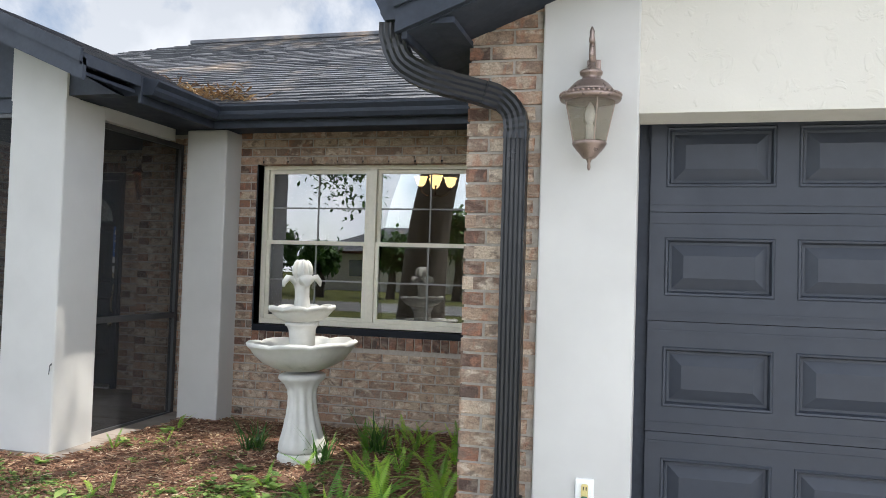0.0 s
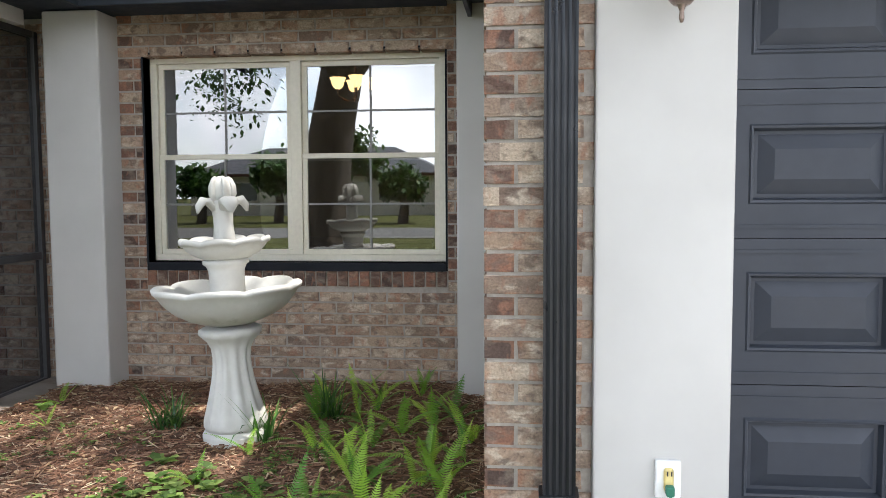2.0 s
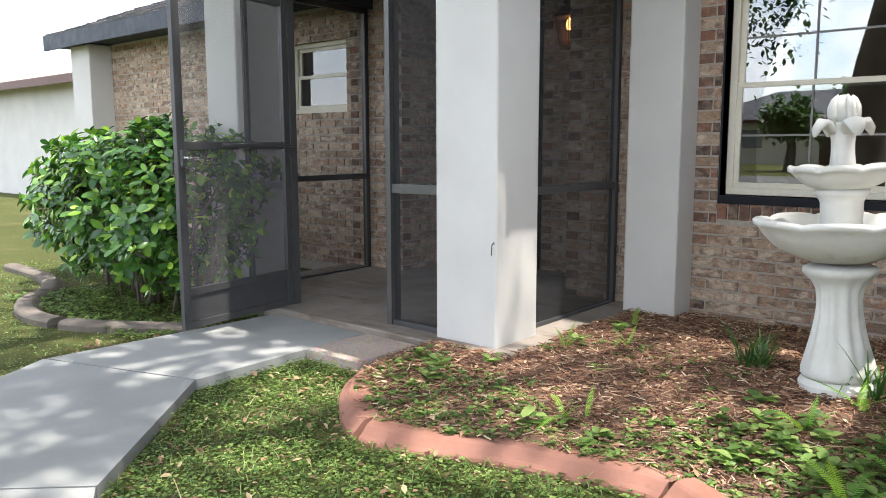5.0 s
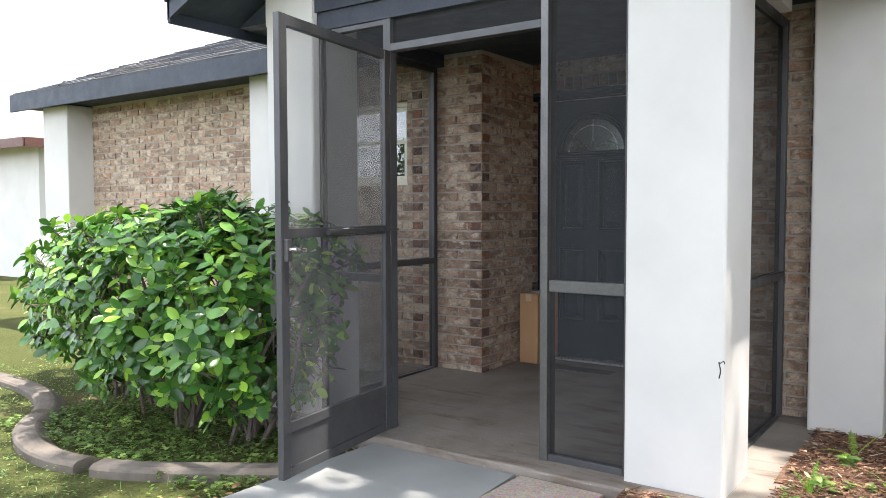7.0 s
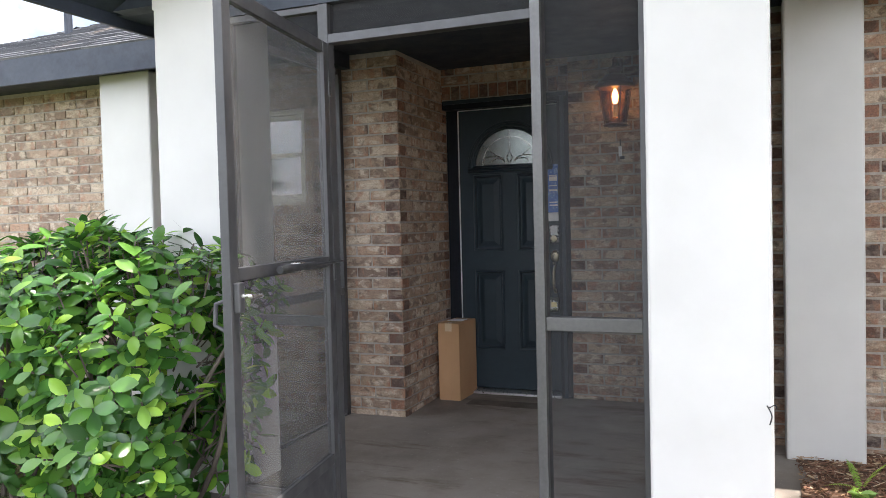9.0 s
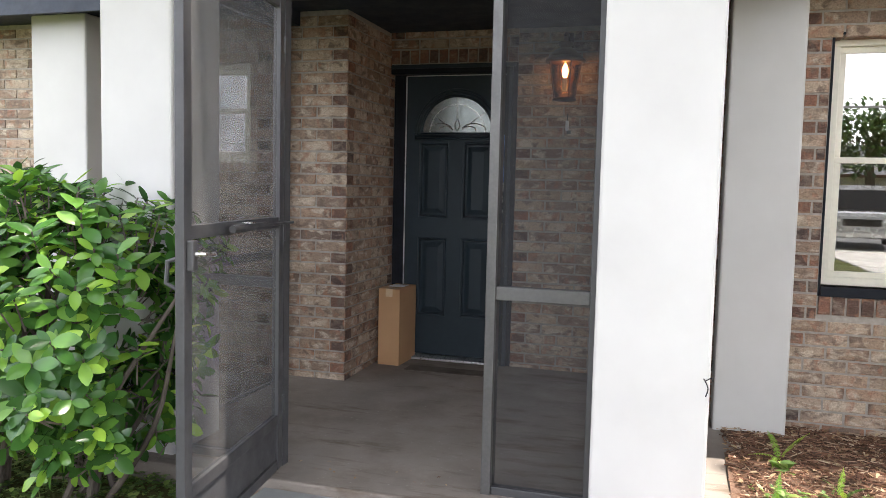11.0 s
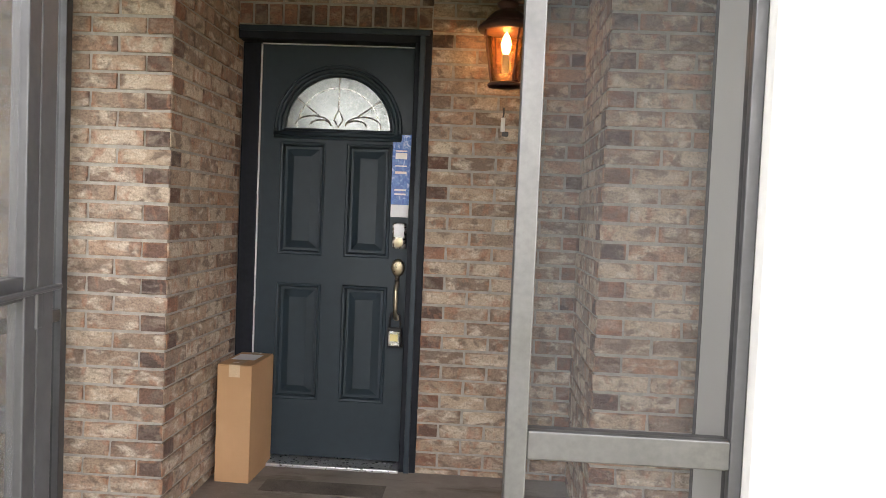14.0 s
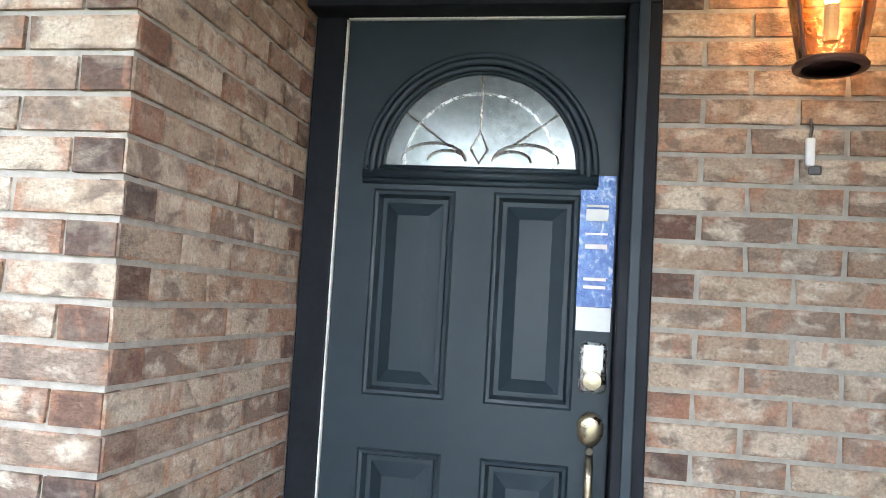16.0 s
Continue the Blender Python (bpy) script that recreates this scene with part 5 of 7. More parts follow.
part("upper_basin", bowl(0.215, 1.005, 0.095), M["cast_stone"], fountain, "small scalloped basin with moss stains", smooth=True)
part("stem", lathe([(0.06, 0.95), (0.054, 1.0), (0.047, 1.08), (0.048, 1.13), (0.058, 1.18), (0.062, 1.205)], 28), M["cast_stone"], fountain, smooth=True)
for i in range(4):
    a = 2 * math.pi * i / 4 + 0.5
    pts = [(0.042, 1.16), (0.068, 1.20), (0.094, 1.206), (0.116, 1.178), (0.124, 1.146)]
    bm = tube([(r * math.cos(a), r * math.sin(a), z) for r, z in pts], 0.03, 12, flat=0.45, taper=[0.030, 0.043, 0.047, 0.036, 0.012])
    part("petal", bm, M["cast_stone"], fountain, smooth=True)
bud = part("bud", lathe([(0.028, 1.19), (0.046, 1.205), (0.056, 1.235), (0.054, 1.27), (0.048, 1.295), (0.036, 1.312), (0.012, 1.322)], 24), M["cast_stone"], fountain, smooth=True)
for i in range(5):
    a = 2 * math.pi * i / 5 + 0.2
    pts = [(0.040, 1.20), (0.056, 1.235), (0.055, 1.27), (0.044, 1.302), (0.032, 1.318)]
    part("bud_petal", tube([(r * math.cos(a), r * math.sin(a), z) for r, z in pts], 0.03, 10, flat=0.4, taper=[0.024, 0.037, 0.038, 0.028, 0.012]), M["cast_stone"], bud, smooth=True)

# ---------------------------------------------------------------- curbs
def curb(name, label, path, gaps, section, material):
    c = thing(name, None, None, label, "edging")
    start = 0
    for g in [*gaps, len(path)]:
        seg = path[start:g]
        if len(seg) > 1:
            part("segment", sweep(section, [tuple(p) for p in seg]), material, c, smooth=False)
        start = g
    return c


CURB = [(-0.078, -0.05), (-0.078, 0.045), (-0.070, 0.060), (-0.052, 0.070), (0.0, 0.074), (0.022, 0.070), (0.034, 0.062), (0.060, 0.034), (0.076, 0.022), (0.082, 0.012), (0.084, -0.05)]
fine = bed_line()
dense = []
for a, b2 in zip(fine, fine[1:]):
    dense += [a, a.lerp(b2, 0.5)]
dense.append(fine[-1])
JUMP = 74
tilted = [Vector((p.x, p.y, p.z + 0.012 * noise.noise((p.x * 3, p.y * 3, 0)) + (0.012 if i >= JUMP else 0.0))) for i, p in enumerate(dense)]
curb("garden_edging", "terracotta coloured cast concrete curb round the planting bed, cracked", tilted, [36, JUMP, 122], CURB, M["terracotta"])
old = [Vector((-5.55, 3.56, 0)), Vector((-5.75, 3.42, 0)), Vector((-6.25, 3.12, 0)), Vector((-6.75, 3.04, 0)), Vector((-7.25, 3.2, 0)), Vector((-7.7, 3.55, 0)), Vector((-8.3, 3.75, 0)), Vector((-9.2, 3.8, 0))]
curb("hedge_edging", "weathered grey-brown concrete curb in front of the hedge", smooth_line(old, 6), [14, 28], [(a * 1.15, b2 * 0.85) for a, b2 in CURB], M["old_edging"])

# ---------------------------------------------------------------- entry: parcel, hardware, sticker, bell
k = Mat("cardboard", rough=0.8, spec=0.2).world_co()
k.colour(k.ramp(k.noise(3, 5), (0.3, (0.44, 0.26, 0.135)), (0.7, (0.52, 0.315, 0.17))))
k.bump(k.noise(300, 2, 0.5, (1, 1, 0.05)), 0.15, 0.002)
M["cardboard"] = k.m
M["tape"] = paint("parcel_tape", (0.60, 0.45, 0.30), 0.2, 0.1, 8, relief=0.0)
M["label"] = paint("paper_label", (0.78, 0.78, 0.78), 0.5, 0.05, 8, relief=0.0)
parcel = thing("cardboard_box", None, None, "tall brown cardboard parcel leaning by the front door", "box", at=pose(-5.655, 6.29, 0.126, 0, 0, -2))
part("carton", boxes((-0.078, 0.078, -0.155, 0.155, 0.0, 0.52), bevel=0.003), M["cardboard"], parcel)
part("flap", boxes((-0.076, -0.001, -0.153, 0.153, 0.5205, 0.5235), (0.001, 0.076, -0.153, 0.153, 0.5205, 0.5235)), M["cardboard"], parcel)
part("tape", boxes((-0.025, 0.025, -0.155, 0.155, 0.524, 0.525), (-0.025, 0.025, -0.1562, -0.1552, 0.47, 0.524)), M["tape"], parcel, "shiny clear parcel tape")
part("label", boxes((-0.06, 0.05, -0.04, 0.09, 0.5255, 0.5262)), M["label"], parcel, "white shipping label")

HX = -4.997
deadbolt = thing("keypad_lock", None, None, "satin nickel keypad deadbolt on the front door", "lock")
b = boxes((HX - 0.033, HX + 0.033, DY - 0.028, DY - 0.001, 1.175, 1.30), bevel=0.014)
part("housing", b, M["chrome"], deadbolt)
part("keyway", lathe([(0.024, 0), (0.022, 0.008), (0.008, 0.010)], 20), M["brass"], deadbolt, at=pose(HX, DY - 0.028, 1.205, 90))
part("keypad_face", boxes((HX - 0.024, HX + 0.024, DY - 0.031, DY - 0.027, 1.232, 1.292), bevel=0.0015), M["label"], deadbolt, "pale rubber keypad")
handle = thing("door_handle_set", None, None, "aged brass handle set with thumb latch on the door", "door handle")
part("rose", lathe([(0.034, 0), (0.034, 0.008), (0.022, 0.016), (0.006, 0.017)], 26), M["brass"], handle, at=pose(HX, DY - 0.001, 1.085, 90) @ Matrix.Diagonal((0.95, 1.25, 1, 1)), smooth=True)
part("thumb_latch", tube([(HX, DY - 0.012, 1.035), (HX, DY - 0.04, 1.032), (HX, DY - 0.055, 1.040)], 0.009, 8), M["brass"], handle)
part("grip", tube(smooth_line([(HX, DY - 0.012, 1.02), (HX, DY - 0.05, 0.99), (HX, DY - 0.06, 0.93), (HX, DY - 0.05, 0.87), (HX, DY - 0.012, 0.845)], 6), 0.010, 10), M["brass"], handle, smooth=True)
part("foot_rose", lathe([(0.016, 0), (0.015, 0.006), (0.006, 0.008)], 20), M["brass"], handle, at=pose(HX, DY - 0.001, 0.845, 90))
lockbox = thing("key_lockbox", None, None, "grey key lock box hanging from the door handle", "lock box")
part("shackle", tube(smooth_line([(HX - 0.025, DY - 0.045, 0.80), (HX - 0.022, DY - 0.05, 0.86), (HX, DY - 0.052, 0.878), (HX + 0.022, DY - 0.05, 0.86), (HX + 0.025, DY - 0.045, 0.80)], 6), 0.005, 8), M["dark_plastic"], lockbox)
part("body", boxes((HX - 0.034, HX + 0.034, DY - 0.065, DY - 0.025, 0.71, 0.805), bevel=0.008), M["dark_plastic"], lockbox)
part("faceplate", boxes((HX - 0.026, HX + 0.026, DY - 0.069, DY - 0.064, 0.72, 0.79), bevel=0.004), M["chrome"], lockbox)
part("sticker", boxes((HX - 0.018, HX + 0.018, DY - 0.0705, DY - 0.069, 0.742, 0.775)), M["yellow_plastic"], lockbox, "small yellow sticker")

k = Mat("blue_film", rough=0.18, spec=0.6).world_co()
c = k.ramp(k.noise(45, 3, 0.5, (1, 1, 0.7), 1.5), (0.42, (0.045, 0.13, 0.46)), (0.58, (0.09, 0.22, 0.58)), (0.74, (0.45, 0.60, 0.85)))
k.colour(c)
k.bump(k.noise(60, 3, 0.5, None, 1.5), 0.5, 0.006)
M["blue_film"] = k.m
tag = thing("door_sticker", None, None, "crumpled blue plastic film with white print on the door", "sticker")
part("film", boxes((-5.045, -4.958, DY - 0.004, DY - 0.0015, 1.385, 1.715)), M["blue_film"], tag)
part("blank_strip", boxes((-5.044, -4.959, DY - 0.004, DY - 0.0015, 1.325, 1.384)), M["label"], tag, "white strip")
for z, h in ((1.635, 0.006), (1.60, 0.03), (1.565, 0.005), (1.53, 0.012), (1.45, 0.008), (1.43, 0.008)):
    part("print_bar", boxes((-5.03, -4.975, DY - 0.0052, DY - 0.0042, z, z + h)), M["label"], tag, "white print")

bell = thing("doorbell", None, None, "small white doorbell button hanging by its wire on brick", "doorbell")
part("button", boxes((-4.542, -4.522, DOOR_Y - 0.016, DOOR_Y - 0.001, 1.735, 1.80), bevel=0.004), M["white_plastic"], bell)
part("wire", tube([(-4.532, DOOR_Y - 0.006, 1.80), (-4.53, DOOR_Y - 0.012, 1.82), (-4.531, DOOR_Y - 0.004, 1.845)], 0.004, 6), M["grey_alu"], bell)
part("mount", boxes((-4.534, -4.505, DOOR_Y - 0.008, DOOR_Y - 0.001, 1.715, 1.737), bevel=0.004), M["grey_alu"], bell)

hook = thing("wire_stub", tube(smooth_line([(-3.69, 4.20, 0.66), (-3.682, 4.18, 0.65), (-3.675, 4.17, 0.63), (-3.682, 4.175, 0.60)], 5), 0.0028, 6, tube(smooth_line([(-3.687, 4.185, 0.655), (-3.665, 4.175, 0.67), (-3.66, 4.17, 0.66)], 5), 0.0022, 6)), M["dark_plastic"], "bent black wire stub on the white column", "wire")

# ---------------------------------------------------------------- dining room behind the window
chandelier = thing("chandelier", None, None, "lit three-shade chandelier in the dining room", "chandelier", at=pose(-2.26, 8.1, 2.24) @ Matrix.Scale(0.8, 4))
part("rod", tube([(0, 0, -0.1), (0, 0, 0.58)], 0.012, 8), M["rust_brown"], chandelier)
for i in range(4):
    a = 2 * math.pi * i / 4 + 0.3
    ca, sa = math.cos(a), math.sin(a)
    part("arm", tube(smooth_line([(0, 0, -0.08), (0.09 * ca, 0.09 * sa, -0.11), (0.19 * ca, 0.19 * sa, -0.05), (0.2 * ca, 0.2 * sa, 0.02)], 5), 0.008, 8), M["rust_brown"], chandelier)
    part("shade", lathe([(0.025, 0.02), (0.05, 0.04), (0.07, 0.08), (0.078, 0.12), (0.095, 0.15)], 20), M["shade_glow"], chandelier, "glowing amber glass shade", at=pose(0.2 * ca, 0.2 * sa, 0), smooth=True)
M["dark_wood"] = paint("dark_wood", (0.06, 0.035, 0.022), 0.4, 0.3, 6)
table = thing("dining_table", None, None, "dark wooden dining table inside the window", "table", at=pose(-2.3, 8.1, 0.12))
part("tabletop", boxes((-0.8, 0.8, -0.45, 0.45, 0.71, 0.75), bevel=0.01), M["dark_wood"], table)
for sx in (-0.7, 0.7):
    for sy in (-0.36, 0.36):
        part("leg", boxes((sx - 0.035, sx + 0.035, sy - 0.035, sy + 0.035, 0, 0.71), bevel=0.006), M["dark_wood"], table)

thing("doormat_patch", boxes((-5.52, -4.98, 6.06, 6.34, 0.118, 0.1265)), M["old_edging"], "dark rough patch left by an old doormat", "floor patch", kind="structure")


# ---------------------------------------------------------------- plants
class Heap:
    """Collects many small faces for one mesh."""

    def __init__(self):
        self.v, self.f = [], []

    def add(self, verts, faces):
        n = len(self.v)
        self.v += [tuple(p) for p in verts]
        self.f += [tuple(i + n for i in q) for q in faces]

    def mesh(self, name, material, smooth=False):
        me = bpy.data.meshes.new(name)
        me.from_pydata(self.v, [], self.f)
        me.materials.append(material)
        if smooth:
            me.polygons.foreach_set("use_smooth", [True] * len(me.polygons))
        me.update()
        return me

    def thing(self, name, material, label, category, kind=""):
        return tagged(new(name, self.mesh(name, material)), label, category, kind=kind)

    def part(self, name, material, parent, label="", kind="", smooth=False):
        ob = new(name, self.mesh(name, material, smooth))
        ob.parent = parent
        return tagged(ob, label, kind=kind)

    def leaf(self, base, way, up, length, width, fold=0.25, droop=0.2):
        """An oval leaf: a folded blade of six faces that bends down towards its tip."""
        d = way.normalized()
        s = d.cross(up)
        if s.length < 1e-4:
            s = d.cross(Vector((1, 0, 0)))
        s.normalize()
        n = s.cross(d)
        mids, left, right = [], [], []
        for t, w in ((0.0, 0.0), (0.28, 0.42), (0.62, 0.5), (1.0, 0.0)):
            c = base + d * (length * t) - n * (droop * length * t * t)
            mids.append(c)
            lift = n * (fold * width * w)
            left.append(c - s * (width * w) + lift)
            right.append(c + s * (width * w) + lift)
        verts = [mids[0], mids[1], mids[2], mids[3], left[1], left[2], right[1], right[2]]
        self.add(verts, [(0, 4, 1), (0, 1, 6), (1, 4, 5, 2), (1, 2, 7, 6), (2, 5, 3), (2, 3, 7)])

    def oval(self, base, way, up, length, width, fold=0.1, droop=0.2):
        """A broad blunt leaf with a shallow channel along its midrib."""
        d = way.normalized()
        s = d.cross(up)
        s = s.normalized() if s.length > 1e-4 else d.orthogonal().normalized()
        n = s.cross(d)
        rows = []
        for t, w in ((0.0, 0.04), (0.16, 0.26), (0.38, 0.45), (0.62, 0.50), (0.84, 0.34), (1.0, 0.05)):
            c = base + d * (length * t) - n * (droop * length * t * t)
            lift = n * (fold * width * w)
            rows += [c - s * (width * w) + lift, c, c + s * (width * w) + lift]
        self.add(rows, [q for i in range(0, 15, 3) for q in ((i, i + 1, i + 4, i + 3), (i + 1, i + 2, i + 5, i + 4))])

    def blade(self, base, way, length, width, droop):
        d = way.normalized()
        s = d.cross(Vector((0, 0, 1)))
        s = s.normalized() if s.length > 1e-4 else Vector((1, 0, 0))
        vs = []
        for t, w in ((0, 1.0), (0.4, 0.9), (0.75, 0.6), (1.0, 0.1)):
            c = base + d * (length * t) + Vector((0, 0, -droop * length * t * t))
            vs += [c - s * (width * w / 2), c + s * (width * w / 2)]
        self.add(vs, [(0, 1, 3, 2), (2, 3, 5, 4), (4, 5, 7, 6)])

    def chip(self, c, yaw, tilt, lx, ly, lz):
        m = Matrix.Translation(c) @ pose(0, 0, 0, tilt, tilt * 0.6, yaw)
        vs = [m @ Vector((x * lx / 2, y * ly / 2 * (0.55 if x > 0 else 1), z * lz / 2)) for x in (-1, 1) for y in (-1, 1) for z in (-1, 1)]
        self.add(vs, [(0, 1, 3, 2), (4, 6, 7, 5), (0, 4, 5, 1), (2, 3, 7, 6), (0, 2, 6, 4), (1, 5, 7, 3)])


def sphere_way(rng, zmin=-1.0):
    while True:
        v = Vector((rng.uniform(-1, 1), rng.uniform(-1, 1), rng.uniform(-1, 1)))
        if 0.1 < v.length < 1 and v.normalized().z >= zmin:
            return v.normalized()


# hedge bush beside the walk: stems and shoots with whorls of glossy leaves
rng = random.Random(11)
bush = thing("viburnum_bush", None, None, "dense glossy green broad-leaved bush beside the screen door", "bush")
stems, leaves = bmesh.new(), Heap()
LUMPS = [((-6.12, 3.82, 0.72), (0.58, 0.50, 0.58)), ((-6.75, 3.75, 0.76), (0.72, 0.58, 0.60)), ((-7.45, 3.95, 0.72), (0.70, 0.55, 0.58)), ((-8.15, 4.25, 0.66), (0.65, 0.5, 0.55)), ((-6.5, 4.15, 0.85), (0.8, 0.5, 0.52)), ((-5.85, 3.80, 0.42), (0.34, 0.34, 0.36))]


def lump_inside(p, share):
    for c, r in LUMPS:
        if sum(((p[i] - c[i]) / (r[i] * share)) ** 2 for i in range(3)) < 1:
            return True
    return False


for bx, by in ((-6.15, 3.85), (-6.6, 3.8), (-7.1, 3.95), (-7.7, 4.1)):
    for j in range(9):
        a = rng.uniform(0, 6.28)
        e = Vector((bx + 0.55 * math.cos(a) * rng.random(), by + 0.45 * math.sin(a) * rng.random(), rng.uniform(0.65, 1.15)))
        s = Vector((bx + rng.uniform(-0.09, 0.09), by + rng.uniform(-0.09, 0.09), -0.05))
        m1 = s.lerp(e, 0.5) + Vector((rng.uniform(-0.1, 0.1), rng.uniform(-0.1, 0.1), 0))
        tube(smooth_line([s, m1, e], 4), 0.012, 6, stems, taper=[0.016 * (1 - 0.07 * q) for q in range(9)])
shoots = 0
while shoots < 1300:
    c, r = LUMPS[rng.choices(range(6), [5, 7, 5, 3, 4, 2])[0]]
    w = sphere_way(rng, -0.75)
    deep = rng.choice((1.0, 1.0, 0.92, 0.8, 0.66))
    p = Vector((c[0] + w.x * r[0] * deep, c[1] + w.y * r[1] * deep, c[2] + w.z * r[2] * deep))
    p += Vector((noise.noise(p * 3.1), noise.noise(p * 3.1 + Vector((9, 0, 0))), noise.noise(p * 2.6 + Vector((0, 7, 0))))) * 0.16
    if p.z < 0.16 or lump_inside(p, 0.62) or (p.x > -5.76 and p.y > 3.2) or p.y > 4.75:
        continue
    shoots += 1
    axis = (w + Vector((0, -0.1, 0.55)) + sphere_way(rng) * 0.35).normalized()
    tube([p - axis * 0.16, p], 0.004, 4, stems)
    for j in range(rng.randint(6, 9)):
        a = j * 2.4 + rng.uniform(-0.3, 0.3)
        side = axis.orthogonal().normalized()
        side = Matrix.Rotation(a, 3, axis) @ side
        way = (side + axis * rng.uniform(-0.15, 0.9)).normalized()
        ln = rng.uniform(0.058, 0.11)
        leaves.oval(p - axis * (0.018 * j * 0.6), way, axis, ln, ln * rng.uniform(0.44, 0.56), 0.2, rng.uniform(-0.05, 0.35))
part("stem", stems, M["bark"], bush, "thin grey-brown branching stems")
leaves.part("foliage", M["bush_leaf"], bush, "glossy oval leaves, new ones bright green", kind="stuff", smooth=True)

# ferns
rng = random.Random(21)
FROND = []
for variant in range(4):
    h = Heap()
    n, ln, bend = 27, 1.0, (0.10, 0.28, 0.5, 0.75)[variant]
    axis_pts = []
    for i in range(n + 1):
        t = i / n
        ang = bend * t * 1.4
        axis_pts.append(Vector((math.sin(ang) * t * ln * 0.85, 0, math.cos(ang * 0.8) * t * ln)))
    for i in range(n):
        a, b2 = axis_pts[i], axis_pts[i + 1]
        wv = Vector((0, 0.006, 0))
        h.add([a - wv, a + wv, b2 + wv, b2 - wv], [(0, 1, 2, 3)])
    for i in range(1, n + 1):
        t = i / n
        size = 0.118 * math.sin(math.pi * min(1, 0.12 + 0.88 * t)) ** 0.55 * (1.0 if t < 0.75 else (1.04 - t) * 3.45 + 0.02)
        if t < 0.12:
            size *= 0.5
        d = (axis_pts[i] - axis_pts[i - 1]).normalized()
        for sgn in (-1, 1):
            way = (Vector((0, sgn, 0)) + d * 0.32 + Vector((0.18, 0, 0))).normalized()
            p = axis_pts[i]
            wd = d * (ln / n * 0.33)
            tip = p + way * size
            midp = p + way * (size * 0.55) + Vector((-0.006, 0, 0))
            h.add([p - wd, p + wd, midp + wd * 1.0, tip + wd * 0.45, midp - wd * 0.85], [(0, 1, 2, 4), (4, 2, 3)])
    FROND.append(h.mesh("frond", M["fern_leaf"]))


def fern(x, y, size, fronds, spread=0.6):
    f = thing("sword_fern", None, None, "bright green upright sword fern in the mulch", "fern", "ferns in the bed", at=pose(x, y, bed_height(x, y) - 0.01))
    for i in range(fronds):
        ob = new("frond", FROND[rng.choices((0, 1, 2, 3), (2, 4, 4, 3))[0]])
        ob.parent = f
        ob.matrix_basis = pose(rng.uniform(-0.02, 0.02), rng.uniform(-0.02, 0.02), 0, 0, 0, 360 * i / fronds + rng.uniform(-30, 30)) @ pose(0, 0, 0, 0, rng.uniform(2, 48) * spread / 0.6, 0) @ Matrix.Scale(size * rng.uniform(0.65, 1.05), 4)
    return f


for x, y, s, nf in ((-1.42, 3.30, 0.28, 6), (-1.10, 3.22, 0.29, 6), (-0.97, 3.45, 0.30, 6), (-1.25, 3.58, 0.32, 7), (-1.00, 3.82, 0.31, 6), (-1.58, 3.66, 0.30, 6), (-1.76, 3.48, 0.24, 5), (-1.36, 3.98, 0.30, 6), (-1.10, 4.25, 0.31, 6),
                    (-0.94, 4.58, 0.32, 6), (-1.58, 4.30, 0.29, 5), (-1.28, 4.62, 0.32, 6), (-1.05, 4.95, 0.28, 5), (-1.72, 4.75, 0.26, 5), (-1.48, 5.02, 0.26, 5), (-1.28, 5.36, 0.22, 5), (-1.80, 5.28, 0.27, 3), (-1.66, 5.40, 0.30, 3), (-2.02, 3.92, 0.22, 4),
                    (-1.62, 3.28, 0.22, 5), (-1.49, 3.30, 0.24, 5), (-0.96, 3.27, 0.28, 6), (-2.82, 3.55, 0.19, 3), (-2.77, 3.60, 0.21, 3), (-3.38, 4.45, 0.16, 4), (-3.30, 5.05, 0.20, 4), (-3.12, 4.62, 0.15, 4), (-0.50, 3.30, 0.17, 3), (-0.47, 3.33, 0.13, 3), (-0.80, 3.32, 0.20, 4), (-1.90, 4.25, 0.24, 4), (-1.30, 3.42, 0.22, 4), (-1.05, 3.60, 0.26, 5), (-1.50, 3.48, 0.20, 4), (-1.12, 4.05, 0.26, 5), (-1.45, 4.15, 0.24, 5), (-0.98, 4.35, 0.26, 5), (-1.40, 4.45, 0.26, 5), (-1.16, 4.80, 0.26, 5), (-1.55, 4.85, 0.24, 5), (-1.06, 3.20, 0.26, 6), (-0.89, 3.39, 0.28, 6), (-1.46, 3.55, 0.27, 6), (-1.22, 3.70, 0.29, 6), (-1.35, 3.91, 0.27, 5), (-1.49, 3.75, 0.26, 5), (-1.63, 4.34, 0.25, 5), (-1.02, 4.02, 0.28, 6), (-1.19, 5.0, 0.27, 5), (-1.5, 5.32, 0.26, 5), (-1.75, 5.0, 0.25, 5), (-0.68, 3.13, 0.20, 4)):
    fern(x, y, s, nf)

# strap-leaved clumps at the fountain's foot
for x, y, ln, n in ((-2.42, 4.55, 0.30, 75), (-1.92, 4.42, 0.36, 50), (-1.70, 4.85, 0.36, 70)):
    h = Heap()
    for i in range(n):
        a = rng.uniform(0, 6.28)
        way = Vector((math.cos(a) * rng.uniform(0.15, 0.8), math.sin(a) * rng.uniform(0.15, 0.8), 1))
        h.blade(Vector((x + rng.uniform(-0.05, 0.05), y + rng.uniform(-0.05, 0.05), bed_height(x, y) - 0.01)), way, ln * rng.uniform(0.6, 1.15), 0.009, rng.uniform(0.1, 0.7))
    h.thing("grass_clump", M["grass_leaf"], "tuft of narrow dark green strap leaves by the fountain", "grass clump")


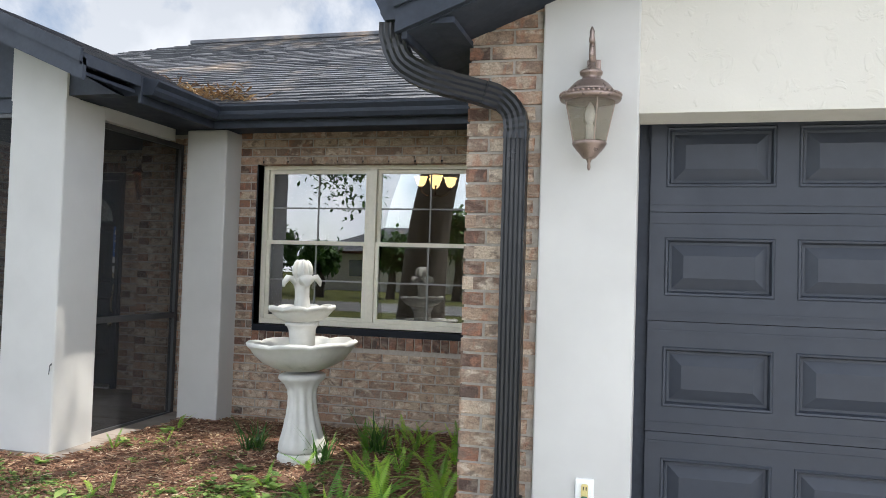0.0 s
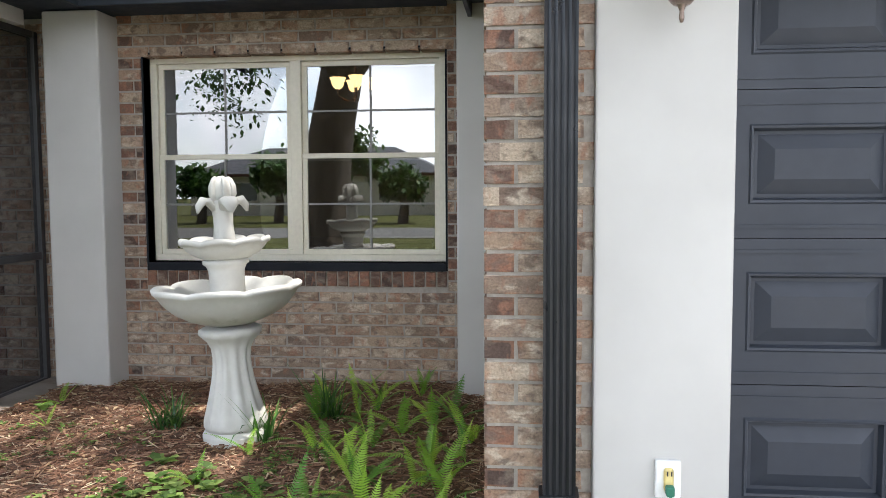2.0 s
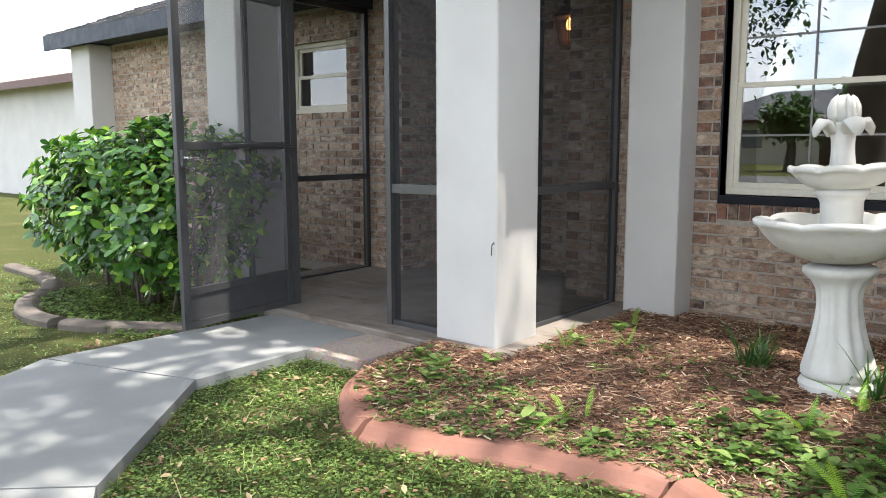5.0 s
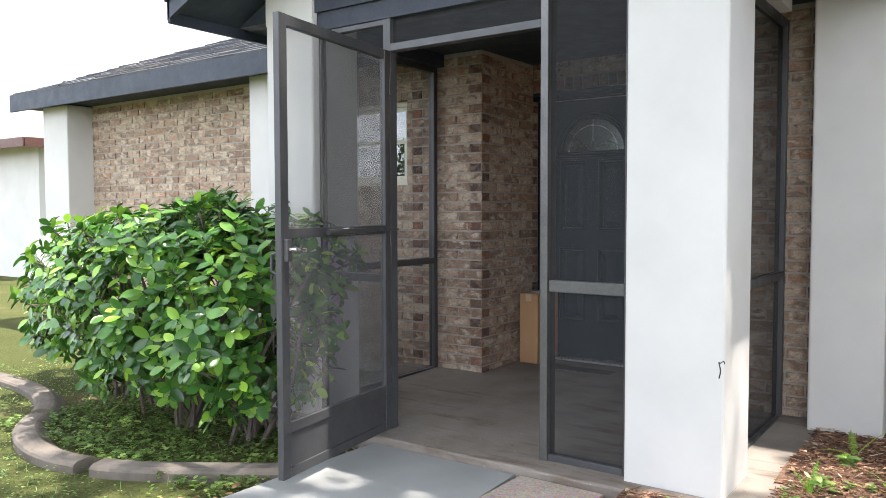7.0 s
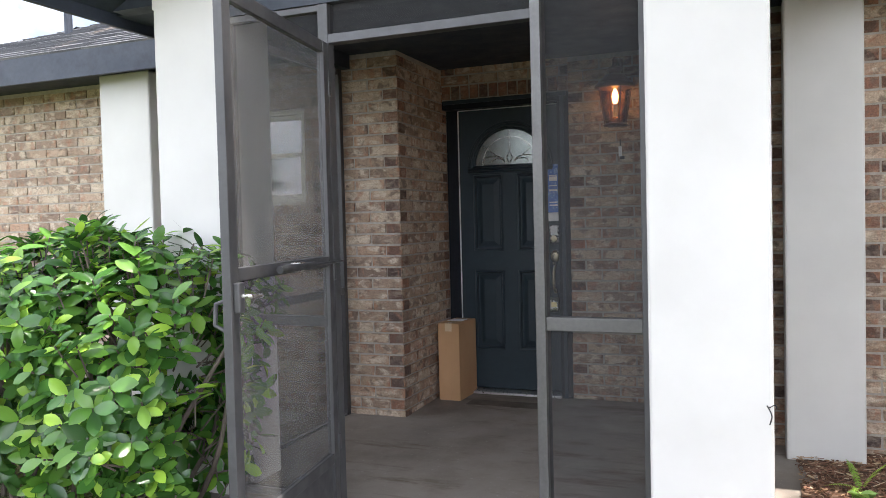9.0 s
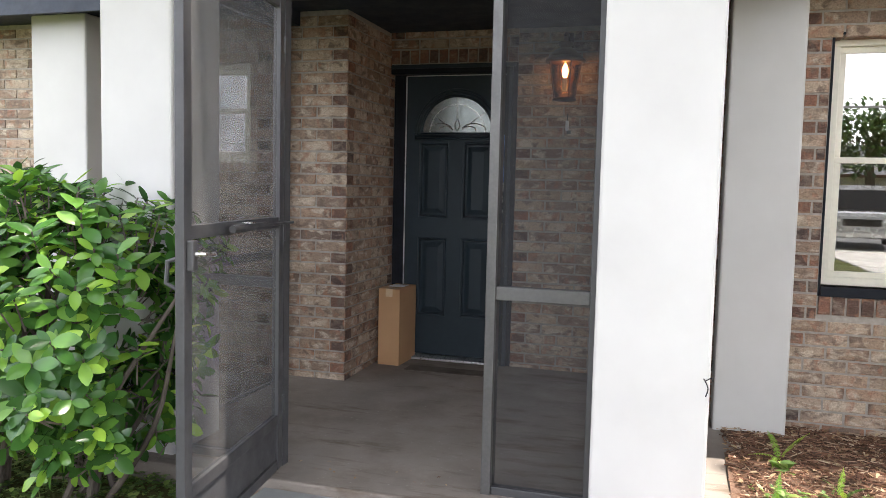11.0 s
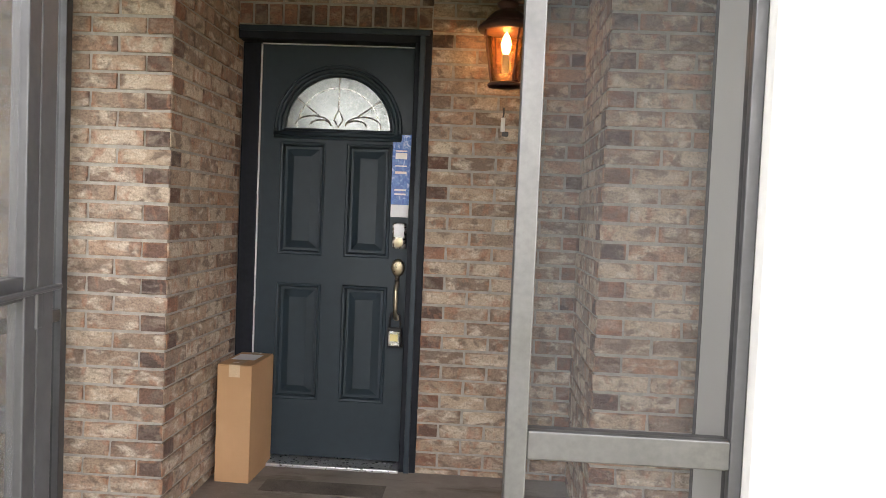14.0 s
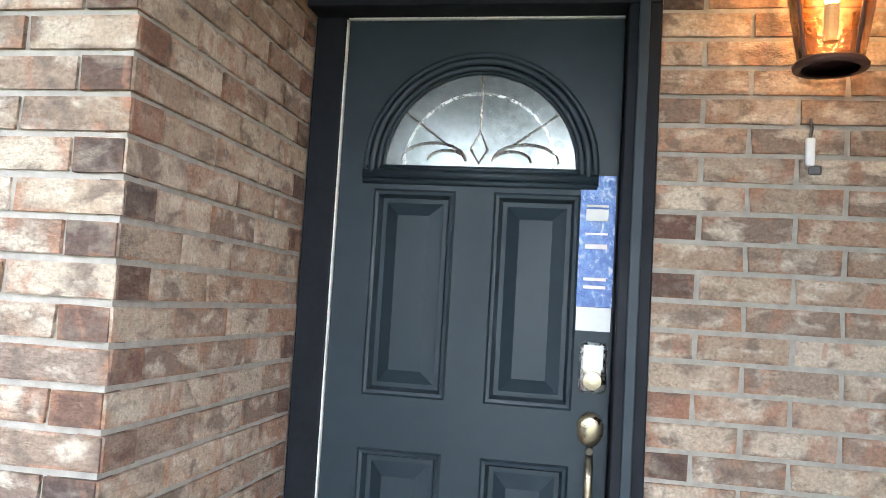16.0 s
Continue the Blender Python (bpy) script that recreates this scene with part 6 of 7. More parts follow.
def weed(h, p, size, n, rng, zmin=0.15):
    for j in range(n):
        a = rng.uniform(0, 6.28)
        way = Vector((math.cos(a), math.sin(a), rng.uniform(zmin, 0.9)))
        ln = size * rng.uniform(0.7, 1.3)
        h.leaf(p + Vector((rng.uniform(-1, 1) * size * 0.5, rng.uniform(-1, 1) * size * 0.5, rng.uniform(0, size * 0.8))), way, Vector((0, 0, 1)), ln, ln * 0.72, 0.15, 0.3)


rng = random.Random(31)
h = Heap()
for i in range(5200):
    x, y = rng.uniform(-3.95, -1.0), rng.uniform(3.0, 4.7)
    d = noise.noise((x * 1.6, y * 1.6, 5.0))
    near = y < 3.72 + 0.25 * math.sin(x * 3) + (0.35 if -2.6 < x < -1.7 else 0)
    if not inside(x, y, rim) or (not near and rng.random() > 0.12) or d < -0.25:
        continue
    weed(h, Vector((x, y, bed_height(x, y))), rng.choice((0.010, 0.013, 0.016, 0.022)), rng.randint(6, 11), rng)
for x, y in ((-3.7, 3.75), (-3.62, 3.62), (-3.85, 3.85), (-3.5, 3.95), (-2.0, 4.0), (-1.92, 3.86), (-2.15, 3.9), (-2.25, 4.1), (-3.3, 4.9), (-3.35, 4.5), (-1.75, 3.9), (-2.6, 3.45), (-2.9, 3.4)):
    weed(h, Vector((x, y, bed_height(x, y))), 0.055, 12, rng)
for i in range(60):
    x, y = rng.gauss(-1.95, 0.22), rng.gauss(3.72, 0.16)
    weed(h, Vector((x, y, bed_height(x, y))), rng.uniform(0.03, 0.055), 7, rng)
h.thing("bed_weeds", M["weed_leaf"], "low green weeds spreading through the mulch", "weeds", kind="stuff")

h = Heap()
for i in range(27000):
    x, y = rng.uniform(-4.05, -0.55), rng.uniform(2.95, 5.66)
    if not (inside(x, y, rim) or (x > -0.8 and 3.0 < y < 3.4)):
        continue
    ln = rng.choice((0.02, 0.035, 0.05, 0.085)) * rng.uniform(0.6, 1.2)
    z = bed_height(x, y) if x < -0.8 else 0.01
    h.chip(Vector((x, y, z + rng.uniform(0.0, 0.015))), rng.uniform(0, 360), rng.uniform(-24, 24), ln, rng.uniform(0.002, 0.008) if ln < 0.05 else rng.uniform(0.0015, 0.004), rng.uniform(0.002, 0.005))
h.thing("mulch_chips", M["chips"], "reddish brown bark chips and needles", "mulch", kind="stuff")
WALK_AREA = [(-5.46, 4.1), (-4.12, 4.1), (-4.12, 3.60), (-4.49, 2.92), (-3.68, 2.05), (-0.44, 0.32), (-0.44, -0.8), (-2.2, -0.22), (-4.57, 1.18), (-5.48, 2.58)]
h = Heap()
for i in range(4600):
    x, y = rng.uniform(-4.6, -0.5), rng.uniform(1.6, 5.66)
    if x > -0.5 or (not inside(x, y, rim) and rng.random() < 0.45):
        continue
    if inside(x, y, WALK_AREA) or (y > 4.0 and not inside(x, y, rim)):
        continue
    z = bed_height(x, y) + 0.012 if inside(x, y, rim) else 0.02
    a = rng.uniform(0, 6.28)
    ln = rng.uniform(0.018, 0.045)
    h.leaf(Vector((x, y, z)), Vector((math.cos(a), math.sin(a), rng.uniform(-0.1, 0.35))), Vector((rng.uniform(-0.4, 0.4), rng.uniform(-0.4, 0.4), 1)), ln, ln * 0.45, 0.4, rng.uniform(-0.3, 0.5))
for i in range(520):
    x, y = (rng.gauss(-0.72, 0.16), rng.gauss(3.08, 0.13)) if i < 260 else (rng.uniform(-5.7, -5.35), rng.uniform(2.6, 4.05))
    if i >= 420:
        x, y = rng.uniform(-4.45, -3.6), rng.uniform(3.2, 4.05)
    if x > -0.46 or inside(x, y, [(-5.46, 4.1), (-4.56, 4.1), (-4.49, 2.92), (-5.48, 2.58)]):
        continue
    z = bed_height(x, y) + 0.012 if inside(x, y, rim) else 0.02
    a, ln = rng.uniform(0, 6.28), rng.uniform(0.025, 0.06)
    h.leaf(Vector((x, y, z)), Vector((math.cos(a), math.sin(a), rng.uniform(-0.1, 0.35))), Vector((rng.uniform(-0.4, 0.4), rng.uniform(-0.4, 0.4), 1)), ln, ln * 0.45, 0.4, rng.uniform(-0.3, 0.5))
for i in range(330):
    x, y = rng.uniform(-5.6, -3.6), 4.2 + abs(rng.gauss(0, 0.55))
    if rng.random() < 0.5:
        x, y = -5.72 + abs(rng.gauss(0, 0.12)), rng.uniform(4.3, 5.6)
    if y < 4.12 or y > 6.3 or x < -6.1:
        continue
    a, ln = rng.uniform(0, 6.28), rng.uniform(0.008, 0.03)
    h.leaf(Vector((x, y, SLAB + 0.003)), Vector((math.cos(a), math.sin(a), 0.05)), Vector((0, 0, 1)), ln, ln * 0.4, 0.3, 0.0)
# needles and leaves caught in the roof valley
for i in range(420):
    t = abs(rng.gauss(0, 0.45))
    y = E_Y + 0.02 + t
    x = PX1 - t + rng.gauss(0.12, 0.16)
    zr = max(E_Z + SL * (y - E_Y), E_Z + SL * (PX1 - x)) + 0.02
    a, ln = rng.uniform(0, 6.28), rng.uniform(0.03, 0.11)
    h.leaf(Vector((x, y, zr)), Vector((math.cos(a), math.sin(a), rng.uniform(0.0, 0.5))), Vector((0, 0, 1)), ln, ln * 0.22, 0.3, 0.0)
h.thing("fallen_leaves", M["dry_leaf"], "scattered dry brown oak leaves", "fallen leaves", kind="stuff")

# lawn: small round-leaved weeds and blades, thick where the path passes
WALK = [(-5.46, 4.1), (-4.56, 4.1), (-4.49, 2.92), (-3.68, 2.05), (-0.44, 0.32), (-0.44, -0.8), (-2.2, -0.22), (-4.57, 1.18), (-5.48, 2.58)]
curb_pts = [(p.x, p.y) for p in bed_line()]


def on_lawn(x, y):
    if x > -0.46 or y > 4.08 and x > -6.5 or inside(x, y, WALK) or inside(x, y, rim):
        return False
    if -4.56 < x < -4.12 and 3.61 < y < 4.09:
        return False
    return min((x - a) ** 2 + (y - b2) ** 2 for a, b2 in curb_pts[::2]) > 0.0075


h, g = Heap(), Heap()
count = 0
while count < 46000:
    if rng.random() < 0.80:
        x, y = rng.uniform(-4.7, -0.46), rng.uniform(1.2, 3.6)
    else:
        x, y = rng.uniform(-9.5, -5.2), rng.uniform(1.6, 4.9)
    if not on_lawn(x, y):
        continue
    count += 1
    if ((x + 2.2) / 0.24) ** 2 + ((y - 2.75) / 0.13) ** 2 < 1 or noise.noise((x * 2.1, y * 2.1, 1.0)) < -0.32:
        if rng.random() < 0.75:
            continue
    a = rng.uniform(0, 6.28)
    if rng.random() < 0.78:
        ln = rng.uniform(0.009, 0.020)
        h.leaf(Vector((x, y, rng.uniform(0.004, 0.03))), Vector((math.cos(a), math.sin(a), rng.uniform(-0.1, 0.6))), Vector((0, 0, 1)), ln, ln * 0.85, 0.12, 0.2)
    else:
        g.blade(Vector((x, y, 0)), Vector((math.cos(a) * 0.6, math.sin(a) * 0.6, 1)), rng.uniform(0.03, 0.09), 0.004, rng.uniform(0.2, 0.9))
h.thing("lawn_weeds", M["weed_leaf"], "low round-leaved green lawn weeds", "lawn weeds", kind="stuff")
g.thing("lawn_grass", M["weed_leaf"], "thin green grass blades in the lawn", "grass", kind="stuff")
h = Heap()
for i in range(1100):
    x, y = rng.gauss(-2.2, 0.12), rng.gauss(2.75, 0.07)
    h.chip(Vector((x, y, 0.006)), rng.uniform(0, 360), rng.uniform(-15, 15), rng.uniform(0.01, 0.04), 0.004, 0.003)
k = Mat("bare_soil", rough=0.95, spec=0.1)
k.colour(k.ramp(k.per_island(), (0.0, (0.035, 0.028, 0.025)), (1.0, (0.11, 0.09, 0.078))))
M["bare_soil"] = k.m
h.thing("bare_patch", M["bare_soil"], "bare patch of dark soil in the lawn", "soil", kind="stuff")
h = Heap()
for i in range(70):
    x, y = rng.uniform(-4.4, -0.6), rng.uniform(1.8, 3.4)
    if on_lawn(x, y):
        a = rng.uniform(0, 6.28)
        h.blade(Vector((x, y, 0.03)), Vector((math.cos(a), math.sin(a), 0.05)), rng.uniform(0.08, 0.28), 0.004, 0.08)
h.thing("dry_straw", M["dry_leaf"], "pale dry straw stalks on the lawn", "straw", kind="stuff")
# low growth below the hedge
h = Heap()
for i in range(1300):
    x, y = rng.uniform(-7.6, -5.55), rng.uniform(3.15, 4.15)
    weed(h, Vector((x, y, 0.02)), rng.choice((0.018, 0.025, 0.03)), 5, rng)
h.thing("hedge_weeds", M["weed_leaf"], "low green weeds under the hedge", "weeds", kind="stuff")

# ---------------------------------------------------------------- oak in the front yard, which shades house and lawn
rng = random.Random(51)
oak = thing("oak_tree", None, None, "large live oak shading the front yard", "tree")
trunk = tube(smooth_line([(-4.4, -3.3, -0.2), (-4.35, -3.3, 0.9), (-4.2, -3.1, 2.2), (-3.9, -2.8, 3.4)], 5), 0.45, 16, taper=[0.62, 0.56, 0.52, 0.49, 0.47, 0.46, 0.45, 0.44, 0.43, 0.42, 0.41, 0.40, 0.39, 0.38, 0.38, 0.37])
part("trunk", trunk, M["bark"], oak, "thick furrowed grey trunk", smooth=True)
limbs = bmesh.new()
ENDS = []
for ex, ey, ez in ((3.5, 1.0, 10.4), (1.6, 3.0, 10.0), (0.2, 4.6, 10.4), (-1.6, 3.6, 10.2), (-3.0, 5.0, 10.0), (-8.5, -4.5, 8.4), (3.6, -1.2, 9.4), (-1.2, 5.6, 10.8), (0.0, -0.5, 11.0), (-2.4, 1.2, 10.6), (4.6, 3.4, 10.6), (-0.6, 2.2, 11.4)):
    s = Vector((-3.9, -2.8, 3.3))
    e = Vector((ex, ey, ez))
    m1 = s.lerp(e, 0.45) + Vector((rng.uniform(-0.4, 0.4), rng.uniform(-0.4, 0.4), 0.5))
    pts = smooth_line([s, m1, e], 6)
    tube(pts, 0.1, 8, limbs, taper=[0.26 * (1 - 0.068 * i) for i in range(len(pts))])
    ENDS += [pts[5], pts[8], pts[-1], pts[-3]]
    for j in range(4):
        b0 = pts[rng.randint(5, len(pts) - 1)]
        b1 = b0 + Vector((rng.uniform(-1.5, 1.5), rng.uniform(-1.5, 1.5), rng.uniform(-0.3, 0.6)))
        tube([b0, b0.lerp(b1, 0.5) + Vector((0, 0, 0.1)), b1], 0.03, 5, limbs, taper=[0.05, 0.035, 0.015])
        ENDS.append(b1)
part("limb", limbs, M["bark"], oak, "spreading limbs")
crown = Heap()
for e in ENDS:
    for q in range(11):
        c = e + Vector((rng.gauss(0, 0.85), rng.gauss(0, 0.85), rng.gauss(0, 0.30)))
        for j in range(15):
            w = sphere_way(rng)
            ln = rng.uniform(0.09, 0.17)
            crown.leaf(c + w * rng.uniform(0.05, 0.36), sphere_way(rng), Vector((0, 0, 1)), ln, ln * 0.5, 0.1, 0.2)
# twigs that hang low on the street side
for cx, cy, cz in ((-7.0, -6.2, 4.6), (-6.6, -6.4, 4.2), (-7.5, -6.0, 3.9), (-5.7, -3.1, 3.25), (-6.2, -3.0, 3.3), (-5.9, -2.9, 2.85), (-6.5, -3.1, 3.4), (-5.6, -3.0, 3.5)):
    for j in range(90):
        w = sphere_way(rng)
        crown.leaf(Vector((cx, cy, cz)) + Vector((w.x * 0.7, w.y * 0.7, w.z * 0.9)) * rng.random(), sphere_way(rng), Vector((0, 0, 1)), 0.13, 0.065, 0.1, 0.2)
crown.part("crown", M["oak_leaf"], oak, "small dark green leaves in loose clumps", kind="stuff")


# ---------------------------------------------------------------- across the street, and the neighbour
def house(name, label, at, w, d, wall_m, roof_m, windows):
    hs = thing(name, None, None, label, "house", at=at)
    part("wall", boxes((-w / 2, w / 2, 0, d, 0, 2.6)), wall_m, hs)
    b = bmesh.new()
    o = 0.5
    q = [b.verts.new(p) for p in ((-w / 2 - o, -o, 2.55), (w / 2 + o, -o, 2.55), (w / 2 + o, d + o, 2.55), (-w / 2 - o, d + o, 2.55), (-w / 2 + d * 0.4, d / 2, 4.5), (w / 2 - d * 0.4, d / 2, 4.5))]
    for f in ((0, 1, 5, 4), (1, 2, 5), (2, 3, 4, 5), (3, 0, 4), (3, 2, 1, 0)):
        b.faces.new([q[i] for i in f])
    part("roof", b, roof_m, hs)
    part("fascia", boxes((-w / 2 - o, w / 2 + o, -o - 0.03, -o, 2.45, 2.62), (w / 2 + o, w / 2 + o + 0.03, -o, d + o, 2.45, 2.62), (-w / 2 - o - 0.03, -w / 2 - o, -o, d + o, 2.45, 2.62)), M["rust_brown"], hs)
    for x, ww in windows:
        wn2 = part("window", boxes((x - ww / 2, x + ww / 2, -0.03, -0.002, 0.9, 2.1)), M["cream_vinyl"], hs)
        part("pane", boxes((x - ww / 2 + 0.06, x + ww / 2 - 0.06, -0.045, -0.031, 0.96, 2.04)), M["fan_glass"], wn2)
    part("door", boxes((-0.45, 0.45, -0.04, -0.002, 0.0, 2.05)), M["dark_wood"], hs)
    return hs


k = Mat("pale_roof", rough=0.8, spec=0.2).world_co()
k.colour(k.ramp(k.noise(2, 5), (0.3, (0.24, 0.20, 0.18)), (0.7, (0.31, 0.265, 0.24))))
k.bump(k.noise(8, 3, 0.5, (0.3, 0.3, 6)), 0.4, 0.03)
M["pale_roof"] = k.m
house("neighbour_house", "pale stuccoed neighbouring house with a light tile roof", pose(-24.5, 8.5, 0), 14, 10, M["stucco"], M["pale_roof"], ((-4.5, 1.8),))
house("street_house", "pale house across the street seen in reflections", pose(-14, -37.0, 0, 0, 0, 180), 16, 9, M["cream"], M["shingle"], ((-5, 1.8), (4.5, 1.8)))
house("street_house", "pale house across the street seen in reflections", pose(9, -37.5, 0, 0, 0, 180), 15, 9, M["stucco"], M["shingle"], ((-5, 1.8), (4.5, 1.8)))


def far_tree(x, y, height, seed):
    r2 = random.Random(seed)
    t = thing("street_tree", None, None, "leafy green tree across the street", "tree", "trees along the street", at=pose(x, y, 0))
    part("trunk", tube([(0, 0, -0.1), (0.1, 0, height * 0.3), (0, 0.1, height * 0.6)], 0.2, 8, taper=[0.26, 0.2, 0.12]), M["bark"], t)
    hp = Heap()
    for q in range(70):
        w = sphere_way(r2, -0.5)
        c = Vector((w.x * height * 0.34, w.y * height * 0.34, height * 0.62 + w.z * height * 0.34)) * 1.0
        c = Vector((0, 0, height * 0.6)).lerp(c, r2.uniform(0.5, 1.05))
        for j in range(26):
            hp.leaf(c + sphere_way(r2) * r2.uniform(0.05, 0.13 * height), sphere_way(r2), Vector((0, 0, 1)), 0.3, 0.17, 0.1, 0.2)
    hp.part("crown", M["oak_leaf"], t, "ragged green crown", kind="stuff")


for i, (x, y, hh) in enumerate(((-22, -26, 5.5), (-9, -25, 4.6), (-2.0, -26, 4.2), (3.5, -25, 5.6), (15, -26, 6), (-31, -27, 6), (-15.5, -23.5, 2.7), (-12.2, -24.5, 3.3), (-6.2, -23.5, 2.6), (-18.5, -25, 3.6))):
    far_tree(x, y, hh, 70 + i)

# parked car at the kerb
car = thing("parked_car", None, None, "silver suv parked at the street", "car", at=pose(0.9, -13.4, 0.012, 0, 0, 8))
M["silver_paint"] = paint("silver_car_paint", (0.55, 0.56, 0.57), 0.25, 0.05, 2, metal=0.6, relief=0.0)
M["dark_glass"] = paint("dark_car_glass", (0.02, 0.022, 0.025), 0.08, 0.05, 2, relief=0.0)
part("body", boxes((-0.9, 0.9, -2.25, 2.25, 0.32, 0.98), bevel=0.12), M["silver_paint"], car)
cab = bmesh.new()
box(cab, -0.82, 0.82, -1.9, 1.05, 0.95, 1.66)
for v in cab.verts:
    if v.co.z > 1.2:
        v.co.x *= 0.80
        v.co.y = v.co.y * 0.82 - 0.1
part("cabin", cab, M["silver_paint"], car)
glz = bmesh.new()
box(glz, -0.835, 0.835, -1.70, 0.90, 1.02, 1.56)
for v in glz.verts:
    if v.co.z > 1.2:
        v.co.x *= 0.835
        v.co.y = v.co.y * 0.86 - 0.1
part("side_glass", glz, M["dark_glass"], car)
shield = bmesh.new()
box(shield, -0.68, 0.68, -1.93, 1.08, 1.02, 1.54)
for v in shield.verts:
    if v.co.z > 1.2:
        v.co.x *= 0.84
        v.co.y = v.co.y * 0.845 - 0.1
part("windscreen", shield, M["dark_glass"], car)
for sx in (-0.86, 0.86):
    for sy in (-1.45, 1.4):
        wheel = part("wheel", lathe([(0.20, -0.11), (0.34, -0.11), (0.36, -0.06), (0.36, 0.06), (0.34, 0.11), (0.20, 0.11)], 28), M["dark_plastic"], car, at=pose(sx, sy, 0.36, 0, 90, 0))
        part("rim", lathe([(0.21, -0.115), (0.20, -0.09), (0.05, -0.08), (0.05, 0.08), (0.20, 0.09), (0.21, 0.115)], 20), M["chrome"], wheel)
for sx in (-0.65, 0.65):
    part("headlight", boxes((sx - 0.18, sx + 0.18, 2.2, 2.262, 0.72, 0.86), bevel=0.02), M["label"], car, "clear headlight")
part("grille", boxes((-0.42, 0.42, 2.22, 2.258, 0.62, 0.84), bevel=0.01), M["dark_plastic"], car)


# ---------------------------------------------------------------- bricks, laid course by course
COURSE, LONG, GAP = 0.0695, 0.213, 0.0118
BRICK_MESHES, BURNT_MESHES = [], []
for i in range(4):
    rng = random.Random(40 + i)
    bm = boxes((-0.5, 0.5, -0.5, 0.5, -0.5, 0.5))
    for vert in bm.verts:
        vert.co += Vector((rng.uniform(-0.012, 0.012), 0, rng.uniform(-0.03, 0.03)))
    BURNT_MESHES.append(mesh_of(bm.copy(), "brick_header", M["brick_burnt"]))
    BRICK_MESHES.append(mesh_of(bm, "brick", M["brick"]))


def lay(parent, origin, along, outward, length, z0, z1, holes=(), single=True, start_half=False, course=COURSE, seed=1, clip=None, corner=False):
    """Bricks in running bond on a face. along and outward are unit vectors on plan; holes are (s0, s1, z0, z1)."""
    o, a, n = Vector(origin), Vector(along), Vector(outward)
    rng = random.Random(seed)
    turn = Matrix((( a.x, n.x, 0), (a.y, n.y, 0), (0, 0, 1))).to_4x4()
    joined = bmesh.new()
    depth = 0.095 if single else 0.05
    rows = int(round((z1 - z0) / course))
    for r in range(rows):
        za, zb = z0 + r * course + GAP / 2, z0 + (r + 1) * course - GAP / 2
        zc = (za + zb) / 2
        s = -LONG / 2 if (r + (1 if start_half else 0)) % 2 else 0.0
        cuts = []
        while s < length - 0.02:
            cuts.append((max(0.0, s), min(length, s + LONG - GAP)))
            s += LONG
        if corner and cuts[0][1] < LONG * 0.6:
            cuts = cuts[1:]          # the neighbouring face's brick turns the corner here, its end burnt dark
            if single:
                ob = new("brick", BURNT_MESHES[rng.randrange(4)])
                ob.parent = parent
                ob.matrix_basis = Matrix.Translation(o + a * 0.050 - n * 0.022 + Vector((0, 0, zc))) @ turn @ Matrix.Diagonal((0.092, 0.05, zb - za, 1))
        for s0, s1 in cuts:
            if s1 - s0 < 0.03:
                continue
            pieces = [(s0, s1)]
            for h0, h1, hz0, hz1 in holes:
                if hz0 < zc < hz1:
                    nxt = []
                    for p0, p1 in pieces:
                        if p1 <= h0 or p0 >= h1:
                            nxt.append((p0, p1))
                        else:
                            if h0 - p0 > 0.025:
                                nxt.append((p0, h0 - 0.004))
                            if p1 - h1 > 0.025:
                                nxt.append((h1 + 0.004, p1))
                    pieces = nxt
            for p0, p1 in pieces:
                if clip and not clip((p0 + p1) / 2, zb):
                    continue
                out = rng.uniform(-0.0015, 0.002)
                c = o + a * ((p0 + p1) / 2) + n * (out - depth / 2) + Vector((0, 0, zc))
                m = Matrix.Translation(c) @ turn @ pose(0, 0, 0, 0, rng.uniform(-0.25, 0.25), 0) @ Matrix.Diagonal((p1 - p0, depth, zb - za, 1))
                if single:
                    ob = new("brick", (BURNT_MESHES if p1 - p0 < 0.125 and rng.random() < 0.8 else BRICK_MESHES)[rng.randrange(4)])
                    ob.parent = parent
                    ob.matrix_basis = m
                else:
                    cs8 = [joined.verts.new(m @ Vector((x, y, z))) for x in (-.5, .5) for y in (-.5, .5) for z in (-.5, .5)]
                    for q in ((0, 1, 3, 2), (4, 6, 7, 5), (0, 4, 5, 1), (2, 3, 7, 6), (0, 2, 6, 4), (1, 5, 7, 3)):
                        joined.faces.new([cs8[i] for i in q])
    if single:
        joined.free()
    else:
        bmesh.ops.recalc_face_normals(joined, faces=joined.faces)
        part("brickwork", joined, M["brick_far"], parent, kind="stuff")


def rowlock(parent, x0, x1, y, z, height, proud, step=0.0678, seed=3):
    """A course of bricks on edge, shown by their narrow ends."""
    rng = random.Random(seed)
    count = int((x1 - x0) / step)
    for i in range(count):
        ob = new("brick", BURNT_MESHES[rng.randrange(4)])
        ob.parent = parent
        ob.matrix_basis = Matrix.Translation((x0 + (i + 0.5) * (x1 - x0) / count, y - proud + 0.04, z + height / 2)) @ Matrix.Diagonal((step - GAP, 0.08, height - 0.008, 1))


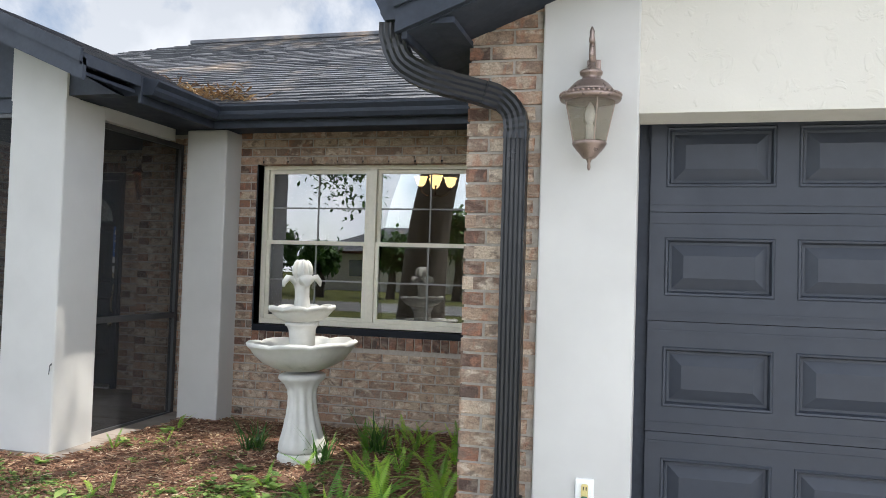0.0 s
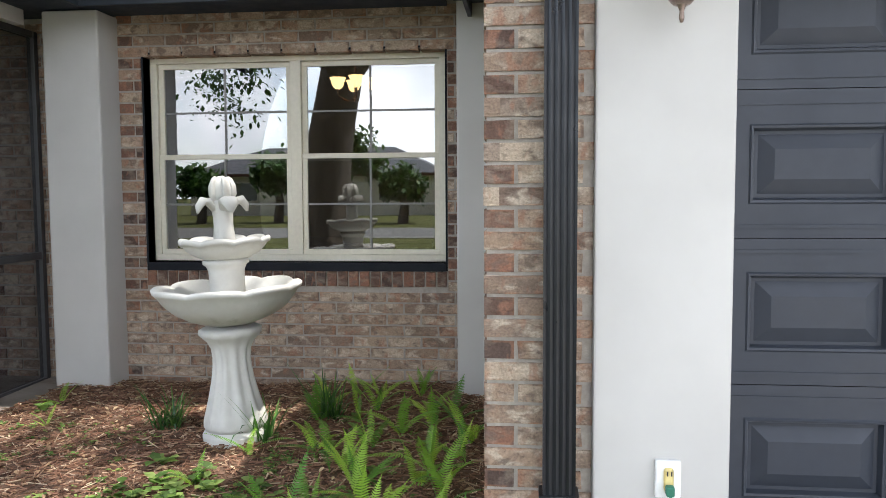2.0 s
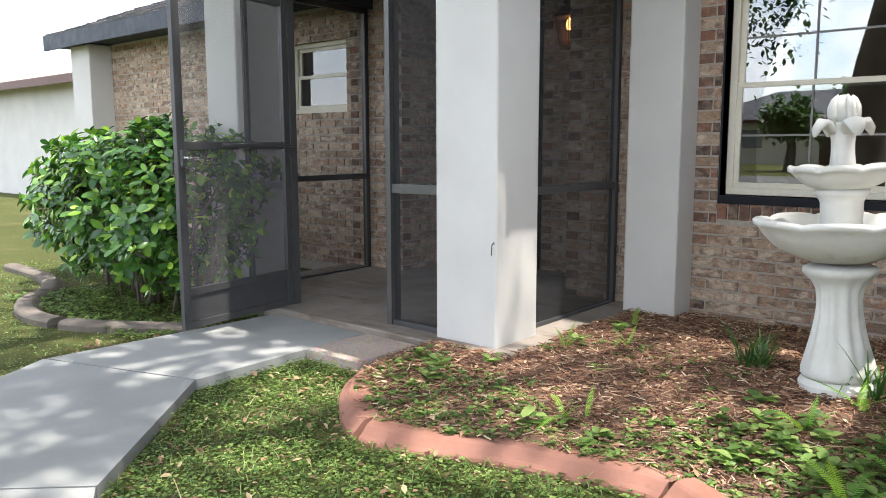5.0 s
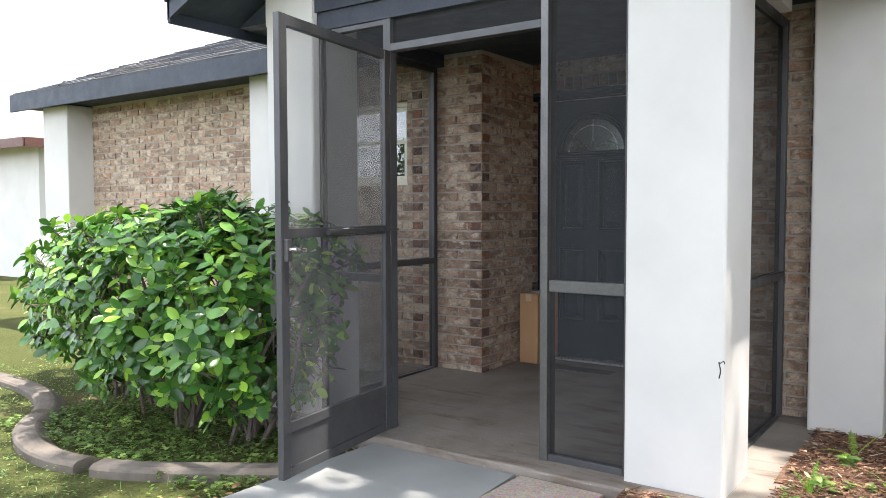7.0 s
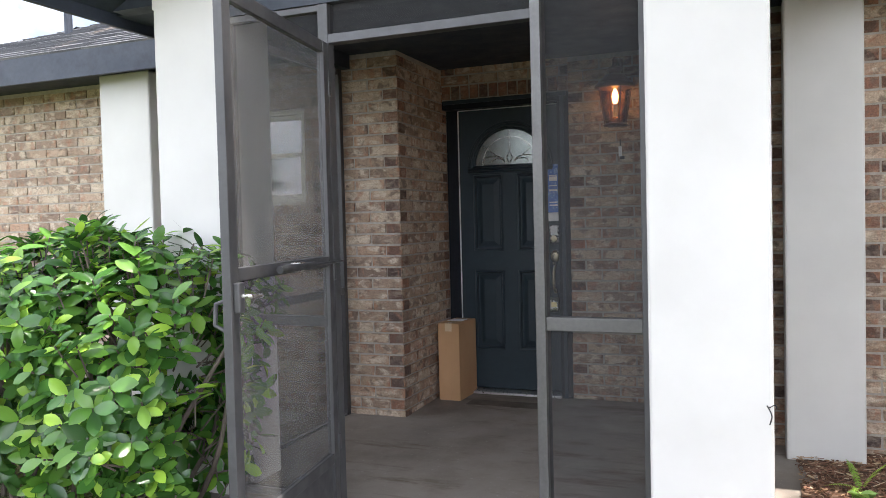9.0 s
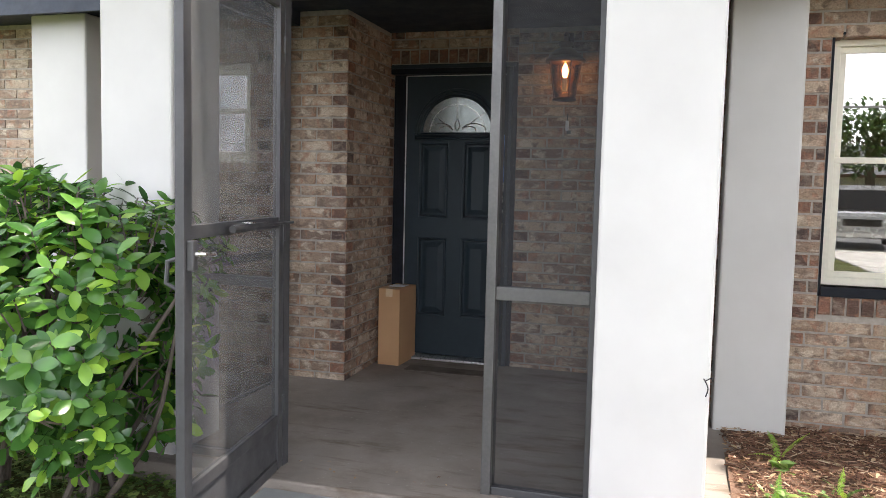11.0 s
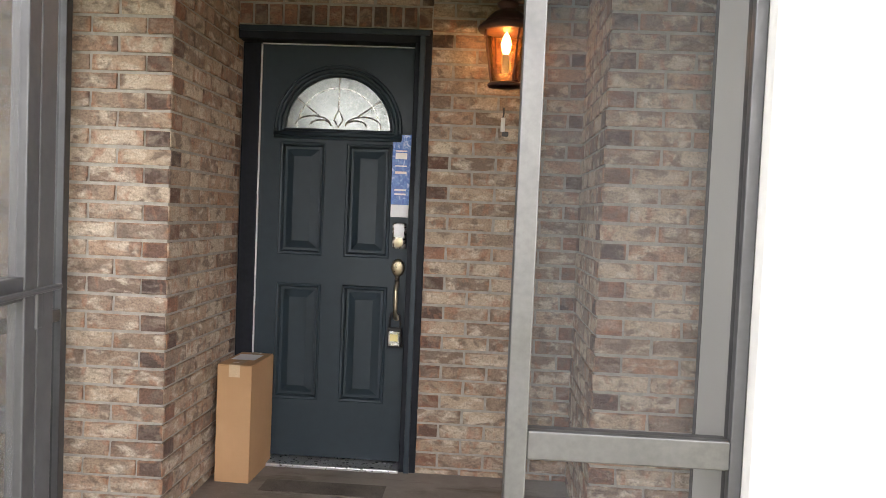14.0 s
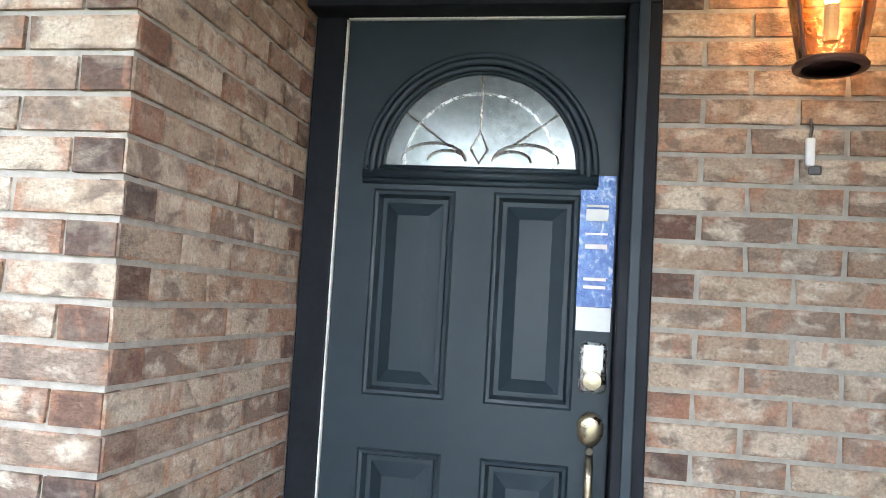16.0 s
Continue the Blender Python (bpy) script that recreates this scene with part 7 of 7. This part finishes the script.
wx0, wx1, wz0, wz1 = WIN
hole = (wx0 - 0.012 + 3.24, wx1 + 0.012 + 3.24, wz0 - 0.155, wz1 + 0.012)
lay(wall_window, (-3.24, FRONT, 0), (1, 0, 0), (0, -1, 0), 2.17, 0.066, 2.40, [hole], True, seed=5)
rowlock(wall_window, wx0 - 0.012, wx1 + 0.012, FRONT, wz0 - 0.15, 0.10, 0.006)
lay(wall_pier, (PIER[0], PIER[2], 0), (1, 0, 0), (0, -1, 0), PIER[1] - PIER[0], -0.004, 2.71, single=True, seed=6, clip=lambda s, z: z < 2.40 + s * GS + 0.06)
lay(wall_pier, (PIER[0], FRONT, 0), (0, -1, 0), (-1, 0, 0), FRONT - PIER[2], -0.004, 2.35, single=False, seed=7)
lay(wall_return_l, (ENT_L, WING, 0), (0, 1, 0), (1, 0, 0), DOOR_Y + 0.075 - WING, SLAB, 2.40, single=True, start_half=True, seed=8, corner=True)
lay(wall_left, (ENT_L, WING, 0), (-1, 0, 0), (0, -1, 0), 0.62, SLAB, 2.40, single=True, seed=9, corner=True)
lay(wall_left, (ENT_L - 0.62, WING, 0), (-1, 0, 0), (0, -1, 0), 4.4, SLAB, 2.40, single=False, seed=10, holes=[(0.055, 0.855, 1.47, 2.12)])
lay(wall_door, (DOOR[1], DOOR_Y, 0), (1, 0, 0), (0, -1, 0), ENT_R - DOOR[1], SLAB, 2.40, single=True, seed=11)
rowlock(wall_door, ENT_L, DOOR[1], DOOR_Y, DOOR[2] + 0.004, 0.095, 0.004, seed=12)
lay(wall_door, (ENT_L, DOOR_Y, 0), (1, 0, 0), (0, -1, 0), DOOR[1] - ENT_L, DOOR[2] + 0.103, 2.40, single=True, seed=13)
lay(wall_return_r, (ENT_R, FRONT, 0), (0, 1, 0), (-1, 0, 0), DOOR_Y - FRONT, SLAB, 2.40, single=True, seed=14, corner=True)
lay(wall_right, (ENT_R, FRONT, 0), (1, 0, 0), (0, -1, 0), 0.61, SLAB, 2.40, single=True, start_half=True, seed=15, corner=True)
